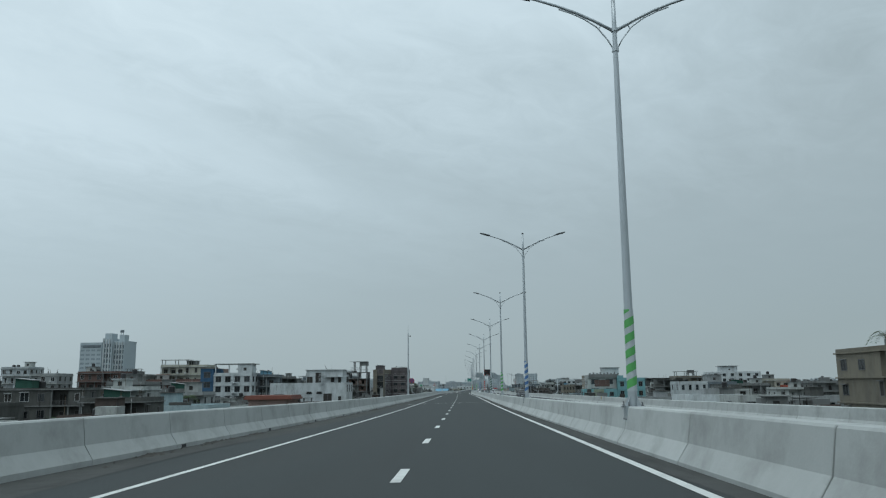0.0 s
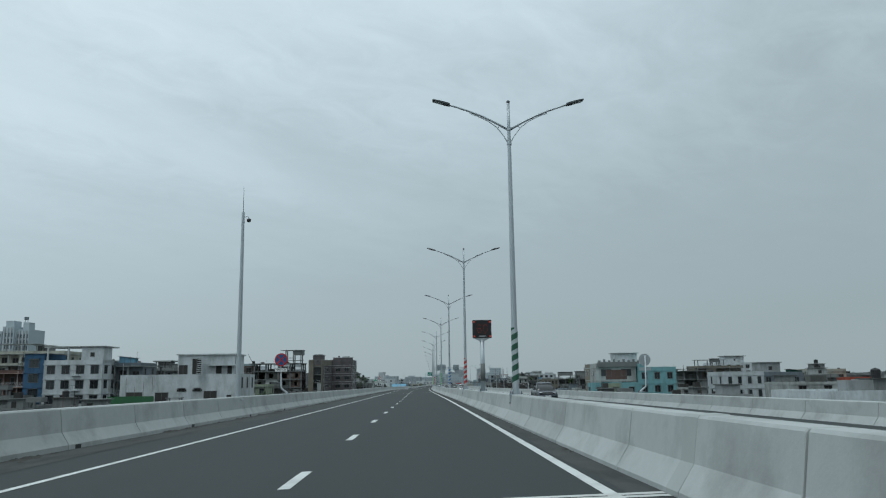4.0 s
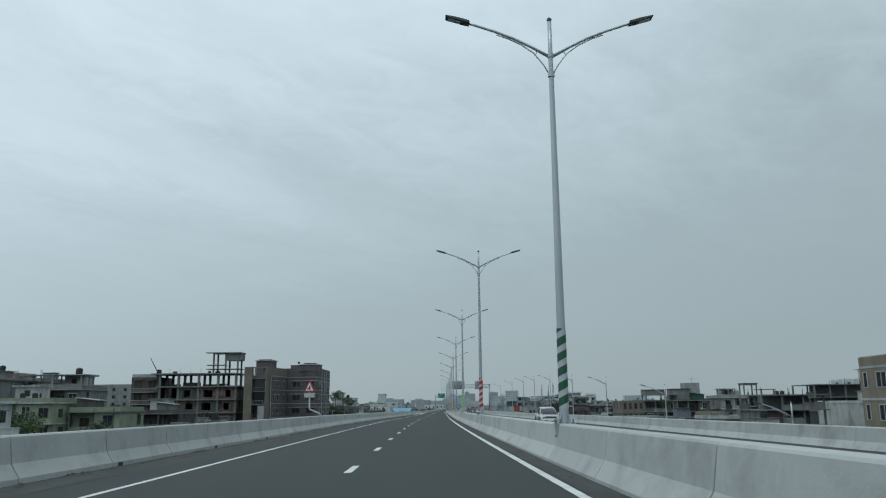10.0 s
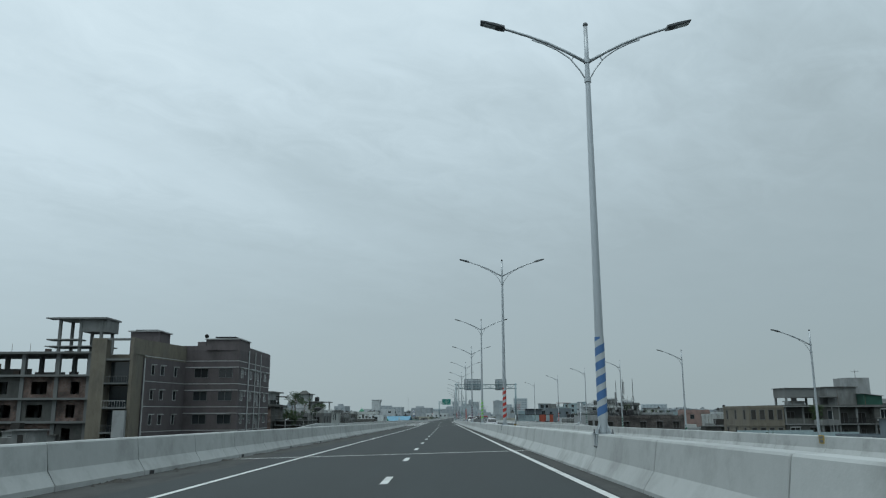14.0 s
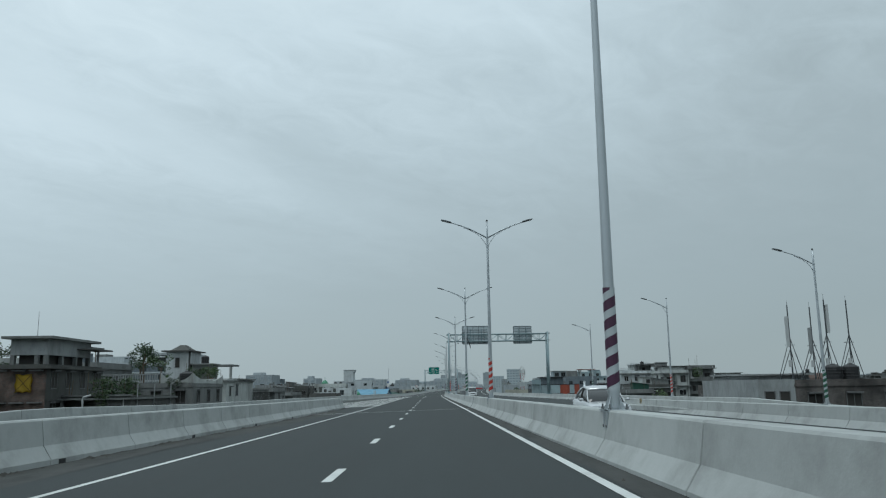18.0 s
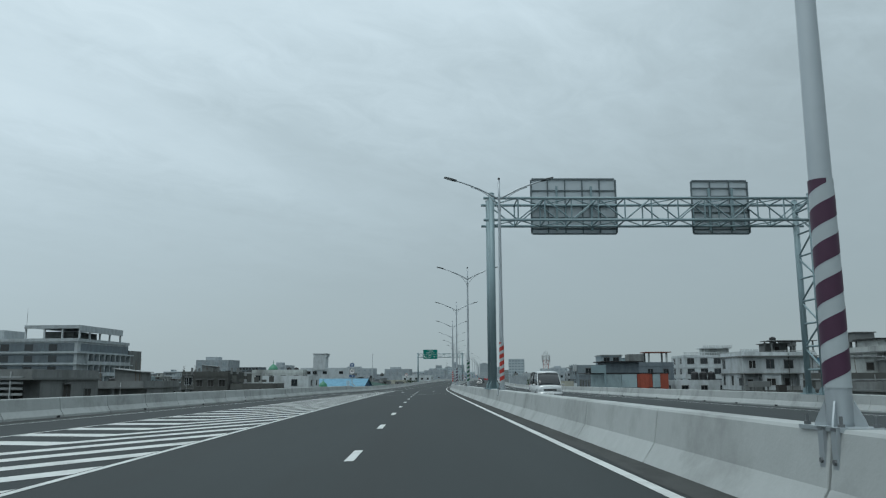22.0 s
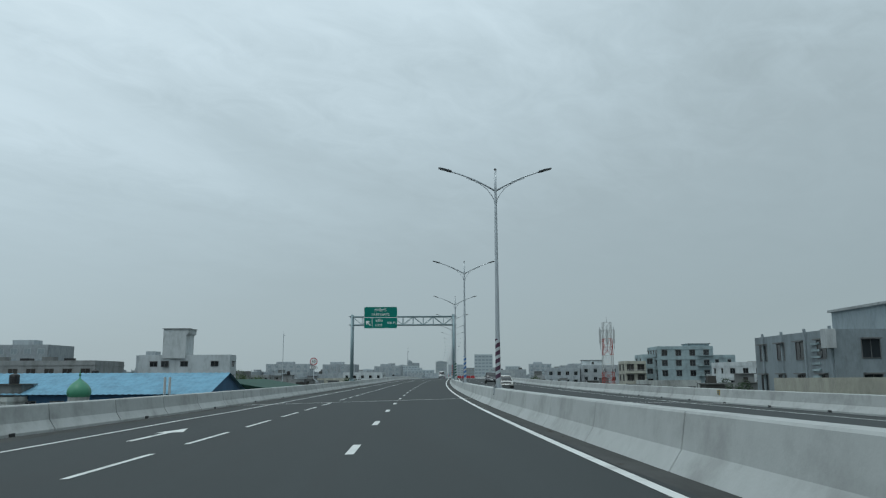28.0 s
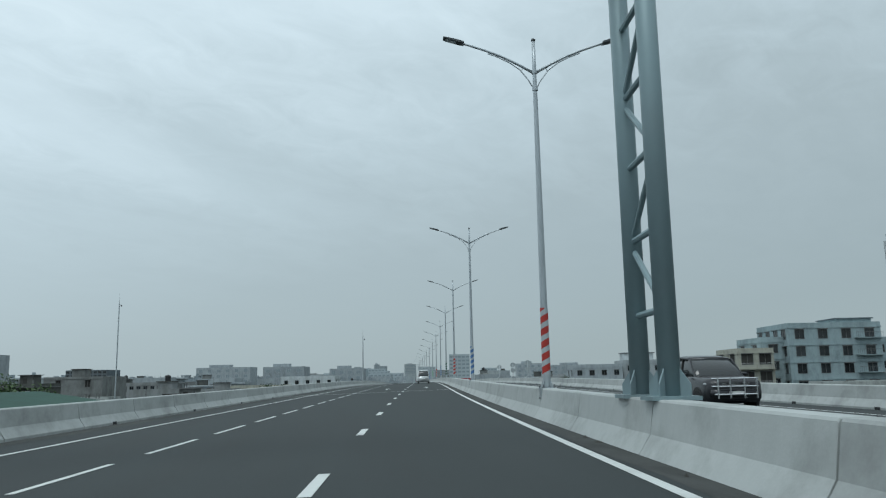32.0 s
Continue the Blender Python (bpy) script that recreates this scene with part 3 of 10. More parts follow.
for i in range(420):
    s = rng.uniform(0, 462)
    la = -7.85 + abs(rng.gauss(0, 0.22))
    if i % 6 == 0:
        la = 3.34 - abs(rng.gauss(0, 0.12))
        s = rng.uniform(0, 800)
    r, hh = rng.uniform(0.02, 0.09), rng.uniform(0.015, 0.05)
    b = len(vs)
    for q in range(5):
        a = 2 * math.pi * q / 5 + rng.random()
        vs.append(tuple(at(s + 2.2 * r * math.cos(a), la + r * math.sin(a), surf(la) + 0.004)))
    vs.append(tuple(at(s, la, surf(la) + hh)))
    fs += [(b + q, b + (q + 1) % 5, b + 5) for q in range(5)]
for i in range(98):
    s0 = -20.5 + 10.0 * i if i < 50 else rng.uniform(-20, 470)
    for k in range(26 if i < 50 else 9):
        s, la = s0 + rng.gauss(0.1, 0.32), -7.86 + abs(rng.gauss(0, 0.16))
        r, hh = rng.uniform(0.04, 0.15), rng.uniform(0.02, 0.06)
        b = len(vs)
        for q in range(6):
            a = 2 * math.pi * q / 6 + rng.random() * 0.6
            vs.append(tuple(at(s + 2.0 * r * math.cos(a), la + 0.8 * r * math.sin(a), surf(la) + 0.004)))
        vs.append(tuple(at(s, la, surf(la) + hh)))
        fs += [(b + q, b + (q + 1) % 6, b + 6) for q in range(6)]
me = bpy.data.meshes.new("grit")
me.from_pydata(vs, [], fs)
me.materials.append(M_SOIL)
tagged(new("grit", me), "dark grit and rubble scattered along the barrier foot", "grit", kind="stuff")

# ---------------------------------------------------------------- markings
def strip(name, lat_fun, width, s0, s1, label, ds=3.0, lift=0.006):
    return sweep(name, lambda s: [(lat_fun(s) - width / 2, surf(lat_fun(s) - width / 2) + lift), (lat_fun(s) + width / 2, surf(lat_fun(s) + width / 2) + lift)],
                 s0, s1, ds, M_PAINT, label, "structure", "road marking", False)


EDGE_R, LANE_1, LANE_2, EDGE_L = 2.80, -1.02, -4.9, -5.1
strip("edge_line", lambda s: EDGE_R, 0.15, -60, S_END, "white edge line beside the median")
strip("edge_line", lambda s: EDGE_L, 0.15, -60, 622, "white edge line beside the shoulder")
gore_l = lambda s: float(np.interp(s, (468, 498, 514, 540, 562, 589, 602, 622), (-16.2, -14.6, -12.4, -10.7, -9.6, -8.1, -7.2, -5.3)))
strip("gore_line", gore_l, 0.15, 470, 622, "white line along the hatched gore")
strip("edge_line", lambda s: max(lerp_table(LEFT_OUT, s) + 2.2, -8.6 if s > 600 else -40), 0.15, 470, S_END, "white edge line beside the outer barrier")
strip("edge_line", lambda s: 5.35, 0.15, -60, S_END, "white edge line on the opposite carriageway")
strip("edge_line", lambda s: min(13.0, lerp_table(RIGHT_TOE, s) - 2.2) if s < 456 else lerp_table(RIGHT_OUT, s) - 2.2, 0.15, -60, S_END, "white edge line on the opposite carriageway")


def flat_piece(name, x0, x1, y0, y1):
    return mesh_of(name, boxes((x0, x1, y0, y1, 0.0, 0.004)), M_PAINT)


dash = flat_piece("dash", -0.08, 0.08, 0, 2.05)
dash_long = flat_piece("dash", -0.06, 0.06, 0, 3.9)
dash_mid = flat_piece("dash", -0.06, 0.06, 0, 3.4)


def tilt(lat, s):
    slope = float(np.interp(s, np.arange(len(GRADE)) * 60 - 30.0, GRADE)) * 0.01
    return Matrix.Rotation(math.atan(slope), 4, "X") @ Matrix.Rotation(-math.atan(0.025) if lat < MEDIAN else math.atan(0.025), 4, "Y")


def dashes(label, lat, s0, s1, mesh, step):
    t = thing("lane_line", label, "road marking", kind="structure")
    s = s0
    while s < s1:
        part("dash", mesh, None, t, m=frame_at(s, lat, surf(lat) + 0.004) @ tilt(lat, s))
        s += step
    return t


dashes("broken white line between the two lanes", LANE_1, -15.1, 1030, dash, 8.96)
dashes("broken white line of the added lane", LANE_2, 623.5, 690, dash_long, 6.2)
dashes("broken white line of the added lane past the gantry", LANE_2, 694.6, 900, dash_mid, 5.2)
dashes("broken white line on the opposite carriageway", 9.1, -12, 880, dash, 8.96)

# chevrons that point back at the traffic, their tips on the gore's middle line
hatch = thing("gore_hatching", "white chevron hatching on the gore between road and ramp", "road marking", kind="structure")
s = 539.7 - 2.88 * 24
while s < 624:
    a = EDGE_L - 0.1
    mid = (a + gore_l(s - 3)) / 2
    tip = s - 1.28 * (a - mid)
    b = gore_l(tip + 2) + 0.1
    left = tip + 0.55 * (mid - b)
    if a - b > 0.4 and tip > 470:
        bm = bmesh.new()
        w = 1.15
        edge = [(s, a), (tip, mid), (left, b)]
        far = [bm.verts.new(at(p, q, surf(q) + 0.008)) for p, q in edge]
        near = [bm.verts.new(at(p - w, q, surf(q) + 0.008)) for p, q in edge]
        bm.faces.new((near[0], far[0], far[1], near[1]))
        bm.faces.new((near[1], far[1], far[2], near[2]))
        part("chevron", bm, M_PAINT, hatch)
    s += 2.88


def arrow(s, lat):
    bm = bmesh.new()
    pts = [(-0.09, 0), (0.09, 0), (0.09, 3.1), (0.4, 3.1), (0, 5.0), (-0.4, 3.1), (-0.09, 3.1)]
    bm.faces.new([bm.verts.new((x, y, 0)) for x, y in pts])
    ob = new("road_arrow", mesh_of("road_arrow", bm, M_PAINT))
    ob.matrix_basis = frame_at(s, lat, surf(lat) + 0.008) @ tilt(lat, s)
    tagged(ob, "white straight-ahead arrow painted on the lane", "road marking", "lane arrows", "structure")


for s, lat in ((592.4, 0.95), (591.2, -2.95), (662.2, -6.7), (589.9, -10.2), (821.0, -2.9), (822.5, 0.9)):
    arrow(s, lat)

JOINTS = [90.5 + 119.9 * k for k in range(8)]
for s in JOINTS:
    l0 = -7.85 if s < 460 else lerp_table(LEFT_OUT, s) + 0.05
    for a, b in ((l0, 3.36), (4.25, (lerp_table(RIGHT_TOE, s) if s < 456 else lerp_table(RIGHT_OUT, s)) - 0.05)):
        bm = bmesh.new()
        for d in (0.0, 0.2):
            q = [at(s + d, a, surf(a) + 0.009), at(s + d, b, surf(b) + 0.009), at(s + d + 0.14, b, surf(b) + 0.009), at(s + d + 0.14, a, surf(a) + 0.009)]
            bm.faces.new([bm.verts.new(v) for v in q])
        tagged(new("expansion_joint", mesh_of("expansion_joint", bm, M_JOINT)), "pale mortar strips of an expansion joint across the road", "joint", kind="structure")

# ---------------------------------------------------------------- barriers
BAR_H = 0.85
SEG = 5.0


def barrier_mesh(name, prof, length, material, bev=0.012):
    """A cast length of barrier along y, with eased ends."""
    bm = bmesh.new()
    ends = []
    for y, k in ((0, 1), (bev, 0), (length - bev, 0), (length, 1)):
        cx = sum(q[0] for q in prof) / len(prof)
        ends.append([bm.verts.new((x + (cx - x) * 0.03 * k, y, z - (bev if k and z > 0.5 else 0))) for x, z in prof])
    n = len(prof)
    for a, b in zip(ends, ends[1:]):
        for i in range(n):
            bm.faces.new((a[i], b[i], b[(i + 1) % n], a[(i + 1) % n]))
    bm.faces.new(ends[0])
    bm.faces.new(ends[-1][::-1])
    return mesh_of(name, bm, material)


# outlines: traffic side at x = 0 going to +x; foot, slope, near-upright face, eased top
ONE_SIDE = [(0.0, -0.06), (0.0, 0.08), (0.19, 0.36), (0.255, 0.82), (0.285, BAR_H), (0.585, BAR_H), (0.61, 0.82), (0.61, -0.06)]
TWO_SIDE = [(-0.43, -0.2), (-0.43, 0.08), (-0.25, 0.36), (-0.18, 0.82), (-0.155, BAR_H), (0.155, BAR_H), (0.18, 0.82), (0.25, 0.36), (0.43, 0.08), (0.43, -0.35)]
SHOULDER_H = 1.0
TALL_SIDE = [(0.0, -0.06), (0.0, 0.12), (0.19, 0.42), (0.255, 0.965), (0.285, SHOULDER_H), (0.585, SHOULDER_H), (0.61, 0.965), (0.61, -0.06)]
seg_tall = barrier_mesh("barrier_block", [(-x, z) for x, z in TALL_SIDE][::-1], SEG - 0.04, M_CONC)
seg_right = barrier_mesh("barrier_block", ONE_SIDE, SEG - 0.03, M_CONC)
seg_left = barrier_mesh("barrier_block", [(-x, z) for x, z in ONE_SIDE][::-1], SEG - 0.04, M_CONC)
seg_mid = barrier_mesh("barrier_block", TWO_SIDE, SEG - 0.045, M_CONC)
fat = lambda prof, d: [(x + (d if x > 0.4 else -d if x < 0.1 else -d * 0.5), z + (d if z > 0.5 else 0)) for x, z in prof]
cov_mid = barrier_mesh("joint_cover", [(x * 1.02, z + (0.008 if z > 0.5 else 0)) for x, z in TWO_SIDE], 0.42, M_CONC_NEW, 0.004)
cov_right = barrier_mesh("joint_cover", fat(ONE_SIDE, 0.01), 0.42, M_CONC_NEW, 0.004)
cov_left = barrier_mesh("joint_cover", [(-x, z) for x, z in fat(ONE_SIDE, 0.01)][::-1], 0.42, M_CONC_NEW, 0.004)
cov_tall = barrier_mesh("joint_cover", [(-x, z) for x, z in fat(TALL_SIDE, 0.01)][::-1], 0.42, M_CONC_NEW, 0.004)
drain_me = mesh_of("drain_outlet", boxes((-0.012, 0.1, -0.16, 0.16, 0.0, 0.10)), M_BLACK)
drain_me_l = mesh_of("drain_outlet", boxes((-0.1, 0.012, -0.16, 0.16, 0.0, 0.10)), M_BLACK)


def median_z(s):
    """Foot of the median barrier: a little lower past the slip ramps."""
    return float(np.interp(s, (400, 490), (-0.04, -0.10)))


def along(s, lat0, lat1, z0, z1, length):
    p, q = at(s, lat0, z0), at(s + length, lat1, z1)
    d = q - p
    yaw = math.atan2(-d.x, d.y)
    rise = math.atan2(d.z, math.hypot(d.x, d.y))
    return Matrix.Translation(p) @ Matrix.Rotation(yaw, 4, "Z") @ Matrix.Rotation(rise, 4, "X")


def barrier(name, label, latf, zf, s0, s1, seg, cover, drains=None, drain_step=0.0, drain_from=0):
    t = thing(name, label, "barrier", kind="structure")
    n = int(round((s1 - s0) / SEG))
    for i in range(n):
        s = s0 + i * SEG
        ob = part("barrier_block", seg, None, t, m=along(s, latf(s), latf(s + SEG), zf(s), zf(s + SEG), SEG))
    for s in JOINTS:
        if s0 < s < s1:
            part("joint_cover", cover, None, t, m=along(s - 0.16, latf(s), latf(s + 0.3), zf(s), zf(s + 0.3), 0.42))
    if drains:
        s = max(s0, drain_from) + 2.5
        while s < s1:
            part("drain_outlet", drains, None, t, m=along(s, latf(s), latf(s + 0.3), zf(s) + 0.004, zf(s + 0.3) + 0.004, 0.3))
            s += drain_step
    return t


barrier("median_barrier", "pale grey concrete median barrier cast in short lengths", lambda s: MEDIAN, median_z, -17, 998, seg_mid, cov_mid)
barrier("barrier_left", "pale grey concrete barrier beside the shoulder", lambda s: -7.9, lambda s: surf(-7.9), -23, 472, seg_tall, cov_tall, drain_me_l, 10.0)
outer_z = lambda s: left_ramp_z(s) if s < 440 else left_ramp_z(s) + (surf(lerp_table(LEFT_OUT, s)) - surf(-12)) * min(1, (s - 440) / 28)
barrier("barrier_outer_left", "pale grey concrete barrier on the outside of the slip ramp", lambda s: lerp_table(LEFT_OUT, s), outer_z, 263, 623, seg_tall, cov_tall, drain_me_l, 10.0, 480)
barrier("barrier_outer_left", "pale grey concrete barrier on the outside past the slip ramp", lambda s: lerp_table(LEFT_OUT, s), outer_z, 623, 998, seg_left, cov_left, drain_me_l, 10.0, 623)
barrier("barrier_right", "pale grey concrete barrier beside the opposite carriageway", lambda s: lerp_table(RIGHT_TOE, s), lambda s: surf(lerp_table(RIGHT_TOE, s)) - 0.09, -17, 468.6, seg_right, cov_right)
barrier("barrier_outer_right", "pale grey concrete barrier on the outside of the opposite slip ramp", lambda s: lerp_table(RIGHT_OUT, s),
        lambda s: right_ramp_z(s) if s < 445 else right_ramp_z(s) + (surf(lerp_table(RIGHT_OUT, s)) + 0.85) * min(1, (s - 445) / 11), 151, 996, seg_right, cov_right, drain_me, 6.0, 460)
patch_mid = barrier_mesh("median_patch", [(x * 1.025, z + (0.01 if z > 0.5 else 0)) for x, z in TWO_SIDE], 0.62, M_PATCH, 0.004)
for s, name, cover, latf, z in ((452.9, "median_patch", patch_mid, MEDIAN, median_z(453)), (199.4, "barrier_patch", cov_tall, -7.9, surf(-7.9)), (200.6, "barrier_patch", cov_tall, -7.9, surf(-7.9)), (201.8, "barrier_patch", cov_tall, -7.9, surf(-7.9))):
    ob = new(name, cover)
    ob.matrix_basis = along(s, latf, latf, z, z, 0.42)
    tagged(ob, "newer cement patch over a barrier joint", "barrier", kind="structure")


def far_barrier(label, latf, zf, s0):
    sweep("barrier_far", lambda s: [(latf(s) + x, zf(s) + z) for x, z in ((-0.25, 0), (-0.11, 0.3), (-0.08, 0.85), (0.08, 0.85), (0.11, 0.3), (0.25, 0))], s0, S_END, 8, M_CONC, label, category="barrier")


far_barrier("pale grey median barrier running on into the distance", lambda s: MEDIAN, median_z, 997.6)
far_barrier("pale grey outer barrier running on into the distance", lambda s: lerp_table(LEFT_OUT, s) - 0.25, lambda s: surf(lerp_table(LEFT_OUT, s)), 997.6)
far_barrier("pale grey opposite barrier running on into the distance", lambda s: lerp_table(RIGHT_OUT, s) + 0.25, lambda s: surf(lerp_table(RIGHT_OUT, s)), 996)
barrier("barrier_ramp_right", "pale grey concrete barrier on the inside of the opposite slip ramp", lambda s: float(np.interp(s, (150, 400, 470), (17.6, 17.3, 15.6))),
        lambda s: right_ramp_z(s), 152, 467, seg_left, cov_left)

# small yellow marker plates on the opposite barrier, past each joint
for s in (91.3, 212.6, 333.4, 452.0, 691.9):
    la = lerp_table(RIGHT_TOE, s) if s < 454 else lerp_table(RIGHT_OUT, s)
    t = thing("marker_plate", "faded yellow marker plate on the concrete barrier", "sign", frame_at(s, la + 0.235, surf(la) + 0.62), "marker plates")
    part("plate", boxes((-0.03, 0.0, -0.22, 0.22, -0.17, 0.17)), M_OCHRE, t)
    part("dark_panel", boxes((-0.034, -0.03, -0.16, 0.16, -0.13, -0.01)), M_BOLT, t, "dark worn panel")
    part("dark_panel", boxes((-0.034, -0.03, -0.16, 0.16, 0.03, 0.12)), M_BOLT, t, "dark worn panel")

# nose of the gore on the opposite side
t = thing("crash_cushion", "low yellow end block with black stripes at the barrier nose", "crash cushion", frame_at(469.5, 15.35, surf(15.4) - 0.09))
part("body", boxes((-0.5, 0.5, -0.3, 0.3, 0.0, 0.46)), M_YELLOW, t)
for i in range(4):
    part("stripe", boxes((-0.508, -0.5, -0.26 + i * 0.15, -0.19 + i * 0.15, 0.03, 0.44)), M_BLACK, t, "black stripe")
for i in range(3):
    bm = bmesh.new()
    slab(bm, [(-0.44 + 0.32 * i, 0.03), (-0.28 + 0.32 * i, 0.03), (-0.18 + 0.32 * i, 0.44), (-0.34 + 0.32 * i, 0.44)], -0.308, -0.3)
    part("stripe", bm, M_BLACK, t, "black stripe")
t = thing("marker_post", "grey steel post behind the barrier nose", "post", frame_at(470.6, 15.3, surf(15.4) - 0.05))
bm = bmesh.new()
tube(bm, (0, 0, 0), (0, 0, 2.3), 0.11, 0.11, 12)
part("tube", bm, M_STEEL, t, smooth=True)
bm = bmesh.new()
tube(bm, (0, 0, 2.3), (0, 0, 2.34), 0.12, 0.05, 12)
part("cap", bm, M_STEEL, t)

# ---------------------------------------------------------------- street lamps
def lamp_head(bm, x, z, sgn):
    """A flat lantern at the end of an arm, tipped up outwards."""
    pts = [(0, -0.03), (0.16, -0.045), (0.62, -0.025), (0.64, 0.0), (0.6, 0.02), (0.3, 0.045), (0.02, 0.035)]
    rings = []
    for y, k in ((-0.13, 0.7), (-0.1, 1.0), (0.1, 1.0), (0.13, 0.7)):
        rings.append([bm.verts.new((x + sgn * (px * math.cos(0.27) - pz * k * math.sin(0.27)), y, z + px * math.sin(0.27) + pz * k * math.cos(0.27))) for px, pz in pts])
    n = len(pts)
    for a, b in zip(rings, rings[1:]):
        for i in range(n):
            bm.faces.new((a[i], b[i], b[(i + 1) % n], a[(i + 1) % n]))
    bm.faces.new(rings[0])
    bm.faces.new(rings[-1][::-1])


def arm_points(sgn):
    """From the pole outwards: rises steeply, then bends flat."""
    return [(sgn * x, 0, z) for x, z in ((0.06, 9.86), (0.5, 10.12), (0.95, 10.35), (1.4, 10.53), (1.9, 10.70), (2.1, 10.76))]


def build_lamp(double=True, top=10.88, base=0.815, far=False):
    ob = thing("street_lamp", "grey steel street lamp", "street lamp")
    bm = bmesh.new()
    zs = [base, base + 0.05, 3, 6, 9, 10.0, top - 0.06]
    rs = [0.112, 0.110, 0.100, 0.083, 0.064, 0.056, 0.05]
    chain(bm, [(0, 0, z) for z in zs], rs, 14)
    part("pole", bm, M_STEEL, ob, smooth=True)
    bm = bmesh.new()
    bmesh.ops.create_uvsphere(bm, u_segments=10, v_segments=8, radius=0.065, matrix=Matrix.Translation((0, 0, top - 0.03)))
    part("finial", bm, M_DARKMETAL, ob, smooth=True)
    for a, b, r in ((9.3, 9.42, 0.085), (9.82, 9.92, 0.082)):
        bm = bmesh.new()
        tube(bm, (0, 0, a), (0, 0, b), r, r, 12)
        part("collar", bm, M_STEEL, ob)
    for sgn in ((-1, 1) if double else (-1,)):
        bm = bmesh.new()
        chain(bm, arm_points(sgn), [0.042, 0.04, 0.038, 0.036, 0.034, 0.032], 8)
        part("arm", bm, M_STEEL, ob, smooth=True)
        if far:
            bm = bmesh.new()
            lamp_head(bm, sgn * 2.03, 10.75, sgn)
            part("lantern", bm, M_DARKMETAL, ob, "dark grey flat lantern")
            continue
        bm = bmesh.new()
        chain(bm, [(sgn * x, 0, z) for x, z in ((0.05, 9.38), (0.18, 9.62), (0.42, 9.94), (0.72, 10.16), (1.05, 10.33), (1.35, 10.44))], 0.017, 6)
        part("brace", bm, M_STEEL, ob, smooth=True)
        bm = bmesh.new()
        tube(bm, (sgn * 0.33, 0, 10.0), (sgn * 0.38, 0, 9.90), 0.014, 0.014, 6)
        part("strut", bm, M_STEEL, ob)
        bm = bmesh.new()
        lamp_head(bm, sgn * 2.03, 10.75, sgn)
        head = part("lantern", bm, M_DARKMETAL, ob, "dark grey flat lantern")
        bm = bmesh.new()
        slab(bm, [(sgn * 2.27, 10.772), (sgn * 2.58, 10.858), (sgn * 2.58, 10.872), (sgn * 2.27, 10.79)], -0.09, 0.09)
        part("lens", bm, M_LENS, head, "pale lens")
    # foot: plate, gussets, anchor bolts, two straps over the barrier's side
    part("base_plate", boxes((-0.2, 0.2, -0.36, 0.36, base - 0.03, base + 0.005)), M_STEEL, ob)
    for i in range(0 if far else 4):
        bm = bmesh.new()
        slab(bm, [(0.10, base), (0.22, base), (0.20, base + 0.06), (0.12, base + 0.22)], -0.008, 0.008)
        part("gusset", bm, M_STEEL, ob, m=Matrix.Rotation(radians(45 + 90 * i), 4, "Z"))
    for x, y in () if far else ((-0.15, -0.29), (-0.15, 0.29), (0.15, -0.29), (0.15, 0.29)):
        bm = bmesh.new()
        tube(bm, (x, y, base), (x, y, base + 0.1), 0.018, 0.016, 6)
        tube(bm, (x, y, base), (x, y, base + 0.035), 0.032, 0.032, 6)
        part("anchor_bolt", bm, M_BOLT, ob)
    if double and not far:
        for y in (-0.34, -0.12):
            bm = boxes((-0.225, -0.19, y, y + 0.09, base - 0.33, base + 0.008), (-0.225, -0.12, y, y + 0.09, base - 0.022, base + 0.012))
            st = part("strap", bm, M_STEEL, ob, "grey steel strap")
            bm = bmesh.new()
            tube(bm, (-0.243, y + 0.045, base - 0.27), (-0.22, y + 0.045, base - 0.27), 0.025, 0.025, 6)
            part("strap_bolt", bm, M_BOLT, st)
    # reflective film wound round the foot of the pole
    z0, z1 = base + 0.33, base + 2.18
    bm = bmesh.new()
    tube(bm, (0, 0, z0), (0, 0, z1), 0.1145, 0.1085, 20, False)
    part("wrap", bm, M_WRAPW, ob, "pale reflective film", smooth=True)
    bm = bmesh.new()
    pitch, turns, n = 0.34, 5.6, 20
    prev = None
    for i in range(int(turns * n) + 1):
        a = 2 * math.pi * i / n + 0.9
        z = z0 + 0.0 + pitch * i / n
        za, zb = max(z0, min(z1, z - 0.095)), max(z0, min(z1, z + 0.095))
        r = 0.1175 - 0.007 * (z - z0) / (z1 - z0)
        cur = [bm.verts.new((r * math.cos(a), r * math.sin(a), q)) for q in (za, zb)]
        if prev:
            bm.faces.new((prev[0], cur[0], cur[1], prev[1]))
        prev = cur
    part("film_stripe", bm, WRAPS["red"], ob, smooth=True)
    return ob


def tint_film(ob, colour, sparse=False):
    for c in ob.children:
        if c.name.startswith("film_stripe"):
            c.material_slots[0].link = "OBJECT"
            c.material_slots[0].material = WRAPS[colour]
        if sparse and c.name.startswith("wrap"):
            c.material_slots[0].link = "OBJECT"
            c.material_slots[0].material = M_STEEL


LAMP_FILM = ["green", "blue", "green", "dark_green", "red", "blue", "green", "dark_green", "red", "lime", "blue", "red", "lime", "purple", "red", "dark_green",
             "purple", "red", "dark_green", "purple", "red", "dark_green", "purple", "blue", "dark_green", "red", "blue", "red", "dark_green", "blue", "red", "green", "blue"]
proto = build_lamp()
far_proto = None
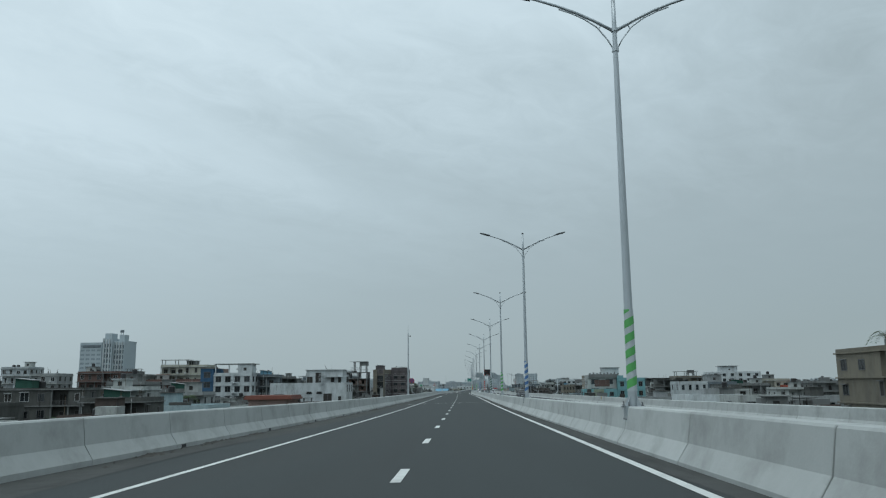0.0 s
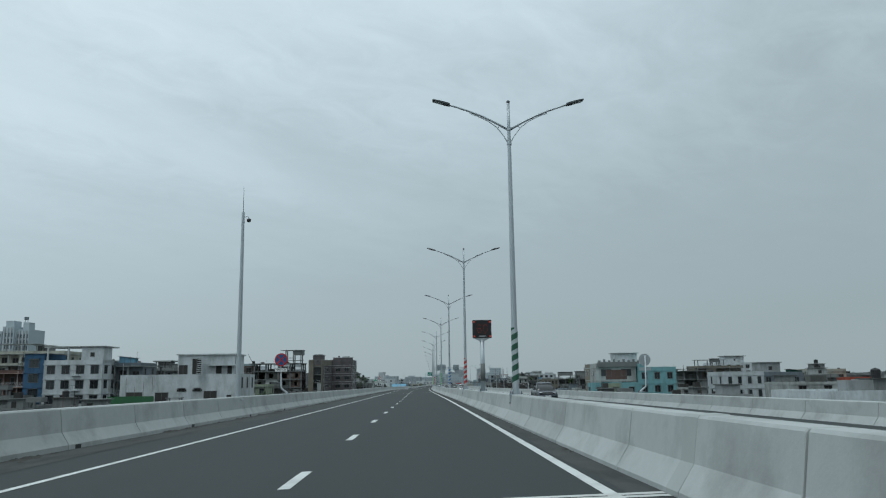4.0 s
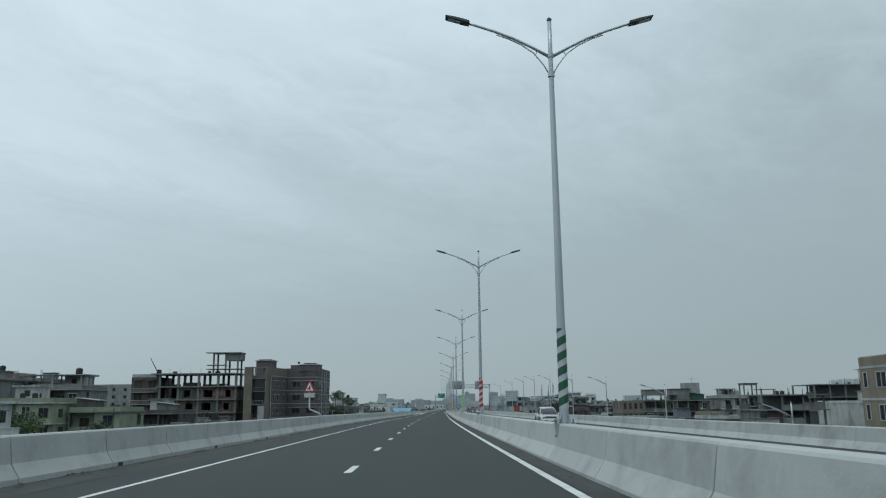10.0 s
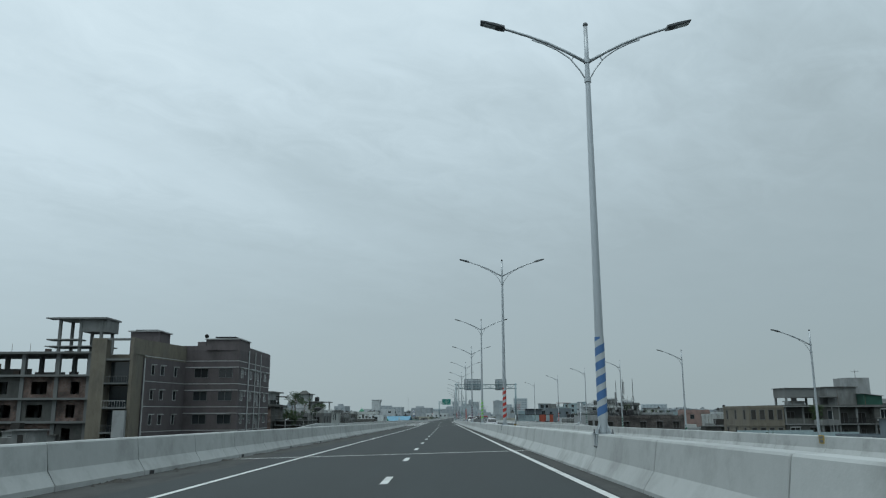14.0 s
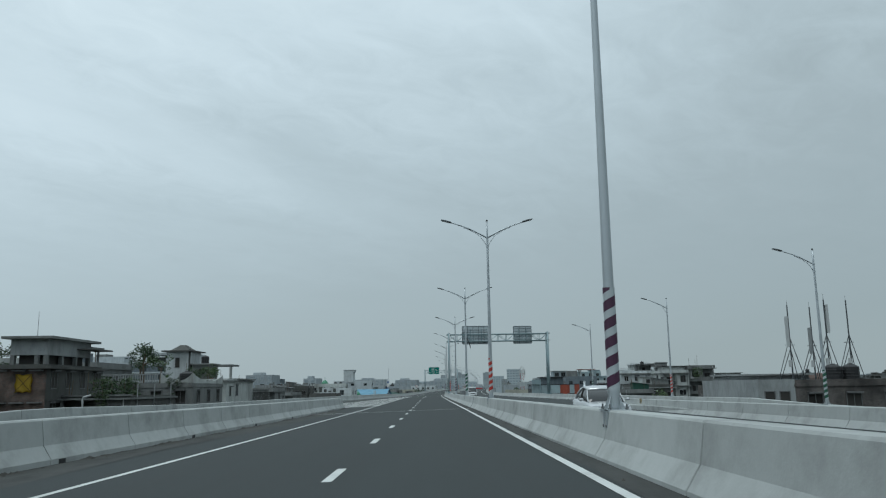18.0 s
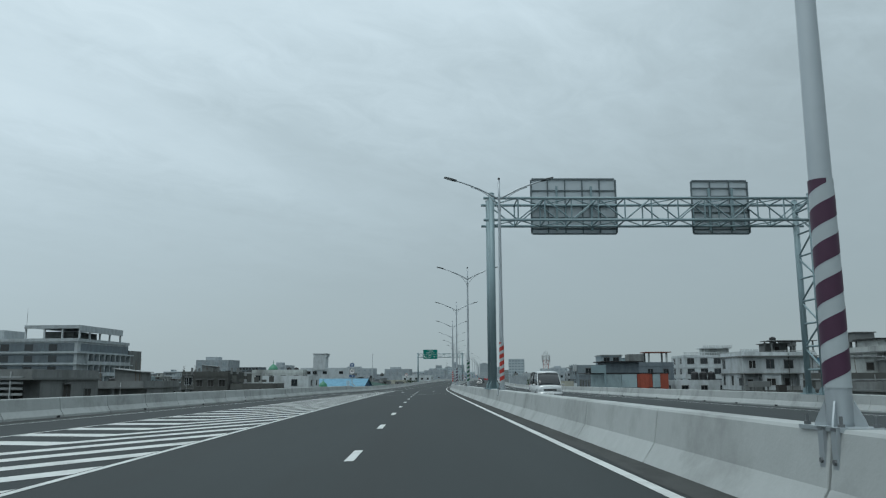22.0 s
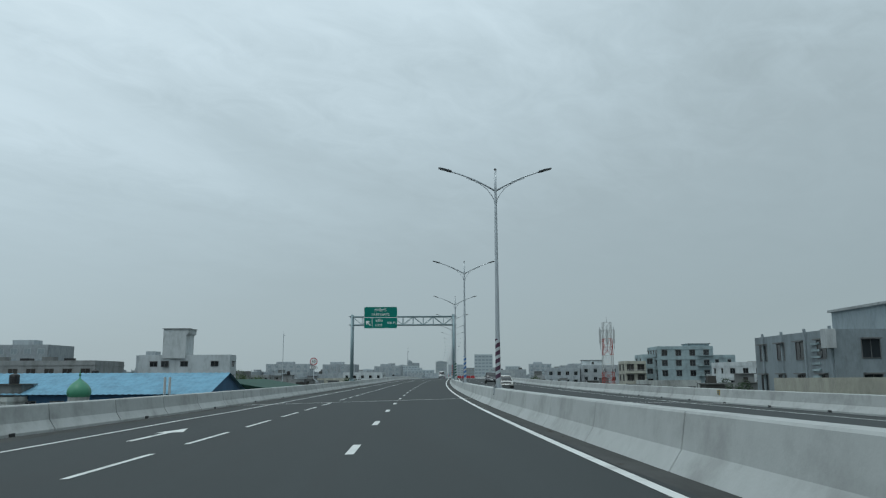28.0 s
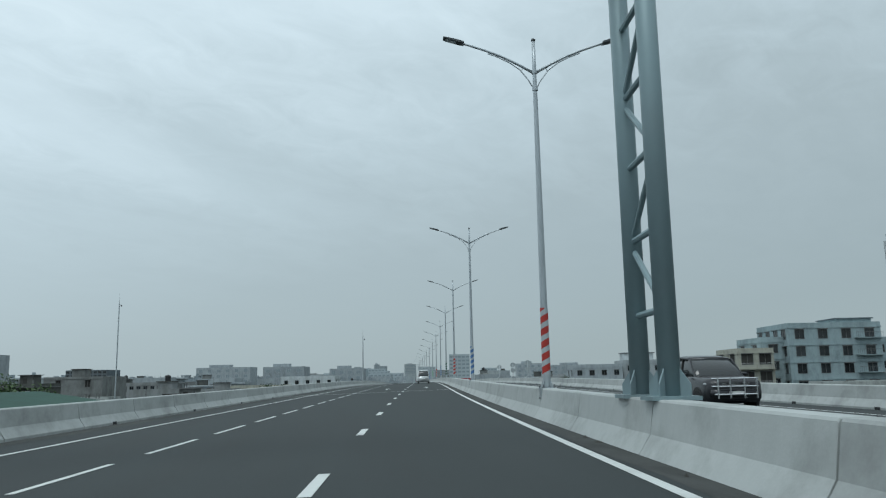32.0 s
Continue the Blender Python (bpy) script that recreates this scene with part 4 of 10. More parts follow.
for k, colour in enumerate(LAMP_FILM + ["dark_green", "red", "blue", "green", "red", "blue", "dark_green", "red"]):
    s = 18.17 + 30.0 * k
    if s > 1250:
        break
    m = frame_at(s, MEDIAN, median_z(s) + 0.04)
    if k == 0:
        lamp = proto
        lamp.matrix_basis = m
    elif k < 27:
        lamp = copy_thing(proto, m)
    elif far_proto is None:
        lamp = far_proto = build_lamp(far=True)
        lamp.matrix_basis = m
    else:
        lamp = copy_thing(far_proto, m)
    tint_film(lamp, colour, k == 12)
    film = {"lime": "peeling lime green", "dark_green": "dark green"}.get(colour, colour)
    tagged(lamp, "grey steel twin-arm street lamp with %s and white film" % film, "street lamp", "street lamps on the median")
# a strip of film hangs loose from one pole
t = thing("loose_film", "strip of dark film hanging loose from a lamp pole", "film", frame_at(18.17 + 450, MEDIAN, 5.9))
bm = bmesh.new()
chain(bm, [(0.09, 0, 0.2), (0.16, 0, 0.05), (0.3, 0, -0.3), (0.42, 0, -0.62), (0.46, 0, -0.8)], [0.012, 0.03, 0.045, 0.04, 0.02], 6)
part("strip", bm, M_BLACK, t)

proto1 = build_lamp(False)
first = True
for k in range(10):
    s = 234.5 + 30.0 * k if k < 8 else 475.1 + 33.0 * (k - 8)
    la = lerp_table(RIGHT_OUT, s) + 0.43
    z = (right_ramp_z(s) if s < 456 else surf(la)) + BAR_H - 0.815
    m = frame_at(s, la, z)
    if first:
        lamp, first = proto1, False
        lamp.matrix_basis = m
    else:
        lamp = copy_thing(proto1, m)
    tint_film(lamp, "red" if k == 8 else "dark_green")
    tagged(lamp, "grey steel single-arm street lamp on the ramp's outer barrier", "street lamp", "street lamps on the slip ramp")

# ---------------------------------------------------------------- camera masts
def mast(s, lat, height, z, label):
    t = thing("camera_mast", label, "camera mast", frame_at(s, lat, z))
    bm = bmesh.new()
    for a, b, ra, rb in ((0, 3, 0.13, 0.115), (3, height * 0.7, 0.115, 0.09), (height * 0.7, height, 0.09, 0.075)):
        tube(bm, (0, 0, a), (0, 0, b), ra, rb, 12, False)
    part("pole", bm, M_STEEL, t, smooth=True)
    part("base_plate", boxes((-0.25, 0.25, -0.25, 0.25, -0.02, 0.02)), M_STEEL, t)
    bm = bmesh.new()
    tube(bm, (0, 0, height), (0, 0, height + 1.35), 0.018, 0.008, 6)
    part("lightning_rod", bm, M_DARKMETAL, t)
    bm = bmesh.new()
    chain(bm, [(0, 0, height - 0.25), (0.22, 0, height - 0.2), (0.3, 0, height - 0.28)], 0.025, 6)
    arm = part("bracket", bm, M_STEEL, t)
    bm = bmesh.new()
    bmesh.ops.create_uvsphere(bm, u_segments=12, v_segments=8, radius=0.11, matrix=Matrix.Translation((0.3, 0, height - 0.42)))
    part("dome_camera", bm, M_BLACK, arm, "dark dome camera", smooth=True)
    return t


mast(121.5, -8.33, 9.4, surf(-7.9) + BAR_H, "tall grey steel mast with a dome camera on the barrier")
mast(898, -10.7, 8.2, surf(-10.5) + BAR_H, "tall grey steel mast with a dome camera on the far barrier")
mast(861, -43.2, 9.0 + 15, GROUND + 3.3, "tall thin grey mast standing among the houses")

# ---------------------------------------------------------------- radar speed display on the median
t = thing("speed_display", "black radar speed display on a leaning grey post", "speed display", frame_at(121.7, MEDIAN - 0.05, 0.82))
bm = bmesh.new()
tube(bm, (0, 0, 0), (0, 0, 2.62), 0.115, 0.105, 16)
part("post", bm, M_STEEL, t, smooth=True)
bm = bmesh.new()
tube(bm, (0.004, -0.004, 0.5), (0.004, -0.006, 1.35), 0.1165, 0.1125, 16)
part("paint_patch", bm, M_CONC_OLD, t, "dark grey repainted patch", smooth=True)
part("base_plate", boxes((-0.2, 0.2, -0.3, 0.3, -0.02, 0.012)), M_STEEL, t)
for i in range(4):
    bm = bmesh.new()
    slab(bm, [(0.1, 0), (0.27, 0), (0.25, 0.06), (0.11, 0.36)], -0.008, 0.008)
    part("gusset", bm, M_STEEL, t, m=Matrix.Rotation(radians(45 + 90 * i), 4, "Z"))
for x, y in ((-0.15, -0.24), (-0.15, 0.24), (0.15, -0.24), (0.15, 0.24)):
    bm = bmesh.new()
    tube(bm, (x, y, 0), (x, y, 0.11), 0.022, 0.02, 6)
    part("anchor_bolt", bm, M_BOLT, t)
bm = bmesh.new()
slab(bm, [(-0.42, 2.62), (-0.1, 2.46), (0.1, 2.46), (0.42, 2.62)], -0.1, 0.1)
part("bracket", bm, M_STEEL, t)
case = part("case", boxes((-0.47, 0.47, -0.13, 0.15, 2.62, 3.52)), M_BLACK, t, "black display case")
part("screen", boxes((-0.30, 0.32, -0.138, -0.13, 2.80, 3.38)), mat("led_screen", (0.008, 0.008, 0.009), 0.35), case)
for x in (-0.4, 0.4):
    for z in (2.7, 3.43):
        bm = bmesh.new()
        disc(bm, 0.045, -0.142, -0.13, 14, x, z)
        part("warning_light", bm, M_LED, case, "red round warning light")
six = [(0.8, 0.9), (0.5, 1.0), (0.2, 0.9), (0.0, 0.7), (0.0, 0.5), (0.0, 0.3), (0.2, 0.1), (0.5, 0.0), (0.8, 0.1), (1.0, 0.3), (0.8, 0.5), (0.5, 0.55), (0.25, 0.5)]
zero = [(0.8, 0.9), (0.5, 1.0), (0.2, 0.9), (0.0, 0.7), (0.0, 0.5), (0.0, 0.3), (0.2, 0.1), (0.5, 0.0), (0.8, 0.1), (1.0, 0.3), (1.0, 0.5), (1.0, 0.7)]
for x0, digit in ((-0.24, six), (0.05, zero)):
    bm = bmesh.new()
    for u, v in digit:
        disc(bm, 0.013, -0.145, -0.138, 6, x0 + 0.21 * u, 2.87 + 0.42 * v)
    part("digit", bm, M_LED, case, "red dotted digit")
part("maker_bar", boxes((-0.15, 0.18, -0.134, -0.13, 2.69, 2.735)), M_SIGNBACK, case, "pale grey bar")

# ---------------------------------------------------------------- road signs
def cranked_post(t, height, sgn=1):
    """A post that rises outside the barrier and cranks back to stand on its top."""
    bm = bmesh.new()
    chain(bm, [(0.46 * sgn, 0, 0.0), (0.40 * sgn, 0, 0.06), (0.06 * sgn, 0, 0.32), (0, 0, 0.45), (0, 0, height)], 0.065, 10)
    part("post", bm, M_STEEL, t, smooth=True)
    part("foot_plate", boxes((0.36 * sgn - 0.12, 0.36 * sgn + 0.22, -0.14, 0.14, -0.02, 0.015)), M_STEEL, t)


def plate_with_bars(t, w, h, z, rows, y=-0.09):
    p = part("name_plate", boxes((-w / 2, w / 2, y - 0.012, y, z - h / 2, z + h / 2)), M_WHITEP, t, "white plate with a dark border")
    b = 0.018
    part("border", boxes((-w / 2, w / 2, y - 0.016, y - 0.012, z + h / 2 - b, z + h / 2), (-w / 2, w / 2, y - 0.016, y - 0.012, z - h / 2, z - h / 2 + b),
                         (-w / 2, -w / 2 + b, y - 0.016, y - 0.012, z - h / 2 + b, z + h / 2 - b), (w / 2 - b, w / 2, y - 0.016, y - 0.012, z - h / 2 + b, z + h / 2 - b)), M_BLACK, p)
    return p


def round_sign(t, z, r, rim, face, y=-0.09):
    bm = bmesh.new()
    disc(bm, r, y - 0.012, y, 40, 0, z)
    rim_ob = part("rim", bm, rim, t)
    bm = bmesh.new()
    disc(bm, r * 0.8, y - 0.017, y - 0.012, 40, 0, z)
    part("face", bm, face, rim_ob)
    return rim_ob


s_l = surf(-7.9) + SHOULDER_H
t = thing("no_stopping_sign", "round red and blue no-stopping sign with a small white plate", "road sign", frame_at(135, -8.6, s_l), "signs on the barrier")
cranked_post(t, 2.5)
r0 = round_sign(t, 2.22, 0.43, M_REDP, M_BLUEP)
for a in (45, -45):
    bm = boxes((-0.36, 0.36, -0.114, -0.108, -0.045, 0.045))
    part("cross_bar", bm, M_REDP, r0, m=Matrix.Translation((0, 0, 2.22)) @ Matrix.Rotation(radians(a), 4, "Y"))
pl = plate_with_bars(t, 0.84, 0.25, 1.55, 1)
lettering("থামা মানা", 0.17, M_BLACK, pl, 0, -0.104, 1.54, "plate_writing")

t = thing("merge_sign", "red triangular merging-road sign with a white plate", "road sign", frame_at(275.2, -9.2, s_l), "signs on the barrier")
bm = bmesh.new()
chain(bm, [(0.88, 0, 0.0), (0.88, 0, 0.1), (0.83, 0, 0.17), (0.06, 0, 0.5), (0, 0, 0.58), (0, 0, 2.6)], 0.078, 10)
part("post", bm, M_STEEL, t, smooth=True)
part("foot_plate", boxes((0.72, 1.04, -0.14, 0.14, -0.02, 0.015)), M_STEEL, t)
bm = bmesh.new()
slab(bm, [(-0.42, 1.92), (0.42, 1.92), (0.455, 1.97), (0.035, 2.83), (-0.035, 2.83), (-0.455, 1.97)], -0.102, -0.09)
tri = part("triangle", bm, M_REDP, t)
bm = bmesh.new()
slab(bm, [(-0.325, 2.02), (0.325, 2.02), (0.0, 2.67)], -0.107, -0.102)
face = part("face", bm, M_WHITEP, tri)
bm = bmesh.new()
slab(bm, [(-0.02, 2.08), (0.07, 2.08), (0.07, 2.45), (-0.02, 2.45)], -0.111, -0.107)
slab(bm, [(-0.22, 2.14), (-0.14, 2.10), (-0.02, 2.23), (-0.02, 2.33)], -0.111, -0.107)
part("merge_symbol", bm, M_BLACK, face)
pl = plate_with_bars(t, 0.9, 0.39, 1.66, 2)
lettering("বাম িদক েথেক", 0.137, M_BLACK, pl, 0, -0.108, 1.74, "plate_writing")
lettering("যানবাহন আসেছ", 0.137, M_BLACK, pl, 0, -0.108, 1.58, "plate_writing")

z_o = lambda s: surf(lerp_table(LEFT_OUT, s)) + SHOULDER_H
t = thing("ahead_only_sign", "blue arrow sign over a forty limit sign and a blue plate", "road sign", frame_at(621, -12.6, z_o(621)) @ Matrix.Scale(1.09, 4), "signs on the barrier")
cranked_post(t, 3.3)
r0 = round_sign(t, 3.05, 0.42, M_WHITEP, M_BLUEP)
bm = bmesh.new()
slab(bm, [(-0.05, 2.78), (0.05, 2.78), (0.05, 3.12), (0.17, 3.06), (0.0, 3.33), (-0.17, 3.06), (-0.05, 3.12)], -0.113, -0.107)
part("arrow", bm, M_WHITEP, r0, "white arrow")
r1 = round_sign(t, 2.14, 0.42, mat("grey_sign_rim", (0.3, 0.3, 0.3), 0.5), M_WHITEP)
lettering("40", 0.42, M_BLACK, r1, 0, -0.111, 2.14, "number")
bl = part("name_plate", boxes((-0.4, 0.4, -0.102, -0.09, 1.27, 1.6)), M_BLUEP, t, "blue plate")
bm = bmesh.new()
slab(bm, [(-0.22, 1.41), (0.06, 1.41), (0.06, 1.35), (0.24, 1.435), (0.06, 1.52), (0.06, 1.46), (-0.22, 1.46)], -0.107, -0.102)
part("arrow", bm, M_WHITEP, bl, "white arrow")

t = thing("speed_limit_sign", "round red-rimmed sixty limit sign with a white plate", "road sign", frame_at(730.6, -12.05, z_o(730.6)), "signs on the barrier")
cranked_post(t, 2.5)
r0 = round_sign(t, 2.25, 0.42, M_REDP, M_WHITEP)
lettering("60", 0.42, M_BLACK, r0, 0, -0.111, 2.25, "number")
pl = plate_with_bars(t, 0.84, 0.36, 1.6, 2)
part("writing_bar", boxes((-0.3, 0.3, -0.11, -0.106, 1.62, 1.7)), M_BLACK, pl, "dark bar")
part("writing_bar", boxes((-0.24, 0.24, -0.11, -0.106, 1.49, 1.56)), M_BLACK, pl, "dark bar")

# signs that face the other way, seen from behind
def sign_back(s, lat, z, two=False):
    t = thing("rear_facing_sign", "grey back of a round road sign on a cranked post", "road sign", frame_at(s, lat, z), "sign backs")
    cranked_post(t, 2.5, -1)
    for zz in ((2.2, 1.3) if two else (2.2,)):
        bm = bmesh.new()
        disc(bm, 0.42, 0.07, 0.085, 32, 0, zz)
        d = part("disc", bm, M_SIGNBACK, t)
        part("stiffener", boxes((-0.3, -0.26, 0.05, 0.07, zz - 0.28, zz + 0.28), (0.26, 0.3, 0.05, 0.07, zz - 0.28, zz + 0.28)), M_STEEL, d)
    if not two:
        part("name_plate", boxes((-0.42, 0.42, 0.07, 0.08, 1.46, 1.68)), M_SIGNBACK, t)
    return t


for s in (137, 396):
    la = lerp_table(RIGHT_TOE, s) + 0.8
    sign_back(s, la, surf(la) + BAR_H)
for s in (866, 884, 905):
    la = lerp_table(RIGHT_OUT, s) + 0.8
    sign_back(s, la, surf(la) + BAR_H, True)

# ---------------------------------------------------------------- gantries
def gantry(s, l0, l1, z_base0, z_base1, z_low, z_top, half, label):
    """Two pairs of round legs with lacing, and a box truss between them."""
    g = thing("sign_gantry", label, "sign gantry", frame_at(s, 0))
    for lat, zb in ((l0, z_base0), (l1, z_base1)):
        for y in (-half, half):
            bm = bmesh.new()
            tube(bm, (lat, y, zb), (lat, y, z_top + 0.25), 0.165, 0.165, 18)
            leg = part("leg", bm, M_GANTRY, g, smooth=True)
            part("foot_plate", boxes((lat - 0.36, lat + 0.36, y - 0.3, y + 0.3, zb - 0.03, zb + 0.03)), M_GANTRY, leg)
            for a in range(4):
                bm = bmesh.new()
                slab(bm, [(0.15, zb + 0.03), (0.33, zb + 0.03), (0.33, zb + 0.2), (0.17, zb + 0.42)], -0.01, 0.01)
                part("gusset", bm, M_GANTRY, leg, m=Matrix.Translation((lat, y, 0)) @ Matrix.Rotation(radians(45 + 90 * a), 4, "Z"))
            bm = bmesh.new()
            tube(bm, (lat, y, z_top + 0.25), (lat, y, z_top + 0.3), 0.18, 0.1, 16)
            part("cap", bm, M_GANTRY, leg)
        z, n, up_ = zb + 1.3, 0, True
        while z < z_top - 0.2:
            bm = bmesh.new()
            tube(bm, (lat, -half, z), (lat, half, z), 0.055, 0.055, 8)
            part("rung", bm, M_GANTRY, g)
            zz = min(z + 1.15, z_top - 0.1)
            bm = bmesh.new()
            tube(bm, (lat, -half if up_ else half, z), (lat, half if up_ else -half, zz), 0.05, 0.05, 8)
            part("lacing_bar", bm, M_GANTRY, g)
            up_ = not up_
            z += 1.25
    for y in (-half, half):
        for z in (z_low, z_top):
            bm = bmesh.new()
            tube(bm, (l0 - 0.42, y, z), (l1 + 0.42, y, z), 0.075, 0.075, 10)
            part("chord", bm, M_GANTRY, g, smooth=True)
    n = int(round((l1 - l0) / 1.45))
    step = (l1 - l0) / n
    for i in range(n + 1):
        x = l0 + i * step
        for y in (-half, half):
            bm = bmesh.new()
            tube(bm, (x, y, z_low), (x, y, z_top), 0.042, 0.042, 6)
            part("upright", bm, M_GANTRY, g)
            if i < n:
                bm = bmesh.new()
                a, b = (z_low, z_top) if i % 2 else (z_top, z_low)
                tube(bm, (x, y, a), (x + step, y, b), 0.042, 0.042, 6)
                part("diagonal", bm, M_GANTRY, g)
        for z in (z_low, z_top):
            bm = bmesh.new()
            tube(bm, (x, -half, z), (x, half, z), 0.04, 0.04, 6)
            part("cross_tie", bm, M_GANTRY, g)
            if i < n:
                bm = bmesh.new()
                tube(bm, (x, -half if i % 2 else half, z), (x + step, half if i % 2 else -half, z), 0.032, 0.032, 6)
                part("diagonal", bm, M_GANTRY, g)
    return g


gantry(533.55, MEDIAN, 21.2, 0.76, surf(22) + BAR_H, 9.7, 10.9, 0.9, "grey steel lattice gantry over the opposite carriageway")
gantry(758.78, -11.0, MEDIAN + 0.1, surf(-10.5) + BAR_H, 0.76, 8.58, 9.79, 0.75, "grey steel lattice gantry over the widened carriageway")


def back_board(s, x0, x1, z0, z1, rails, label):
    """A sign board seen from behind: sheet, rim, rails and posts."""
    b = thing("sign_board", label, "sign board", frame_at(s, 0))
    bm = bmesh.new()
    cx, cz = (x0 + x1) / 2, (z0 + z1) / 2
    slab(bm, [(cx + px, cz + pz) for px, pz in round_rect(x1 - x0, z1 - z0, 0.16)], 0.0, 0.02)
    part("sheet", bm, M_BOARDBACK, b, "pale bare aluminium sheet")
    rim = 0.09
    part("rim", boxes((x0 + 0.1, x1 - 0.1, -0.07, 0.0, z0, z0 + rim), (x0 + 0.1, x1 - 0.1, -0.07, 0.0, z1 - rim, z1), (x0, x0 + rim, -0.07, 0.0, z0 + 0.1, z1 - 0.1), (x1 - rim, x1, -0.07, 0.0, z0 + 0.1, z1 - 0.1)), M_GANTRY_D, b, "dark rim")
    for f in rails:
        z = z0 + (z1 - z0) * f
        part("rail", boxes((x0 + rim, x1 - rim, -0.06, -0.002, z - 0.035, z + 0.035)), M_GANTRY_D, b)
    n = int(round((x1 - x0) / 1.0))
    for i in range(1, n):
        x = x0 + (x1 - x0) * i / n
        part("post", boxes((x - 0.035, x + 0.035, -0.1, -0.06, z0 + 0.09, z1 - 0.09)), M_GANTRY_D, b)
    for i in range(2):
        x = x0 + (x1 - x0) * (0.3 + 0.4 * i)
        part("bracket", boxes((x - 0.06, x + 0.06, -0.2, -0.1, z0 + 0.2, z1 - 0.5)), M_GANTRY, b)
    return b


back_board(534.62, 6.2, 11.1, 9.25, 12.5, (0.1, 0.3, 0.52, 0.66, 0.78), "wide sign board seen from its grey ribbed back")
back_board(534.62, 15.35, 18.65, 9.25, 12.4, (0.09, 0.25, 0.4, 0.55, 0.7, 0.85), "narrow sign board seen from its grey ribbed back")

b = thing("exit_sign", "green exit sign board with white lettering on the gantry", "sign board", frame_at(757.83, 0))
X0, X1, Z0, Z1 = -9.2, -4.33, 8.04, 11.2
cx, cz = (X0 + X1) / 2, (Z0 + Z1) / 2
bm = bmesh.new()
slab(bm, [(cx + px, cz + pz) for px, pz in round_rect(X1 - X0, Z1 - Z0, 0.2)], -0.03, 0.0)
part("border", bm, M_WHITEP, b, "thin white border")
bm = bmesh.new()
slab(bm, [(cx + px, cz + pz) for px, pz in round_rect(X1 - X0 - 0.07, Z1 - Z0 - 0.07, 0.18)], -0.036, -0.03)
panel = part("panel", bm, M_GREENP, b)
zm = Z0 + 1.58
part("divider", boxes((X0 + 0.05, X1 - 0.05, -0.041, -0.036, zm - 0.03, zm + 0.03), (X0 + 1.17, X0 + 1.22, -0.041, -0.036, Z0 + 0.05, zm - 0.03)), M_WHITEP, b)
lettering("ফামেগট", 0.54, M_WHITEP, b, cx - 0.05, -0.042, Z1 - 0.52, "bengali_lettering")
part("letter_stroke", boxes((cx - 0.2, cx - 0.02, -0.046, -0.038, Z1 - 0.27, Z1 - 0.23)), M_WHITEP, b)
lettering("FARMGATE", 0.52, M_WHITEP, b, cx, -0.042, Z1 - 1.13, "lettering")
lettering("বািহর", 0.48, M_WHITEP, b, X0 + 2.2, -0.042, Z0 + 1.08, "bengali_lettering")
lettering("EXIT", 0.52, M_WHITEP, b, X0 + 2.2, -0.042, Z0 + 0.45, "lettering")
lettering("500 M", 0.50, M_WHITEP, b, X0 + 4.0, -0.042, Z0 + 0.80, "lettering")
bm = bmesh.new()
a = Matrix.Translation((X0 + 0.6, 0, Z0 + 0.78)) @ Matrix.Rotation(radians(-45), 4, "Y")
slab(bm, [(-0.07, -0.5), (0.07, -0.5), (0.07, 0.1), (0.3, -0.1), (0.3, 0.1), (0.0, 0.42), (-0.3, 0.1), (-0.3, -0.1), (-0.07, 0.1)], -0.042, -0.036)
for q in bm.verts:
    q.co = a @ q.co
part("arrow", bm, M_WHITEP, b, "white arrow up to the left")
for i in range(4):
    x = X0 + 0.6 + i * 1.25
    part("bracket", boxes((x - 0.05, x + 0.05, 0.0, 0.11, Z0 + 0.2, Z1 - 0.2)), M_GANTRY, b)

# red boards at a far median opening
t = thing("water_barrier", "row of red plastic water barriers on the far opposite carriageway", "barrier", frame_at(905, 6.0, surf(6)), "red barriers")
for i in range(4):
    bm = bmesh.new()
    slab(bm, [(-0.7, 0), (0.7, 0), (0.68, 0.3), (0.6, 0.8), (-0.6, 0.8), (-0.68, 0.3)], -0.22, 0.22)
    part("module", bm, M_REDP, t, m=Matrix.Translation((1.45 * i, 0, 0)))

# ---------------------------------------------------------------- vehicles
def loft(bm, stations, shape):
    """A skin over cross-sections; shape(station) gives the right half from bottom to top."""
    rings = []
    for st in stations:
        half = shape(st)
        pts = [(x, st[0], z) for x, z in half] + [(-x, st[0], z) for x, z in half[::-1] if x > 1e-6]
        rings.append([bm.verts.new(p) for p in pts])
    n = len(rings[0])
    for a, b in zip(rings, rings[1:]):
        for i in range(n):
            bm.faces.new((a[i], b[i], b[(i + 1) % n], a[(i + 1) % n]))
    bm.faces.new(rings[0])
    bm.faces.new(rings[-1][::-1])


def body_shape(st):
    y, hw, zl, zt = st
    return [(0.0, zl), (hw * 0.9, zl), (hw * 0.985, zl + 0.12), (hw, zl + 0.3), (hw * 0.985, zt - 0.13), (hw * 0.93, zt - 0.03), (hw * 0.6, zt + 0.015), (0.0, zt + 0.03)]


def cabin_shape(st):
    y, hw, zl, zt, tw = st
    return [(0.0, zl), (hw, zl), (hw - (hw - tw) * 0.5, zl + (zt - zl) * 0.55), (tw, zt - 0.03), (tw * 0.8, zt), (0.0, zt + 0.015)]


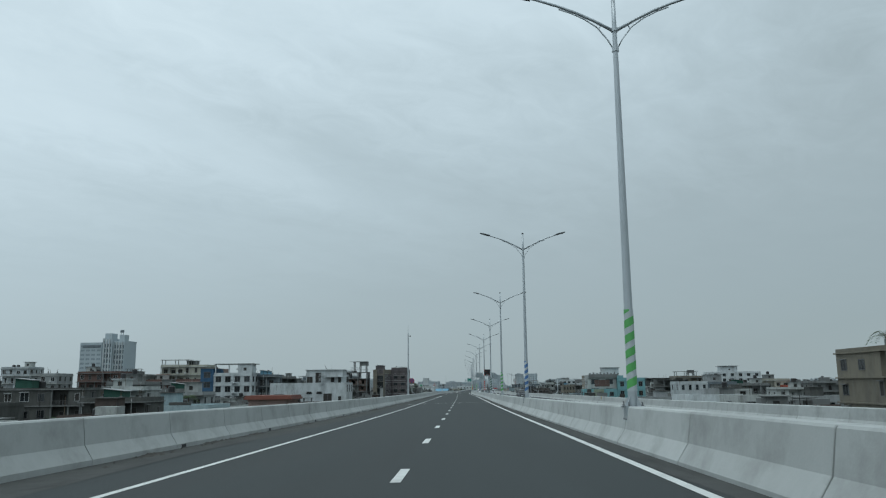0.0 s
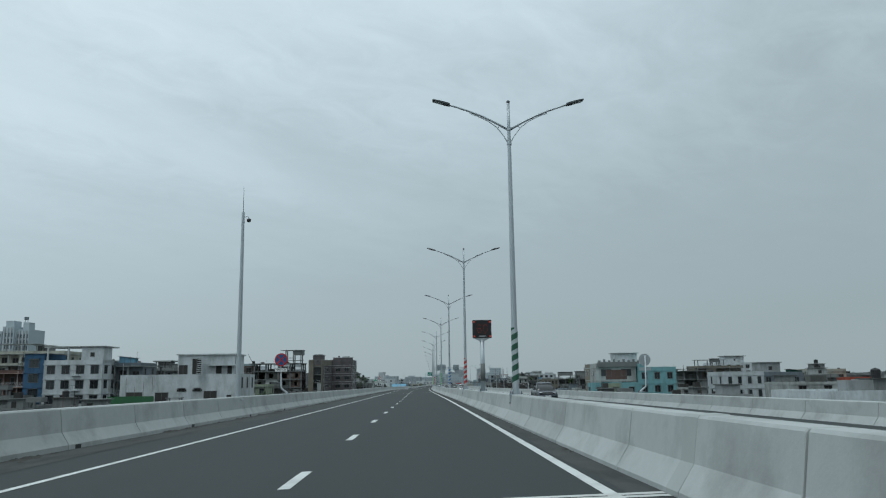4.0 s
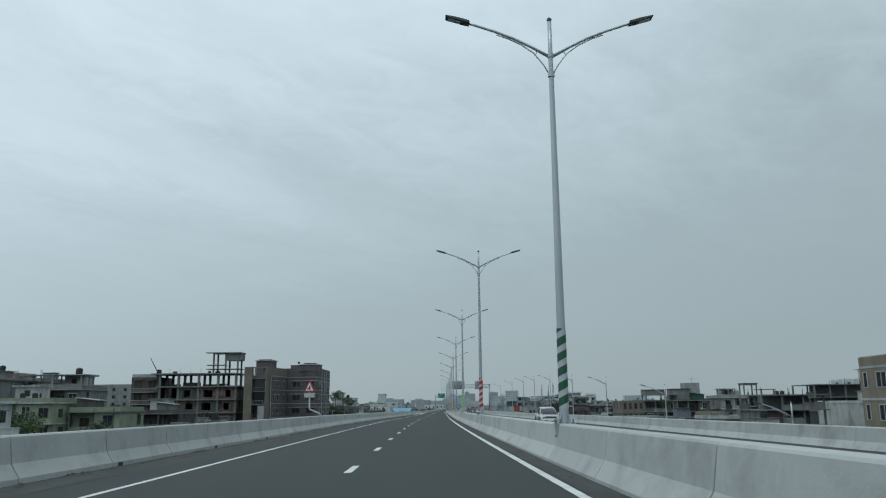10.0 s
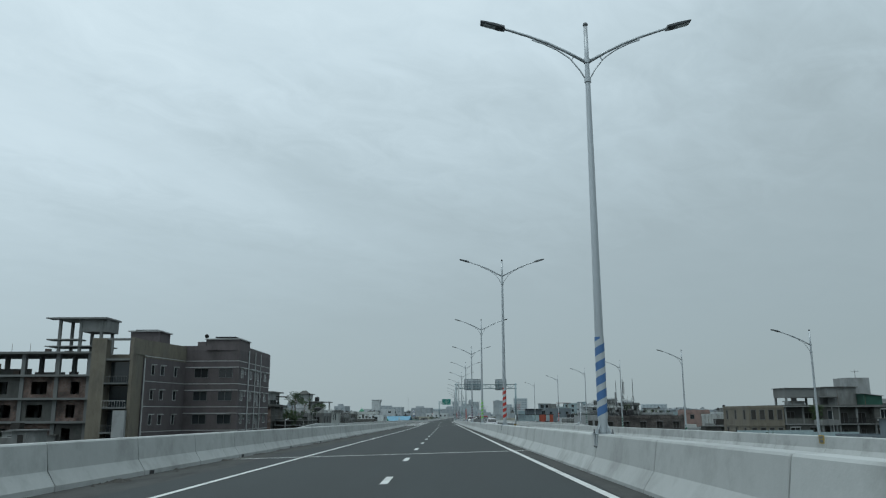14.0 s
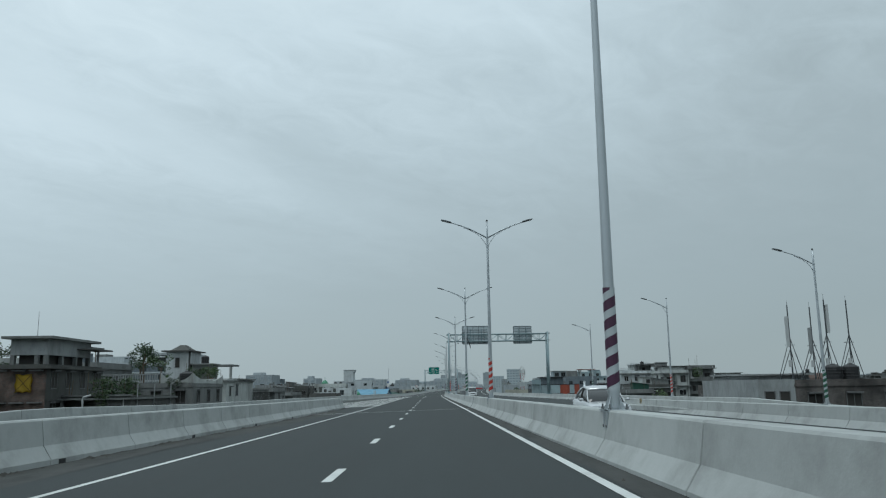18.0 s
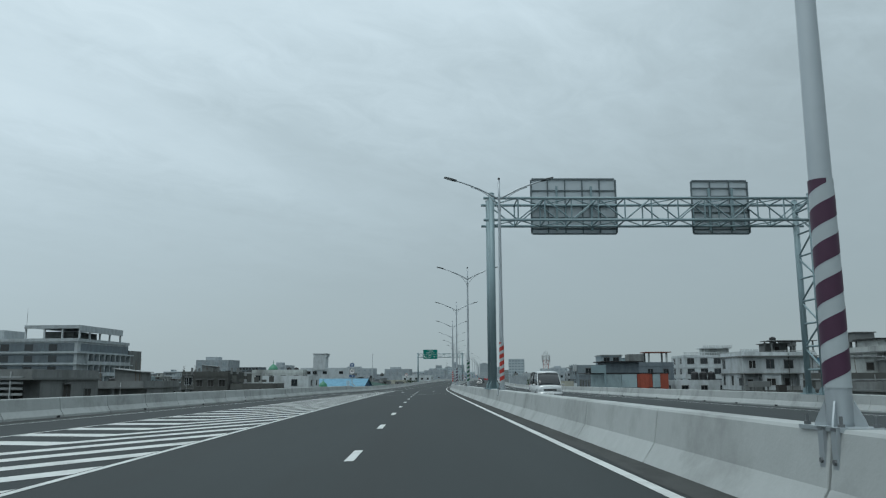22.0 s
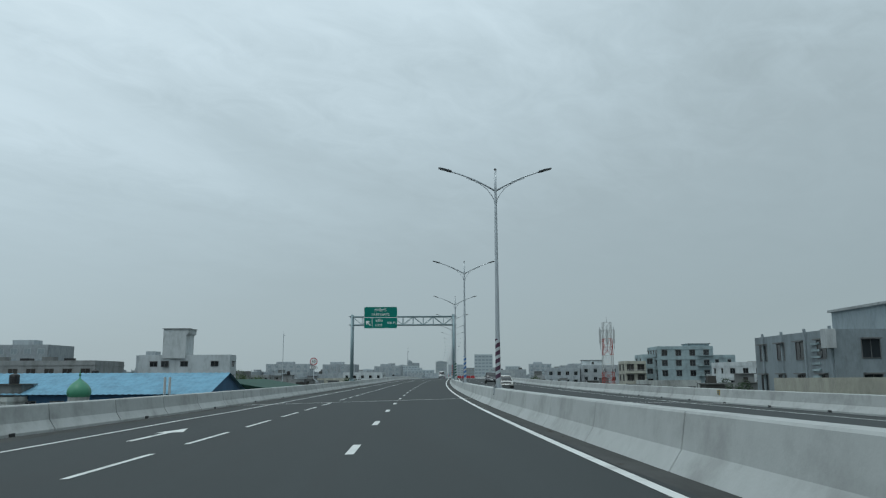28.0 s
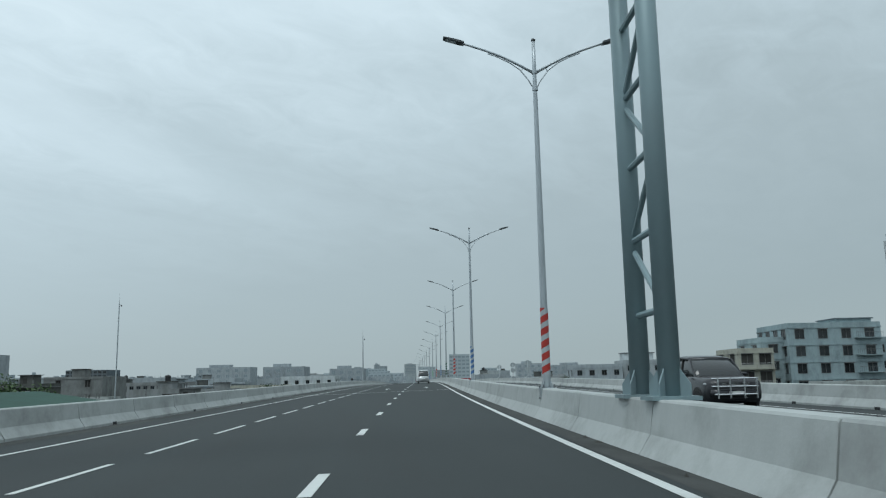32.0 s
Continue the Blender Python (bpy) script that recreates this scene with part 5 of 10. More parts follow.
CARS = {
    "sedan": dict(body=[(-2.25, 0.56, 0.36, 0.60), (-2.2, 0.70, 0.28, 0.66), (-2.1, 0.78, 0.22, 0.71), (-1.8, 0.84, 0.19, 0.78), (-1.4, 0.855, 0.18, 0.84), (-1.0, 0.86, 0.18, 0.89), (-0.3, 0.865, 0.18, 0.92), (0.5, 0.865, 0.18, 0.94), (1.2, 0.86, 0.18, 0.97), (1.8, 0.84, 0.21, 1.0), (2.1, 0.78, 0.28, 0.97), (2.22, 0.70, 0.36, 0.9), (2.27, 0.6, 0.44, 0.78)],
                  cabin=[(-1.2, 0.74, 0.84, 0.88, 0.68), (-0.9, 0.765, 0.88, 1.12, 0.66), (-0.5, 0.775, 0.9, 1.36, 0.60), (0.0, 0.78, 0.9, 1.45, 0.585), (0.5, 0.78, 0.9, 1.455, 0.58), (0.95, 0.77, 0.92, 1.40, 0.58), (1.4, 0.75, 0.95, 1.24, 0.60), (1.8, 0.7, 0.97, 1.02, 0.62)],
                  roof=(-0.5, 1.0, 1.42, 0.575), axle=(-1.35, 1.27), wheel=0.31, light=0.66, track=0.785),
    "suv": dict(body=[(-2.35, 0.66, 0.5, 0.95), (-2.25, 0.84, 0.38, 1.06), (-1.9, 0.89, 0.32, 1.12), (-1.0, 0.9, 0.3, 1.2), (0.0, 0.9, 0.3, 1.2), (1.6, 0.9, 0.3, 1.22), (2.25, 0.86, 0.36, 1.2), (2.38, 0.72, 0.5, 1.0)],
                cabin=[(-1.1, 0.8, 1.12, 1.2, 0.74), (-0.75, 0.82, 1.14, 1.5, 0.72), (-0.4, 0.83, 1.14, 1.76, 0.68), (0.4, 0.83, 1.14, 1.82, 0.67), (1.6, 0.82, 1.14, 1.78, 0.66), (2.15, 0.8, 1.14, 1.5, 0.68), (2.3, 0.78, 1.14, 1.2, 0.7)],
                roof=(-0.42, 1.7, 1.79, 0.66), axle=(-1.45, 1.35), wheel=0.38, light=0.93, track=0.82),
    "van": dict(body=[(-2.3, 0.64, 0.4, 0.95), (-2.2, 0.8, 0.3, 1.06), (-1.7, 0.84, 0.26, 1.12), (0, 0.85, 0.26, 1.14), (2.0, 0.84, 0.28, 1.12), (2.3, 0.78, 0.4, 1.05)],
                cabin=[(-2.1, 0.76, 1.0, 1.08, 0.7), (-1.75, 0.79, 1.04, 1.5, 0.69), (-1.35, 0.8, 1.04, 1.88, 0.66), (0.2, 0.8, 1.04, 1.96, 0.65), (1.9, 0.79, 1.04, 1.92, 0.65), (2.2, 0.77, 1.04, 1.5, 0.68), (2.28, 0.74, 1.04, 1.1, 0.7)],
                roof=(-1.4, 1.95, 1.93, 0.65), axle=(-1.5, 1.35), wheel=0.31, light=0.8, track=0.77),
}
M_CARGLASS = mat("car_glass", (0.02, 0.024, 0.026), 0.08, vary=0.1, scale=2, spec=0.7)
M_CHROME = mat("chrome", (0.55, 0.56, 0.57), 0.2, 0.9, vary=0.05, scale=3)
M_HEADLIGHT = mat("headlight_glass", (0.30, 0.32, 0.33), 0.1, 0.4, vary=0.2, scale=9, local=True)
M_TAIL = mat("tail_light", (0.28, 0.01, 0.01), 0.25, vary=0.1, scale=6)


def car(kind, colour, label, s, lat, towards_us=True):
    c = CARS[kind]
    paint = mat("car_paint", colour, 0.2, 0.4, vary=0.05, scale=1.5, spec=0.6)
    t = thing({"sedan": "sedan", "suv": "off_road_car", "van": "minibus"}[kind], label, {"sedan": "car", "suv": "car", "van": "minibus"}[kind],
              frame_at(s, lat, surf(lat), 0 if towards_us else 180))
    bm = bmesh.new()
    loft(bm, c["body"], body_shape)
    body = part("body", bm, paint, t, smooth=True)
    bm = bmesh.new()
    loft(bm, c["cabin"], cabin_shape)
    part("glasshouse", bm, M_CARGLASS, t, "dark tinted glass", smooth=True)
    y0, y1, zr, hw = c["roof"]
    bm = bmesh.new()
    loft(bm, [(y0 + (y1 - y0) * i / 6, hw * (0.96 if i in (0, 6) else 1.04), zr - 0.13 + 0.13 * math.sin(math.pi * (0.08 + 0.84 * i / 6))) for i in range(7)],
         lambda st: [(0.0, st[2]), (st[1] + 0.03, st[2] - 0.02), (st[1] + 0.02, st[2] + 0.05), (st[1] * 0.8, st[2] + 0.085), (0.0, st[2] + 0.1)])
    part("roof", bm, paint, t, smooth=True)
    cab = c["cabin"]
    for sx in (-1, 1):
        # front pillar, middle pillar, rear pillar
        for a, b, r in ((cab[0], cab[2], 0.026), (cab[-1], cab[-3], 0.045)):
            bm = bmesh.new()
            chain(bm, [(sx * (a[1] - 0.01), a[0], a[2] + 0.02), (sx * (a[1] + b[4]) / 2 * 1.02, (a[0] + b[0]) / 2, (a[2] + b[3]) / 2), (sx * (b[4] + 0.015), b[0], b[3] - 0.02)], r, 6)
            part("pillar", bm, paint, t)
        bm = bmesh.new()
        mid = cab[3]
        chain(bm, [(sx * (mid[1] + 0.005), 0.15, mid[2]), (sx * (mid[1] + mid[4]) / 2 * 1.03, 0.2, (mid[2] + mid[3]) / 2), (sx * (mid[4] + 0.02), 0.25, mid[3] - 0.03)], 0.035, 6)
        part("pillar", bm, M_BLACK, t)
        bm = bmesh.new()
        bmesh.ops.create_uvsphere(bm, u_segments=10, v_segments=8, radius=1.0)
        for q in bm.verts:
            q.co = Vector((q.co.x * 0.1, q.co.y * 0.055, q.co.z * 0.06)) + Vector((sx * (c["body"][3][1] + 0.1), c["cabin"][1][0] + 0.05, c["cabin"][0][2] + 0.12))
        part("mirror", bm, paint, t, smooth=True)
        for ya in c["axle"]:
            r = c["wheel"]
            x = sx * c["track"]
            wh = part("wheel", boxes((x - 0.08, x + 0.08, ya - 0.05, ya + 0.05, r - 0.05, r + 0.05)), M_STEEL, t)
            bm = bmesh.new()
            prof = [(-0.1, r * 0.62), (-0.1, r * 0.93), (-0.06, r), (0.06, r), (0.1, r * 0.93), (0.1, r * 0.62)]
            n = 20
            rings = [[bm.verts.new((x + px, ya + pr * math.cos(2 * math.pi * i / n), r + pr * math.sin(2 * math.pi * i / n))) for px, pr in prof] for i in range(n)]
            for i in range(n):
                for j in range(len(prof)):
                    k = (j + 1) % len(prof)
                    bm.faces.new((rings[i][j], rings[i][k], rings[(i + 1) % n][k], rings[(i + 1) % n][j]))
            part("tyre", bm, M_RUBBER, wh)
            bm = bmesh.new()
            tube(bm, (x + sx * 0.055, ya, r), (x + sx * 0.085, ya, r), r * 0.63, r * 0.55, 16)
            part("rim", bm, M_CHROME, wh)
            bm = bmesh.new()
            tube(bm, (x, ya, r + 0.02), (x + sx * 0.085, ya, r + 0.02), r + 0.065, r + 0.065, 20)
            part("wheel_arch", bm, M_BLACK, t, "black wheel arch")
        # lights
        bm = bmesh.new()
        bmesh.ops.create_uvsphere(bm, u_segments=12, v_segments=8, radius=1.0)
        f = c["body"][1]
        for q in bm.verts:
            q.co = Vector((q.co.x * 0.2, q.co.y * 0.2 + abs(q.co.x * sx + 1) * 0.06, q.co.z * 0.075)) + Vector((sx * (f[1] - 0.14), f[0] + 0.12, c["light"]))
        part("headlight", bm, M_HEADLIGHT, t, "clear headlight", smooth=True)
        e = c["body"][-2]
        part("tail_light", boxes((sx * (e[1] - 0.14) - 0.1, sx * (e[1] - 0.14) + 0.1, e[0] - 0.05, e[0] + 0.085, c["light"] + 0.08, c["light"] + 0.3)), M_TAIL, t, "red tail light")
    f = c["body"][0]
    zg = c["light"]
    grille = part("grille", boxes((-0.42, 0.42, f[0] - 0.012, f[0] + 0.12, zg - 0.09, zg + 0.055)), M_BLACK, t, "black grille")
    for i in range(3):
        z = zg - 0.07 + 0.045 * i
        part("grille_bar", boxes((-0.42, 0.42, f[0] - 0.022, f[0] - 0.012, z, z + 0.014)), M_CHROME, grille)
    bm = bmesh.new()
    loft(bm, [(f[0] - 0.09, 0.5, zg - 0.36), (f[0] - 0.05, 0.74, zg - 0.38), (f[0] + 0.15, 0.83, zg - 0.38)], lambda st: [(0.0, st[2]), (st[1], st[2]), (st[1], st[2] + 0.22), (0.0, st[2] + 0.25)])
    part("bumper", bm, paint, t, smooth=True)
    part("number_plate", boxes((-0.24, 0.24, f[0] - 0.105, f[0] - 0.09, zg - 0.33, zg - 0.22)), M_WHITEP, t)
    r = c["body"][-1]
    part("rear_plate", boxes((-0.24, 0.24, r[0], r[0] + 0.015, zg - 0.12, zg)), M_WHITEP, t)
    if kind == "suv":
        bm = bmesh.new()
        for z in (0.62, 0.86, 1.1):
            chain(bm, [(-0.72, -2.32, z), (-0.6, -2.5, z), (0.6, -2.5, z), (0.72, -2.32, z)], 0.03, 6)
        for x in (-0.6, -0.22, 0.22, 0.6):
            tube(bm, (x, -2.5, 0.5), (x, -2.5, 1.12), 0.03, 0.03, 6)
        part("bull_bar", bm, M_CHROME, t, "chrome bull bar")
    return t


car("sedan", (0.034, 0.042, 0.05), "dark blue-grey sedan on the opposite carriageway", 149.0, 11.0)
car("sedan", (0.46, 0.48, 0.49), "silver sedan on the opposite carriageway", 281.0, 11.0)
car("sedan", (0.55, 0.57, 0.58), "white sedan behind a lamp on the opposite carriageway", 427.0, 7.5)
car("van", (0.58, 0.60, 0.60), "white minibus on the opposite carriageway near the gantry", 545.0, 8.3)
car("sedan", (0.50, 0.495, 0.465), "pale silver sedan on the opposite carriageway", 739.8, 9.9)
car("suv", (0.035, 0.036, 0.04), "black off-road car with a chrome bull bar", 773.2, 10.1)
car("van", (0.55, 0.57, 0.57), "white minibus driving ahead in the lane", 866, 0.6, False)

# ---------------------------------------------------------------- buildings
LINE = GRID_LINE
SHARED = {}
FOOT = []


def win_mesh(w, h, shade, frame_mat, glass):
    """A framed window in one skin: rim, mullion, recessed panes and, where it has one, a concrete hood."""
    key = (round(w, 2), round(h, 2), shade, frame_mat.name, glass.name)
    if key in SHARED:
        return SHARED[key]
    f, hood = 0.07, 0.12
    xs = [-w / 2 - f, -w / 2] + ([-0.03, 0.03] if w > 1.0 else []) + [w / 2, w / 2 + f]
    zs = [-f, 0, h, h + f] + ([h + f + hood] if shade else [])
    bm = bmesh.new()
    grid = [[bm.verts.new((x, -0.06, z)) for x in xs] for z in zs]
    panes, hoods = [], []
    for j in range(len(zs) - 1):
        for i in range(len(xs) - 1):
            q = bm.faces.new((grid[j][i], grid[j][i + 1], grid[j + 1][i + 1], grid[j + 1][i]))
            if j == 1 and i % 2 == 1:
                panes.append(q)
            if j == 3:
                hoods.append(q)
    rim = [e for e in bm.edges if e.is_boundary]
    back = bmesh.ops.extrude_edge_only(bm, edges=rim)["geom"]
    for v in back:
        if isinstance(v, bmesh.types.BMVert):
            v.co.y = 0.02
    for q in panes:
        g = bmesh.ops.extrude_discrete_faces(bm, faces=[q])["faces"]
        for r in g:
            r.material_index = 1
            bmesh.ops.translate(bm, verts=r.verts, vec=(0, 0.045, 0))
    if hoods:
        g = bmesh.ops.extrude_face_region(bm, geom=hoods)["geom"]
        bmesh.ops.translate(bm, verts=[v for v in g if isinstance(v, bmesh.types.BMVert)], vec=(0, -0.38, 0))
        bmesh.ops.delete(bm, geom=[q for q in hoods if q.is_valid], context="FACES_ONLY")
    me = mesh_of("window", bm, frame_mat)
    me.materials.append(glass)
    SHARED[key] = me
    return me


def window(parent, m, w=1.3, h=1.3, shade=True, frame_mat=None, glass=None):
    w, h = round(w * 5) / 5 if w > 0.5 else w, round(h * 5) / 5 if h > 0.5 else h
    return part("window", win_mesh(w, h, shade, frame_mat or M_FRAME_D, glass or M_GLASS), None, parent, m=m)


def hidden_below(lat):
    """Height under which the barriers hide what stands lat metres off."""
    return 0.8 - 0.08 * -lat if lat < 0 else 0.8 - 0.055 * lat


def road_z(s):
    return float(np.interp(s, LINE[0], LINE[4]))


def ring(bm, pts, t, z0, z1):
    """A low wall round an outline."""
    n = len(pts)
    cx, cy = sum(p[0] for p in pts) / n, sum(p[1] for p in pts) / n
    ins = []
    for x, y in pts:
        d = math.hypot(x - cx, y - cy)
        k = max(0.0, 1 - t * 1.4 / d)
        ins.append((cx + (x - cx) * k, cy + (y - cy) * k))
    for i in range(n):
        j = (i + 1) % n
        q = [bm.verts.new((*pts[i], z)) for z in (z0, z1)] + [bm.verts.new((*pts[j], z)) for z in (z0, z1)]
        r = [bm.verts.new((*ins[i], z)) for z in (z0, z1)] + [bm.verts.new((*ins[j], z)) for z in (z0, z1)]
        bm.faces.new((q[0], q[2], q[3], q[1]))
        bm.faces.new((r[0], r[1], r[3], r[2]))
        bm.faces.new((q[1], q[3], r[3], r[1]))


def prism(bm, pts, z0, z1):
    a = [bm.verts.new((x, y, z0)) for x, y in pts]
    b = [bm.verts.new((x, y, z1)) for x, y in pts]
    bm.faces.new(a[::-1])
    bm.faces.new(b)
    for i in range(len(pts)):
        j = (i + 1) % len(pts)
        bm.faces.new((a[i], a[j], b[j], b[i]))


def roof_room(t, x0, x1, y0, y1, z, h, wallm, over=0.35, openings=1, slab_mat=None):
    r = part("stair_room", boxes((x0, x1, y0, y1, z - 0.02, z + h)), wallm, t)
    part("roof_slab", boxes((x0 - over, x1 + over, y0 - over, y1 + over, z + h, z + h + 0.16)), slab_mat or M_CONC_OLD, r)
    if openings:
        # near-black pane paints the unlit inside of the room
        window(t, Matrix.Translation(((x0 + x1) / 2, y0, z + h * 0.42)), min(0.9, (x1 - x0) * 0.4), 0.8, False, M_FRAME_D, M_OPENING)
    return r


def water_tank(t, x, y, z, r=0.65, h=1.35):
    prof = [(0.0, 0.97), (0.02, 1.0)]
    for k in range(4):
        q = 0.14 + 0.17 * k
        prof += [(q - 0.015, 1.0), (q, 1.04), (q + 0.03, 1.04), (q + 0.045, 1.0)]
    prof += [(0.8, 1.0), (0.86, 0.9), (0.95, 0.5), (0.96, 0.3), (1.0, 0.28)]
    bm = bmesh.new()
    chain(bm, [(x, y, z + h * q) for q, k in prof], [r * k for q, k in prof], 12)
    part("water_tank", bm, M_TANK, t, "black plastic water tank")


def column_stubs(t, xs, ys, z, h, rods=True):
    for x in xs:
        for y in ys:
            c = part("column_stub", boxes((x - 0.17, x + 0.17, y - 0.17, y + 0.17, z, z + h)), M_CONC_OLD, t)
            if rods:
                bm = bmesh.new()
                for dx, dy in ((-0.1, -0.1), (0.1, -0.1), (0.1, 0.1), (-0.1, 0.1)):
                    tube(bm, (x + dx, y + dy, z + h - 0.05), (x + dx * 1.3, y + dy * 1.3, z + h + 0.9), 0.02, 0.02, 5)
                part("rebar", bm, M_BARK, c, "rusty reinforcing bars")


def building(label, s, lat0, lat1, d, top, wall, rows=3, cols=3, side_cols=2, fh=3.1, win=(1.3, 1.3), shade=True, parapet=0.7, bands=True,
             turn=0.0, frame_mat=None, glass=None, name="house", cat="house", group="", side=None, band_mat=None):
    """A block whose near wall stands across the road at s from lat0 to lat1; top: roof over the road there."""
    w = lat1 - lat0
    wm = W[wall] if isinstance(wall, str) else wall
    t = thing(name, label, cat, frame_at(s, (lat0 + lat1) / 2, 0, turn), group)
    zb = GROUND - road_z(s)
    pts = [(-w / 2, 0), (w / 2, 0), (w / 2, d), (-w / 2, d)]
    near = min(abs(lat0), abs(lat1)) * (1 if lat0 + lat1 > 0 else -1)
    floor_z = [top - parapet - fh * (r + 1) for r in range(rows)]
    floor_z = [z for z in floor_z if z > zb + 0.5 and z + 2.6 > hidden_below(near * 1.15)]
    prof = [(0.0, zb)]
    for z in floor_z[::-1]:
        if bands:
            prof += [(0.0, z + fh - 0.28), (0.09, z + fh - 0.28), (0.09, z + fh - 0.06), (0.0, z + fh - 0.06)]
    prof += [(0.0, top)] + ([(-0.2, top), (-0.2, top - parapet)] if parapet else [])
    bm = bmesh.new()
    rings = [[bm.verts.new((x + g * (1 if x > 0 else -1), y + g * (1 if y > d / 2 else -1), z)) for x, y in pts] for g, z in prof]
    for q, r in zip(rings, rings[1:]):
        for i in range(4):
            bm.faces.new((q[i], q[(i + 1) % 4], r[(i + 1) % 4], r[i]))
    bm.faces.new(rings[-1])
    part("wall", bm, wm, t)
    sgn = side if side is not None else (1 if lat0 + lat1 < 0 else -1)
    for z in floor_z:
        for c in range(cols):
            x = -w / 2 + w * (c + 0.5) / cols
            window(t, Matrix.Translation((x, 0, z + 0.95)), min(win[0], w / cols * 0.72), win[1], shade, frame_mat, glass)
        for c in range(side_cols):
            y = d * (c + 0.5) / side_cols
            window(t, Matrix.Translation((sgn * w / 2, y, z + 0.95)) @ Matrix.Rotation(radians(90 * sgn), 4, "Z"), min(win[0], d / side_cols * 0.72), win[1], shade, frame_mat, glass)
    FOOT.append((s, d, lat0, lat1))
    return t, w, d, top


def balcony(t, x0, x1, y, z, depth=1.1, rail=M_FRAME_D, floor=None):
    b = part("balcony", boxes((x0, x1, y - depth, y, z - 0.14, z)), floor or M_CONC_OLD, t)
    bm = bmesh.new()
    n = max(3, int((x1 - x0) / 0.35))
    for i in range(n + 1):
        x = x0 + (x1 - x0) * i / n
        tube(bm, (x, y - depth + 0.05, z), (x, y - depth + 0.05, z + 0.95), 0.018, 0.018, 5)
    tube(bm, (x0, y - depth + 0.05, z + 0.95), (x1, y - depth + 0.05, z + 0.95), 0.03, 0.03, 5)
    part("railing", bm, rail, b)
    return b


def stilt_tank(t, x0, x1, y0, y1, z, legs, h):
    for x in (x0 + 0.25, x1 - 0.25):
        for y in (y0 + 0.25, y1 - 0.25):
            part("tank_leg", boxes((x - 0.16, x + 0.16, y - 0.16, y + 0.16, z, z + legs)), M_CONC_OLD, t)
    part("concrete_tank", boxes((x0, x1, y0, y1, z + legs, z + legs + h)), M_CONC_OLD, t, "raised concrete water tank")
    part("tank_rim", boxes((x0 - 0.2, x1 + 0.2, y0 - 0.2, y1 + 0.2, z + legs + h, z + legs + h + 0.12)), M_CONC_OLD, t)


def railing(t, x0, x1, y, z, h=0.9, m=None):
    """A barred rail on a balcony edge: bars between two rails, in one mesh."""
    bm = bmesh.new()
    n = max(2, int((x1 - x0) / 0.28))
    box(bm, x0, x1, y - 0.03, y + 0.03, z + h - 0.06, z + h)
    box(bm, x0, x1, y - 0.02, y + 0.02, z + 0.1, z + 0.15)
    for i in range(n + 1):
        x = x0 + (x1 - x0 - 0.04) * i / n
        box(bm, x, x + 0.04, y - 0.018, y + 0.018, z, z + h - 0.06)
    return part("railing", bm, m or M_FRAME_D, t)


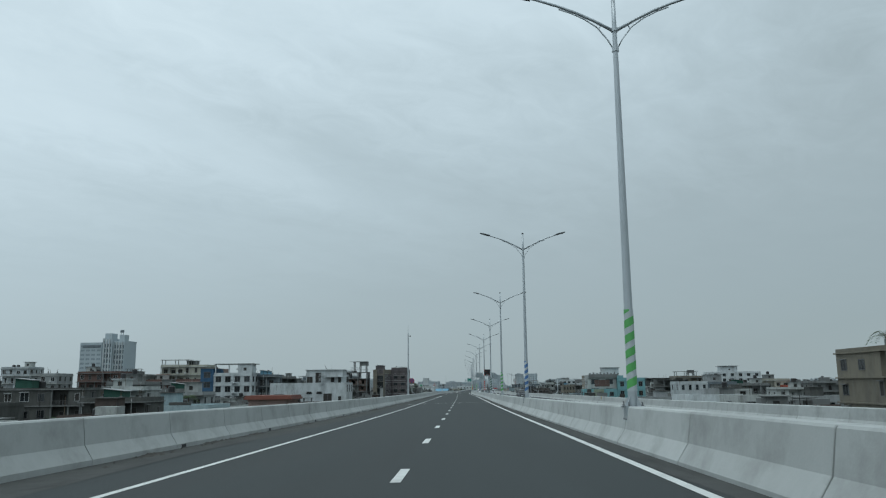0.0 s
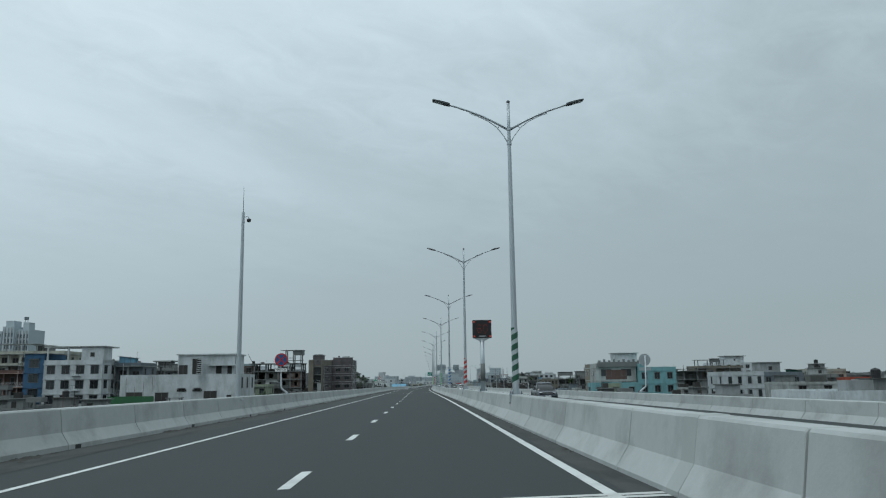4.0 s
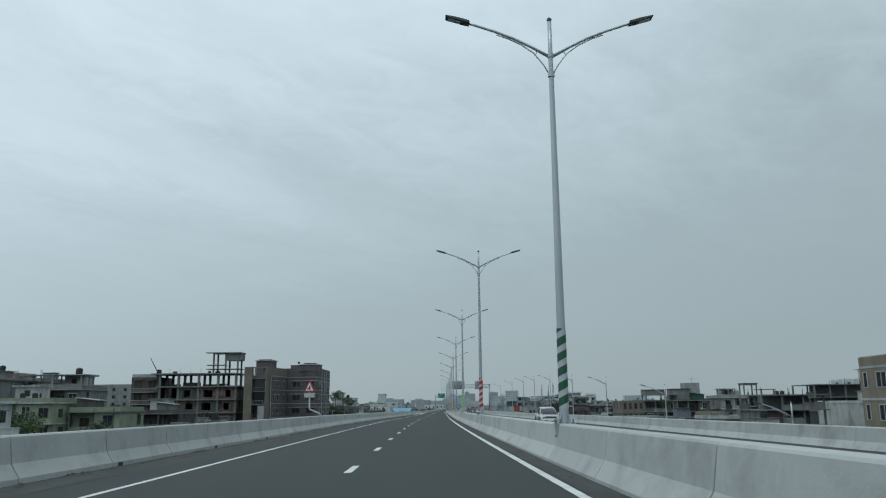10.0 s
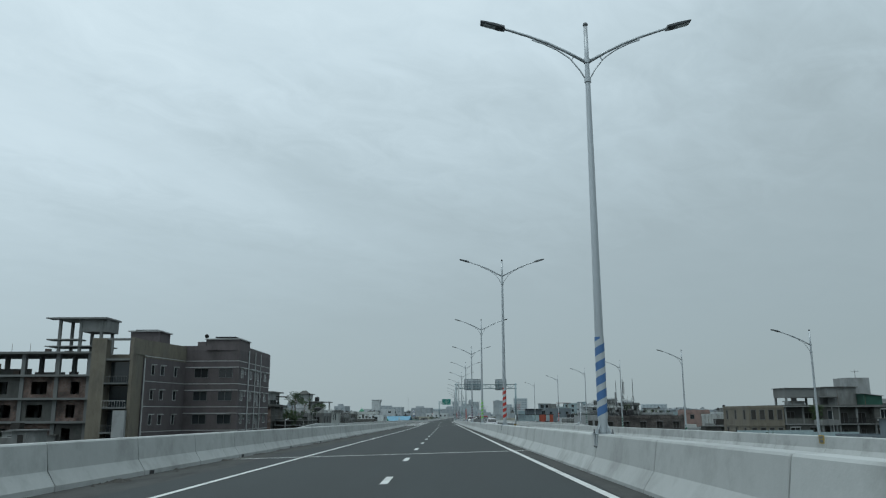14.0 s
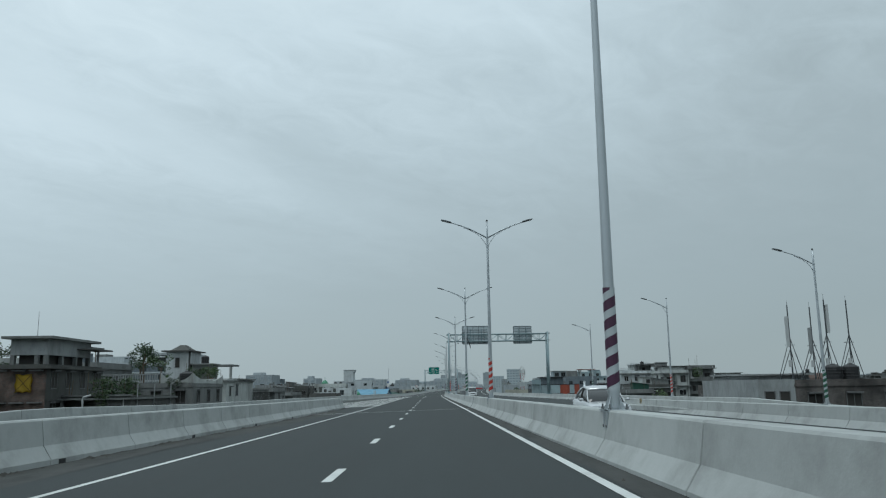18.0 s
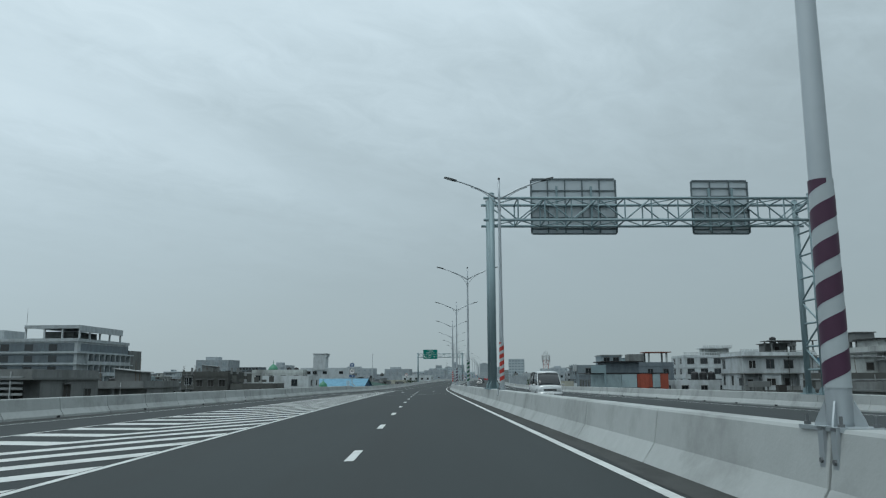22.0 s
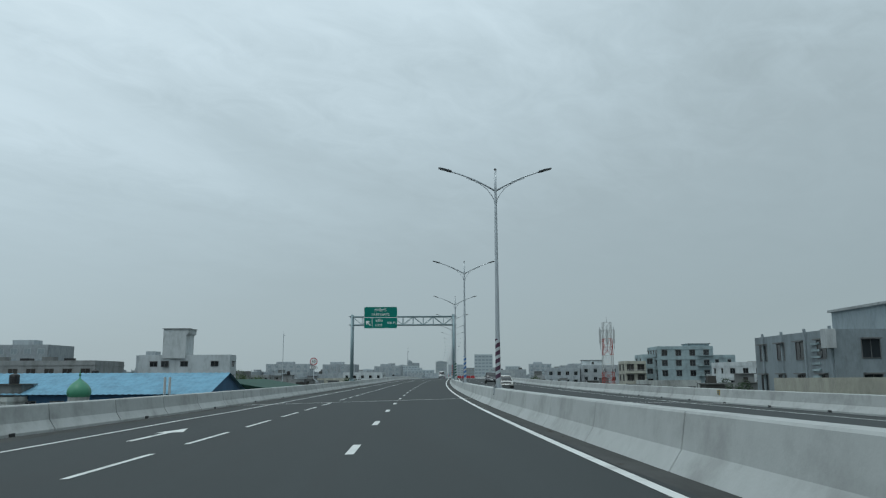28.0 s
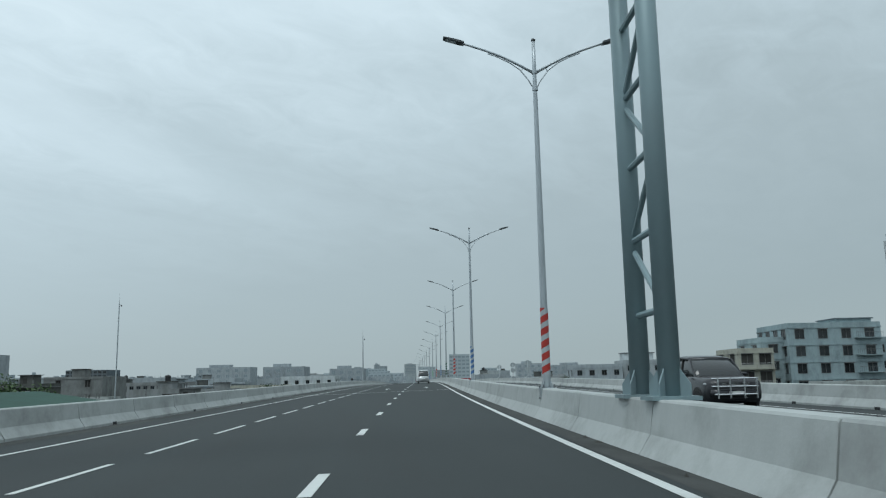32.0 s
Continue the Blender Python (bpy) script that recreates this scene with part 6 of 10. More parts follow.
def old_house(label, s, lat0, lat1, d, top, wall, seed, verandas=0.45, storeys=3, trim=None, roof=("stair", "tank"), fh=3.1, parapet=0.7, turn=0.0, front=None, name="house", cat="house", glass=None):
    """A lived-in town house: storeys between proud floor slabs, some bays open as verandas with columns and rails, hoods, pipes, boxes, and a cluttered roof."""
    rng = random.Random(seed)
    w = lat1 - lat0
    wm = W[wall]
    tm = W[trim] if trim else M_CONC_OLD
    t = thing(name, label, cat, frame_at(s, (lat0 + lat1) / 2, 0, turn))
    zb = GROUND - road_z(s)
    near = min(abs(lat0), abs(lat1)) * (1 if lat0 + lat1 > 0 else -1)
    sgn = 1 if lat0 + lat1 < 0 else -1
    base = top - parapet
    floors = [base - fh * (k + 1) for k in range(storeys)]
    floors = [z for z in floors if z > zb + 0.5 and z + fh > hidden_below(near * 1.1)]
    nx = max(2, int(round(w / 3.2)))
    xs = [-w / 2 + w * i / nx for i in range(nx + 1)]
    part("lower_walls", boxes((-w / 2, w / 2, 0, d, zb, floors[-1] - 0.02)), wm, t)
    for k, z in enumerate(floors):
        is_open = [rng.random() < verandas for i in range(nx)]
        dep = rng.choice((1.2, 1.5, 1.8))
        out = [(w / 2, d), (-w / 2, d)]
        for i in range(nx):
            y = dep if is_open[i] else 0.0
            for q in ((xs[i], y), (xs[i + 1], y)):
                if not out or (abs(out[-1][0] - q[0]) + abs(out[-1][1] - q[1])) > 1e-4:
                    out.append(q)
        bm = bmesh.new()
        prism(bm, out, z, z + fh - 0.16)
        part("storey_wall", bm, W[front] if front and k == 0 else wm, t)
        jut = rng.choice((0.25, 0.4, 0.7))
        part("floor_slab", boxes((-w / 2 - 0.25, w / 2 + 0.25, -jut, d + 0.2, z + fh - 0.16, z + fh + 0.02)), tm, t)
        i = 0
        while i < nx:
            if not is_open[i]:
                x = (xs[i] + xs[i + 1]) / 2
                ww = min(rng.choice((0.8, 1.1, 1.4, 1.7)), w / nx * 0.7)
                window(t, Matrix.Translation((x + rng.uniform(-0.2, 0.2), 0, z + 0.85)), ww, rng.choice((1.2, 1.4, 1.6)), rng.random() < 0.6, rng.choice((M_FRAME_D, M_FRAME_W)), glass or rng.choice((M_GLASS, M_OPENING)))
                if rng.random() < 0.25:
                    part("air_conditioner", boxes((x - 1.25, x - 0.6, -0.42, -0.02, z + 0.5, z + 1.0)), M_FRAME_W, t, "white air-conditioner box")
                i += 1
                continue
            j = i
            while j < nx and is_open[j]:
                part("column", boxes((xs[j] - 0.02, xs[j] + 0.24, 0.0, 0.26, z, z + fh - 0.16)), tm, t)
                # dark pane paints the shade of the room behind the veranda
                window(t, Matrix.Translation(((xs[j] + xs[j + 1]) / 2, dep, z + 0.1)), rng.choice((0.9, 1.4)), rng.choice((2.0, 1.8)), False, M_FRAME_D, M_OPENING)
                j += 1
            y = 0.05 if rng.random() < 0.5 else -jut + 0.08
            if rng.random() < 0.55:
                part("balcony_front", boxes((xs[i] + 0.03, xs[j] - 0.03, y, y + 0.12, z, z + rng.choice((0.6, 0.8, 0.95)))), rng.choice((wm, tm, W["grey"], W["offwhite"])), t)
            else:
                railing(t, xs[i] + 0.05, xs[j] - 0.05, y + 0.04, z + 0.02, 0.95, rng.choice((M_FRAME_D, M_FRAME_W, M_BLACK)))
            i = j
        m = int(d / 4)
        for i in range(m):
            if rng.random() < 0.75:
                y = d * (i + 0.5) / m + rng.uniform(-0.4, 0.4)
                window(t, Matrix.Translation((sgn * w / 2, y, z + 0.9)) @ Matrix.Rotation(radians(90 * sgn), 4, "Z"), rng.choice((0.8, 1.1, 1.4)), rng.choice((1.2, 1.5)), rng.random() < 0.6, M_FRAME_D, glass or rng.choice((M_GLASS, M_OPENING)))
    bm = bmesh.new()
    ring(bm, [(-w / 2, 0), (w / 2, 0), (w / 2, d), (-w / 2, d)], 0.14, base, top)
    part("parapet", bm, wm, t)
    for k in range(2):
        x = rng.uniform(-w / 2 + 0.3, w / 2 - 0.3)
        bm = bmesh.new()
        tube(bm, (x, -0.12, zb), (x, -0.12, top - 0.2), 0.06, 0.06, 6)
        part("drain_pipe", bm, rng.choice((W["lightgrey"], W["dark"], M_FRAME_W)), t)
    if "stair" in roof:
        rw, h = min(w * 0.5, rng.uniform(2.8, 4.2)), rng.uniform(2.2, 2.8)
        x = rng.uniform(-w / 2 + 0.3, w / 2 - rw - 0.3)
        roof_room(t, x, x + rw, d * 0.3, d * 0.3 + 3.4, base, h, rng.choice((wm, W["grey"], W["offwhite"])), 0.4, 1, tm)
        if rng.random() < 0.6:
            water_tank(t, x + rw / 2, d * 0.3 + 1.7, base + h + 0.15, 0.6, 1.3)
    if "tank" in roof:
        x = rng.uniform(-w / 2 + 0.4, w / 2 - 3.0)
        stilt_tank(t, x, x + 2.6, d * 0.6, d * 0.6 + 2.2, base, rng.uniform(0.9, 2.2), rng.uniform(0.9, 1.3))
    if "black" in roof:
        for k in range(2):
            water_tank(t, -w * 0.25 + 1.9 * k, d * 0.35, base, 0.7, 1.7)
    if "canopy" in roof:
        x0, x1 = (-w / 2 + 0.2, w * 0.1) if rng.random() < 0.5 else (-w * 0.1, w / 2 - 0.2)
        h = rng.uniform(2.2, 2.7)
        for x in (x0 + 0.2, (x0 + x1) / 2, x1 - 0.2):
            for y in (0.3, 3.6):
                part("column", boxes((x - 0.11, x + 0.11, y - 0.11, y + 0.11, base, base + h)), tm, t)
        part("roof_canopy", boxes((x0 - 0.4, x1 + 0.4, -0.3, 4.2, base + h, base + h + 0.14)), tm, t)
        railing(t, x0, x1, 0.15, base, 0.95, M_FRAME_W)
    if "stubs" in roof:
        column_stubs(t, [-w / 2 + 0.3 + (w - 0.6) * i / 3 for i in range(4)], (0.3,), base, rng.uniform(0.9, 1.5))
    if "shed" in roof:
        x = rng.uniform(-w / 2 + 0.2, w / 2 - 3.4)
        bm = bmesh.new()
        slab(bm, [(x, base), (x + 3.2, base), (x + 3.2, base + 1.7), (x, base + 2.1)], 0.5, 3.2)
        part("roof_shed", bm, W[rng.choice(("dark", "tin", "grey", "shed"))], t)
        bm = bmesh.new()
        slab(bm, [(x - 0.3, base + 2.12), (x + 3.5, base + 1.68), (x + 3.5, base + 1.76), (x - 0.3, base + 2.2)], 0.2, 3.5)
        part("shed_roof", bm, W["lightgrey"], t, "grey sheet roof")
    if "poles" in roof:
        for k in range(3):
            x = rng.uniform(-w / 2 + 0.4, w / 2 - 0.4)
            bm = bmesh.new()
            tube(bm, (x, 0.4, base), (x + rng.uniform(-0.15, 0.15), 0.4, top + rng.uniform(1.2, 2.6)), 0.045, 0.03, 5)
            part("roof_pole", bm, M_BARK, t)
    FOOT.append((s, d, lat0, lat1))
    return t, w, d, base


# --- left of the road, first stretch
# far tower whose walls and panes carry painted haze
t, w, d, top = building("pale grey office tower with dark window bands", 650, -332, -313, 26, 43.7, "tower", rows=12, cols=4, side_cols=0, fh=3.7, win=(3.8, 1.5), shade=False, parapet=1.0, band_mat=None, frame_mat=W["tower"], glass=M_HAZEGLASS, name="office_tower", cat="tower")
# grey panel paints the shade of a gallery under the roof
part("top_recess", boxes((-w / 2 + 2.5, w / 2 - 1.0, -0.4, 0.4, 39.4, 41.6)), W["slate"], t, "grey panel painted as top gallery shade")
part("core_tower", boxes((w / 2, w / 2 + 8.5, 1.0, 26, GROUND - road_z(650), 47.2)), W["tower"], t)
part("rear_tower", boxes((w / 2 + 8.5, w / 2 + 18, 4, 26, GROUND - road_z(650), 45.2)), W["tower"], t)
for i in range(7):
    x = w / 2 + 1.0 + 2.45 * i
    part("fin", boxes((x, x + 0.8, 0.2 if i < 3 else 3.2, 1.0 if i < 3 else 4.0, 5, 46.4 if i < 3 else 44.0)), W["white"], t, "pale vertical fin")
for k in range(9):
    part("window_strip", boxes((w / 2 + 2.0, w / 2 + 7.6, 0.86, 1.0, 4.5 + 4.4 * k, 7.4 + 4.4 * k)), W["slate"], t, "dark window strip")
    part("window_strip", boxes((w / 2 + 9.4, w / 2 + 17.4, 3.86, 4.0, 3.5 + 4.4 * k, 6.4 + 4.4 * k)), W["slate"], t, "dark window strip")
part("roof_block", boxes((w / 2 + 0.4, w / 2 + 6.4, 4, 14, 47.2, 51.6)), W["tower"], t)
part("roof_block", boxes((w / 2 + 12.2, w / 2 + 16.6, 6, 14, 45.2, 50.4)), W["tower"], t)
part("roof_sign", boxes((w / 2 + 12.6, w / 2 + 16.0, 6, 6.3, 52.2, 54.4), (w / 2 + 13.2, w / 2 + 13.5, 6, 6.3, 50.4, 52.2), (w / 2 + 15.2, w / 2 + 15.5, 6, 6.3, 50.4, 52.2)), W["slate"], t, "dark roof sign on legs")

t, w, d, top = building("white block of flats with dark windows and an open roof pavilion", 252, -78.8, -66.6, 12, 7.3, "white", rows=4, cols=4, side_cols=3, fh=3.1, win=(1.7, 1.5), name="flats", cat="apartment block")
part("roof_canopy", boxes((-w / 2 - 0.5, w / 2 + 0.4, 0.5, 8, 10.0, 10.25)), W["offwhite"], t)
for x in (-w / 2 + 0.3, -1.5, 1.6):
    part("column", boxes((x - 0.15, x + 0.15, 0.7, 1.0, 7.2, 10.0)), W["white"], t)
roof_room(t, w / 2 - 4.6, w / 2, 0.3, 5, 6.6, 3.4, W["white"], 0.3)
for k in range(3):
    b = balcony(t, -0.2, 1.6, 0, 4.1 - 3.1 * k, 0.9, M_BLACK, W["white"])
t, w, d, top = building("narrow blue-painted block beside the white flats", 252.5, -83.2, -79.0, 10, 8.7, "blue", rows=4, cols=1, side_cols=0, win=(2.0, 1.6), name="flats", cat="apartment block")
part("roof_slab", boxes((-w / 2 - 0.2, w / 2 + 0.2, -0.3, d, 8.7, 8.85)), W["grey"], t)
t, w, d, top = old_house("maroon brick block with long railed balconies", 262, -104.6, -86.4, 11, 5.6, "maroon", 31, 0.8, 3, "pink", ("stair", "poles"), name="flats", cat="apartment block")
old_house("cream block of flats with a broad roof slab", 300, -115, -97, 12, 11.6, "cream", 32, 0.3, 4, "offwhite", ("canopy", "stair"), name="flats", cat="apartment block")
old_house("brown brick block with dark upper rooms", 290, -142, -126, 12, 9.2, "maroon", 33, 0.35, 3, None, ("stair", "black"), name="flats", cat="apartment block")
old_house("grey house with a roof canopy behind the balconies", 300, -128.5, -120.5, 11, 8.2, "grey", 34, 0.4, 3, None, ("canopy", "shed"))
old_house("pale block of flats with rows of balconies", 330, -196, -184, 12, 12.6, "paleblock", 35, 0.5, 4, "offwhite", ("stair", "black"), name="flats", cat="apartment block")
old_house("pale flats with bare columns on the roof", 300, -166, -155, 12, 8.9, "lightgrey", 36, 0.4, 3, "offwhite", ("stubs", "poles"), name="flats", cat="apartment block")
old_house("pale house with stacked white balconies", 172, -78.4, -69.2, 10, 2.7, "offwhite", 37, 0.75, 3, "white", ("stair", "poles"))
old_house("long dark house with a broad slab roof", 150, -88, -71.5, 11, 2.4, "dark", 38, 0.4, 2, "grey", ("shed", "black"), parapet=0.25)
old_house("grey-blue house beside the white flats", 258, -66.4, -60.6, 10, 6.8, "slate", 39, 0.4, 3, "lightgrey", ("shed", "poles"))
t, w, d, top = building("small house with a terracotta roof edge", 100, -27.0, -22.0, 6, 0.35, "pink", rows=2, cols=2, side_cols=2, parapet=0.0, win=(1.2, 1.0))
part("roof_edge", boxes((-w / 2 - 0.5, w / 2 + 0.5, -0.5, d + 0.5, 0.35, 0.62)), M_TERRA, t, "terracotta roof slab")
bm = bmesh.new()
prism(bm, [(-w / 2 - 0.35, -0.35), (w / 2 + 0.35, -0.35), (w / 2 + 0.35, d + 0.35), (-w / 2 - 0.35, d + 0.35)], 0.62, 0.85)
part("roof_edge", bm, M_TERRA, t, "terracotta roof slab")
old_house("weathered grey house with small balconies", 186, -73, -64.5, 9, 2.2, "grey", 40, 0.6, 2, None, ("shed", "tank"))
old_house("grimy pale house among trees", 176, -64, -57.5, 9, 1.4, "lightgrey", 41, 0.4, 2, None, ("stair",))
old_house("unpainted grey house with bare walls", 205, -92, -82, 11, 4.2, "grey", 42, 0.5, 2, None, ("stubs", "stair"))
old_house("stained concrete house with roof columns", 128, -62, -52, 10, 0.6, "dark", 43, 0.4, 2, "grey", ("stubs", "shed"))
# the white villa with its set-back upper storey
t, w, d, top = building("white two-storey villa still being finished", 237, -57.0, -34.2, 14, 3.75, "white", rows=1, cols=0, side_cols=3, parapet=0.55, bands=False, glass=M_OPENING, win=(1.0, 2.0), shade=False, name="villa", cat="house")
for x, ww, hh, z in ((-8.6, 3.0, 1.5, -1.2), (-3.4, 2.4, 2.6, -2.3), (5.9, 2.4, 2.8, -2.3), (9.5, 0.9, 1.9, -2.3)):
    window(t, Matrix.Translation((x, 0, z)), ww, hh, False, M_FRAME_D, M_OPENING)
for x in (0.4, 3.4):
    window(t, Matrix.Translation((x, 0, 0.5)), 1.1, 0.5, True, M_FRAME_D, M_OPENING)
    for q in (-0.75, 0.75):
        window(t, Matrix.Translation((x + q, 0, 0.55)), 0.22, 0.3, False, M_FRAME_D, M_OPENING)
part("upper_storey", boxes((-0.7, 10.2, 0.8, 9, 3.2, 7.45)), W["white"], t)
part("roof_slab", boxes((-1.0, 10.5, 0.5, 9.3, 7.45, 7.68)), W["white"], t)
part("canopy", boxes((5.2, 11.0, -0.2, 0.8, 5.35, 5.55)), W["white"], t)
for x, ww, hh, z in ((0.3, 1.6, 2.2, 3.3), (2.9, 1.6, 3.4, 3.3), (7.2, 1.0, 1.4, 3.9), (9.3, 0.9, 1.9, 3.3)):
    window(t, Matrix.Translation((x, 0.8, z)), ww, hh, False, M_FRAME_D, M_OPENING)
bm = bmesh.new()
for q in range(9):
    box(bm, 3.2, 4.9, -0.55 + 0.1 * q, -0.35 + 0.1 * q, 3.5 + 0.38 * q, 3.6 + 0.38 * q)
part("stair_tread", bm, W["white"], t)
netting = thing("site_fence", "green netting fence in front of the villa", "fence", frame_at(231.5, -53, 0))
part("net", boxes((-4.2, 4.4, -0.03, 0.03, GROUND - road_z(231.5), -0.25)), M_NETTING, netting)
for i in range(6):
    bm = bmesh.new()
    tube(bm, (-4.0 + 1.6 * i, 0.06, GROUND - road_z(231.5)), (-4.0 + 1.6 * i, 0.06, 1.6 + 0.8 * (i % 3)), 0.03, 0.03, 6)
    part("bamboo_pole", bm, M_BARK, netting)

# the unfinished concrete frame
def frame_building():
    t = thing("unfinished_building", "unfinished concrete frame with brick infill and bare columns", "building site", frame_at(415, -61, 0))
    zb = GROUND - road_z(415)
    xs = (-10, -5.2, 0, 5, 9.6)
    ys = (0, 5, 10)
    levels = [11.0 - 3.3 * k for k in range(8) if 11.0 - 3.3 * k > zb + 1]
    for z in levels:
        part("floor_slab", boxes((-10.9 if z < 10 else -12.2, 10.1, -0.8, 10.6, z - 0.3, z)), M_CONC_OLD, t)
    for x in xs:
        for y in ys:
            part("column", boxes((x - 0.28, x + 0.28, y - 0.28, y + 0.28, zb, 10.7)), M_CONC_OLD, t)
    for k, z in enumerate(levels[1:5]):
        for i in range(4):
            if (i + k) % 4 == 3 and k == 0:
                continue
            x0, x1 = xs[i] + 0.28, xs[i + 1] - 0.28
            hgt = 2.98 if k else 1.0
            ww = 1.3 + 0.5 * ((i * 7 + k * 3) % 3)
            xm = (x0 + x1) / 2 + 0.4 * ((i + 2 * k) % 3 - 1)
            if k == 0:
                part("brick_panel", boxes((x0, x1, 2.6, 2.8, z, z + 0.5 + 0.5 * (i % 2))), W["dark"], t)
                continue
            pm = W["warmbrick"] if i in (1, 2, 3) and (i * 3 + k) % 4 else W["dark"]
            if i == 0 and k == 1:
                continue
            part("brick_panel", boxes((x0, xm - ww / 2, -0.1, 0.1, z, z + hgt), (xm + ww / 2, x1, -0.1, 0.1, z, z + hgt), (xm - ww / 2, xm + ww / 2, -0.1, 0.1, z, z + 0.5), (xm - ww / 2, xm + ww / 2, -0.1, 0.1, z + 2.3, z + hgt)), pm, t)
        for y0, y1 in ((0.3, 4.7), (5.3, 9.7)):
            if k:
                part("brick_panel", boxes((9.5, 9.7, y0, y1, z, z + 2.98)), W["warmbrick"], t)
    part("rear_wall", boxes((-10, 9.6, 9.9, 10.1, zb, 7.4)), W["dark"], t)
    # open stair tower on the roof
    for x in (2.0, 5.2, 8.4):
        for y in (5.6, 9.6):
            part("column", boxes((x - 0.2, x + 0.2, y - 0.2, y + 0.2, 11, 16.4)), M_CONC_OLD, t)
    part("floor_slab", boxes((1.2, 9.4, 4.8, 10.4, 16.4, 16.65)), M_CONC_OLD, t)
    part("floor_slab", boxes((-0.1, 1.2, 5.0, 7.4, 16.5, 16.65)), M_CONC_OLD, t)
    part("tank_wall", boxes((5.2, 9.2, 5.5, 9.9, 14.5, 16.4)), W["grey"], t)
    part("landing", boxes((0.2, 5.2, 5.2, 7.6, 13.2, 13.4)), M_CONC_OLD, t)
    part("landing", boxes((0.0, 9.2, 5.2, 10.0, 12.2, 12.35)), M_CONC_OLD, t)
    rubble = random.Random(77)
    for i in range(14):
        x, y = rubble.uniform(-9.5, 4.0), rubble.uniform(0.5, 8.0)
        part("brick_stack", boxes((x, x + rubble.uniform(0.5, 1.4), y, y + 0.6, 7.7 if i % 3 else 11.0, (7.7 if i % 3 else 11.0) + rubble.uniform(0.25, 0.8))), W["brickred"], t)
    bm = bmesh.new()
    tube(bm, (-10.6, 0, 11.0), (-12.9, 0.2, 15.0), 0.1, 0.08, 6)
    box(bm, -10.9, -9.9, -0.4, 0.4, 11.0, 12.0)
    part("hoist", bm, M_BLACK, t, "black builder's hoist")
    for i in range(4):
        bm = bmesh.new()
        tube(bm, (-8 + 2.7 * i, 1, 11), (-8 + 2.7 * i, 1, 12.3), 0.03, 0.03, 5)
        part("rebar", bm, M_BARK, t)


frame_building()
t, w, d, top = building("brick block with pale balcony rails beside the frame", 418, -79.5, -72.2, 11, 10.2, "brickred", rows=4, cols=2, side_cols=0, win=(2.2, 1.9), glass=M_OPENING, name="flats", cat="apartment block")
for k in range(4):
    balcony(t, -3.4, 3.4, 0, 6.4 - 3.1 * k, 1.0, M_FRAME_W, W["paleblue"])
part("roof_rail", boxes((-3.6, 3.6, 0.1, 0.2, 10.2, 11.0)), W["paleblue"], t)


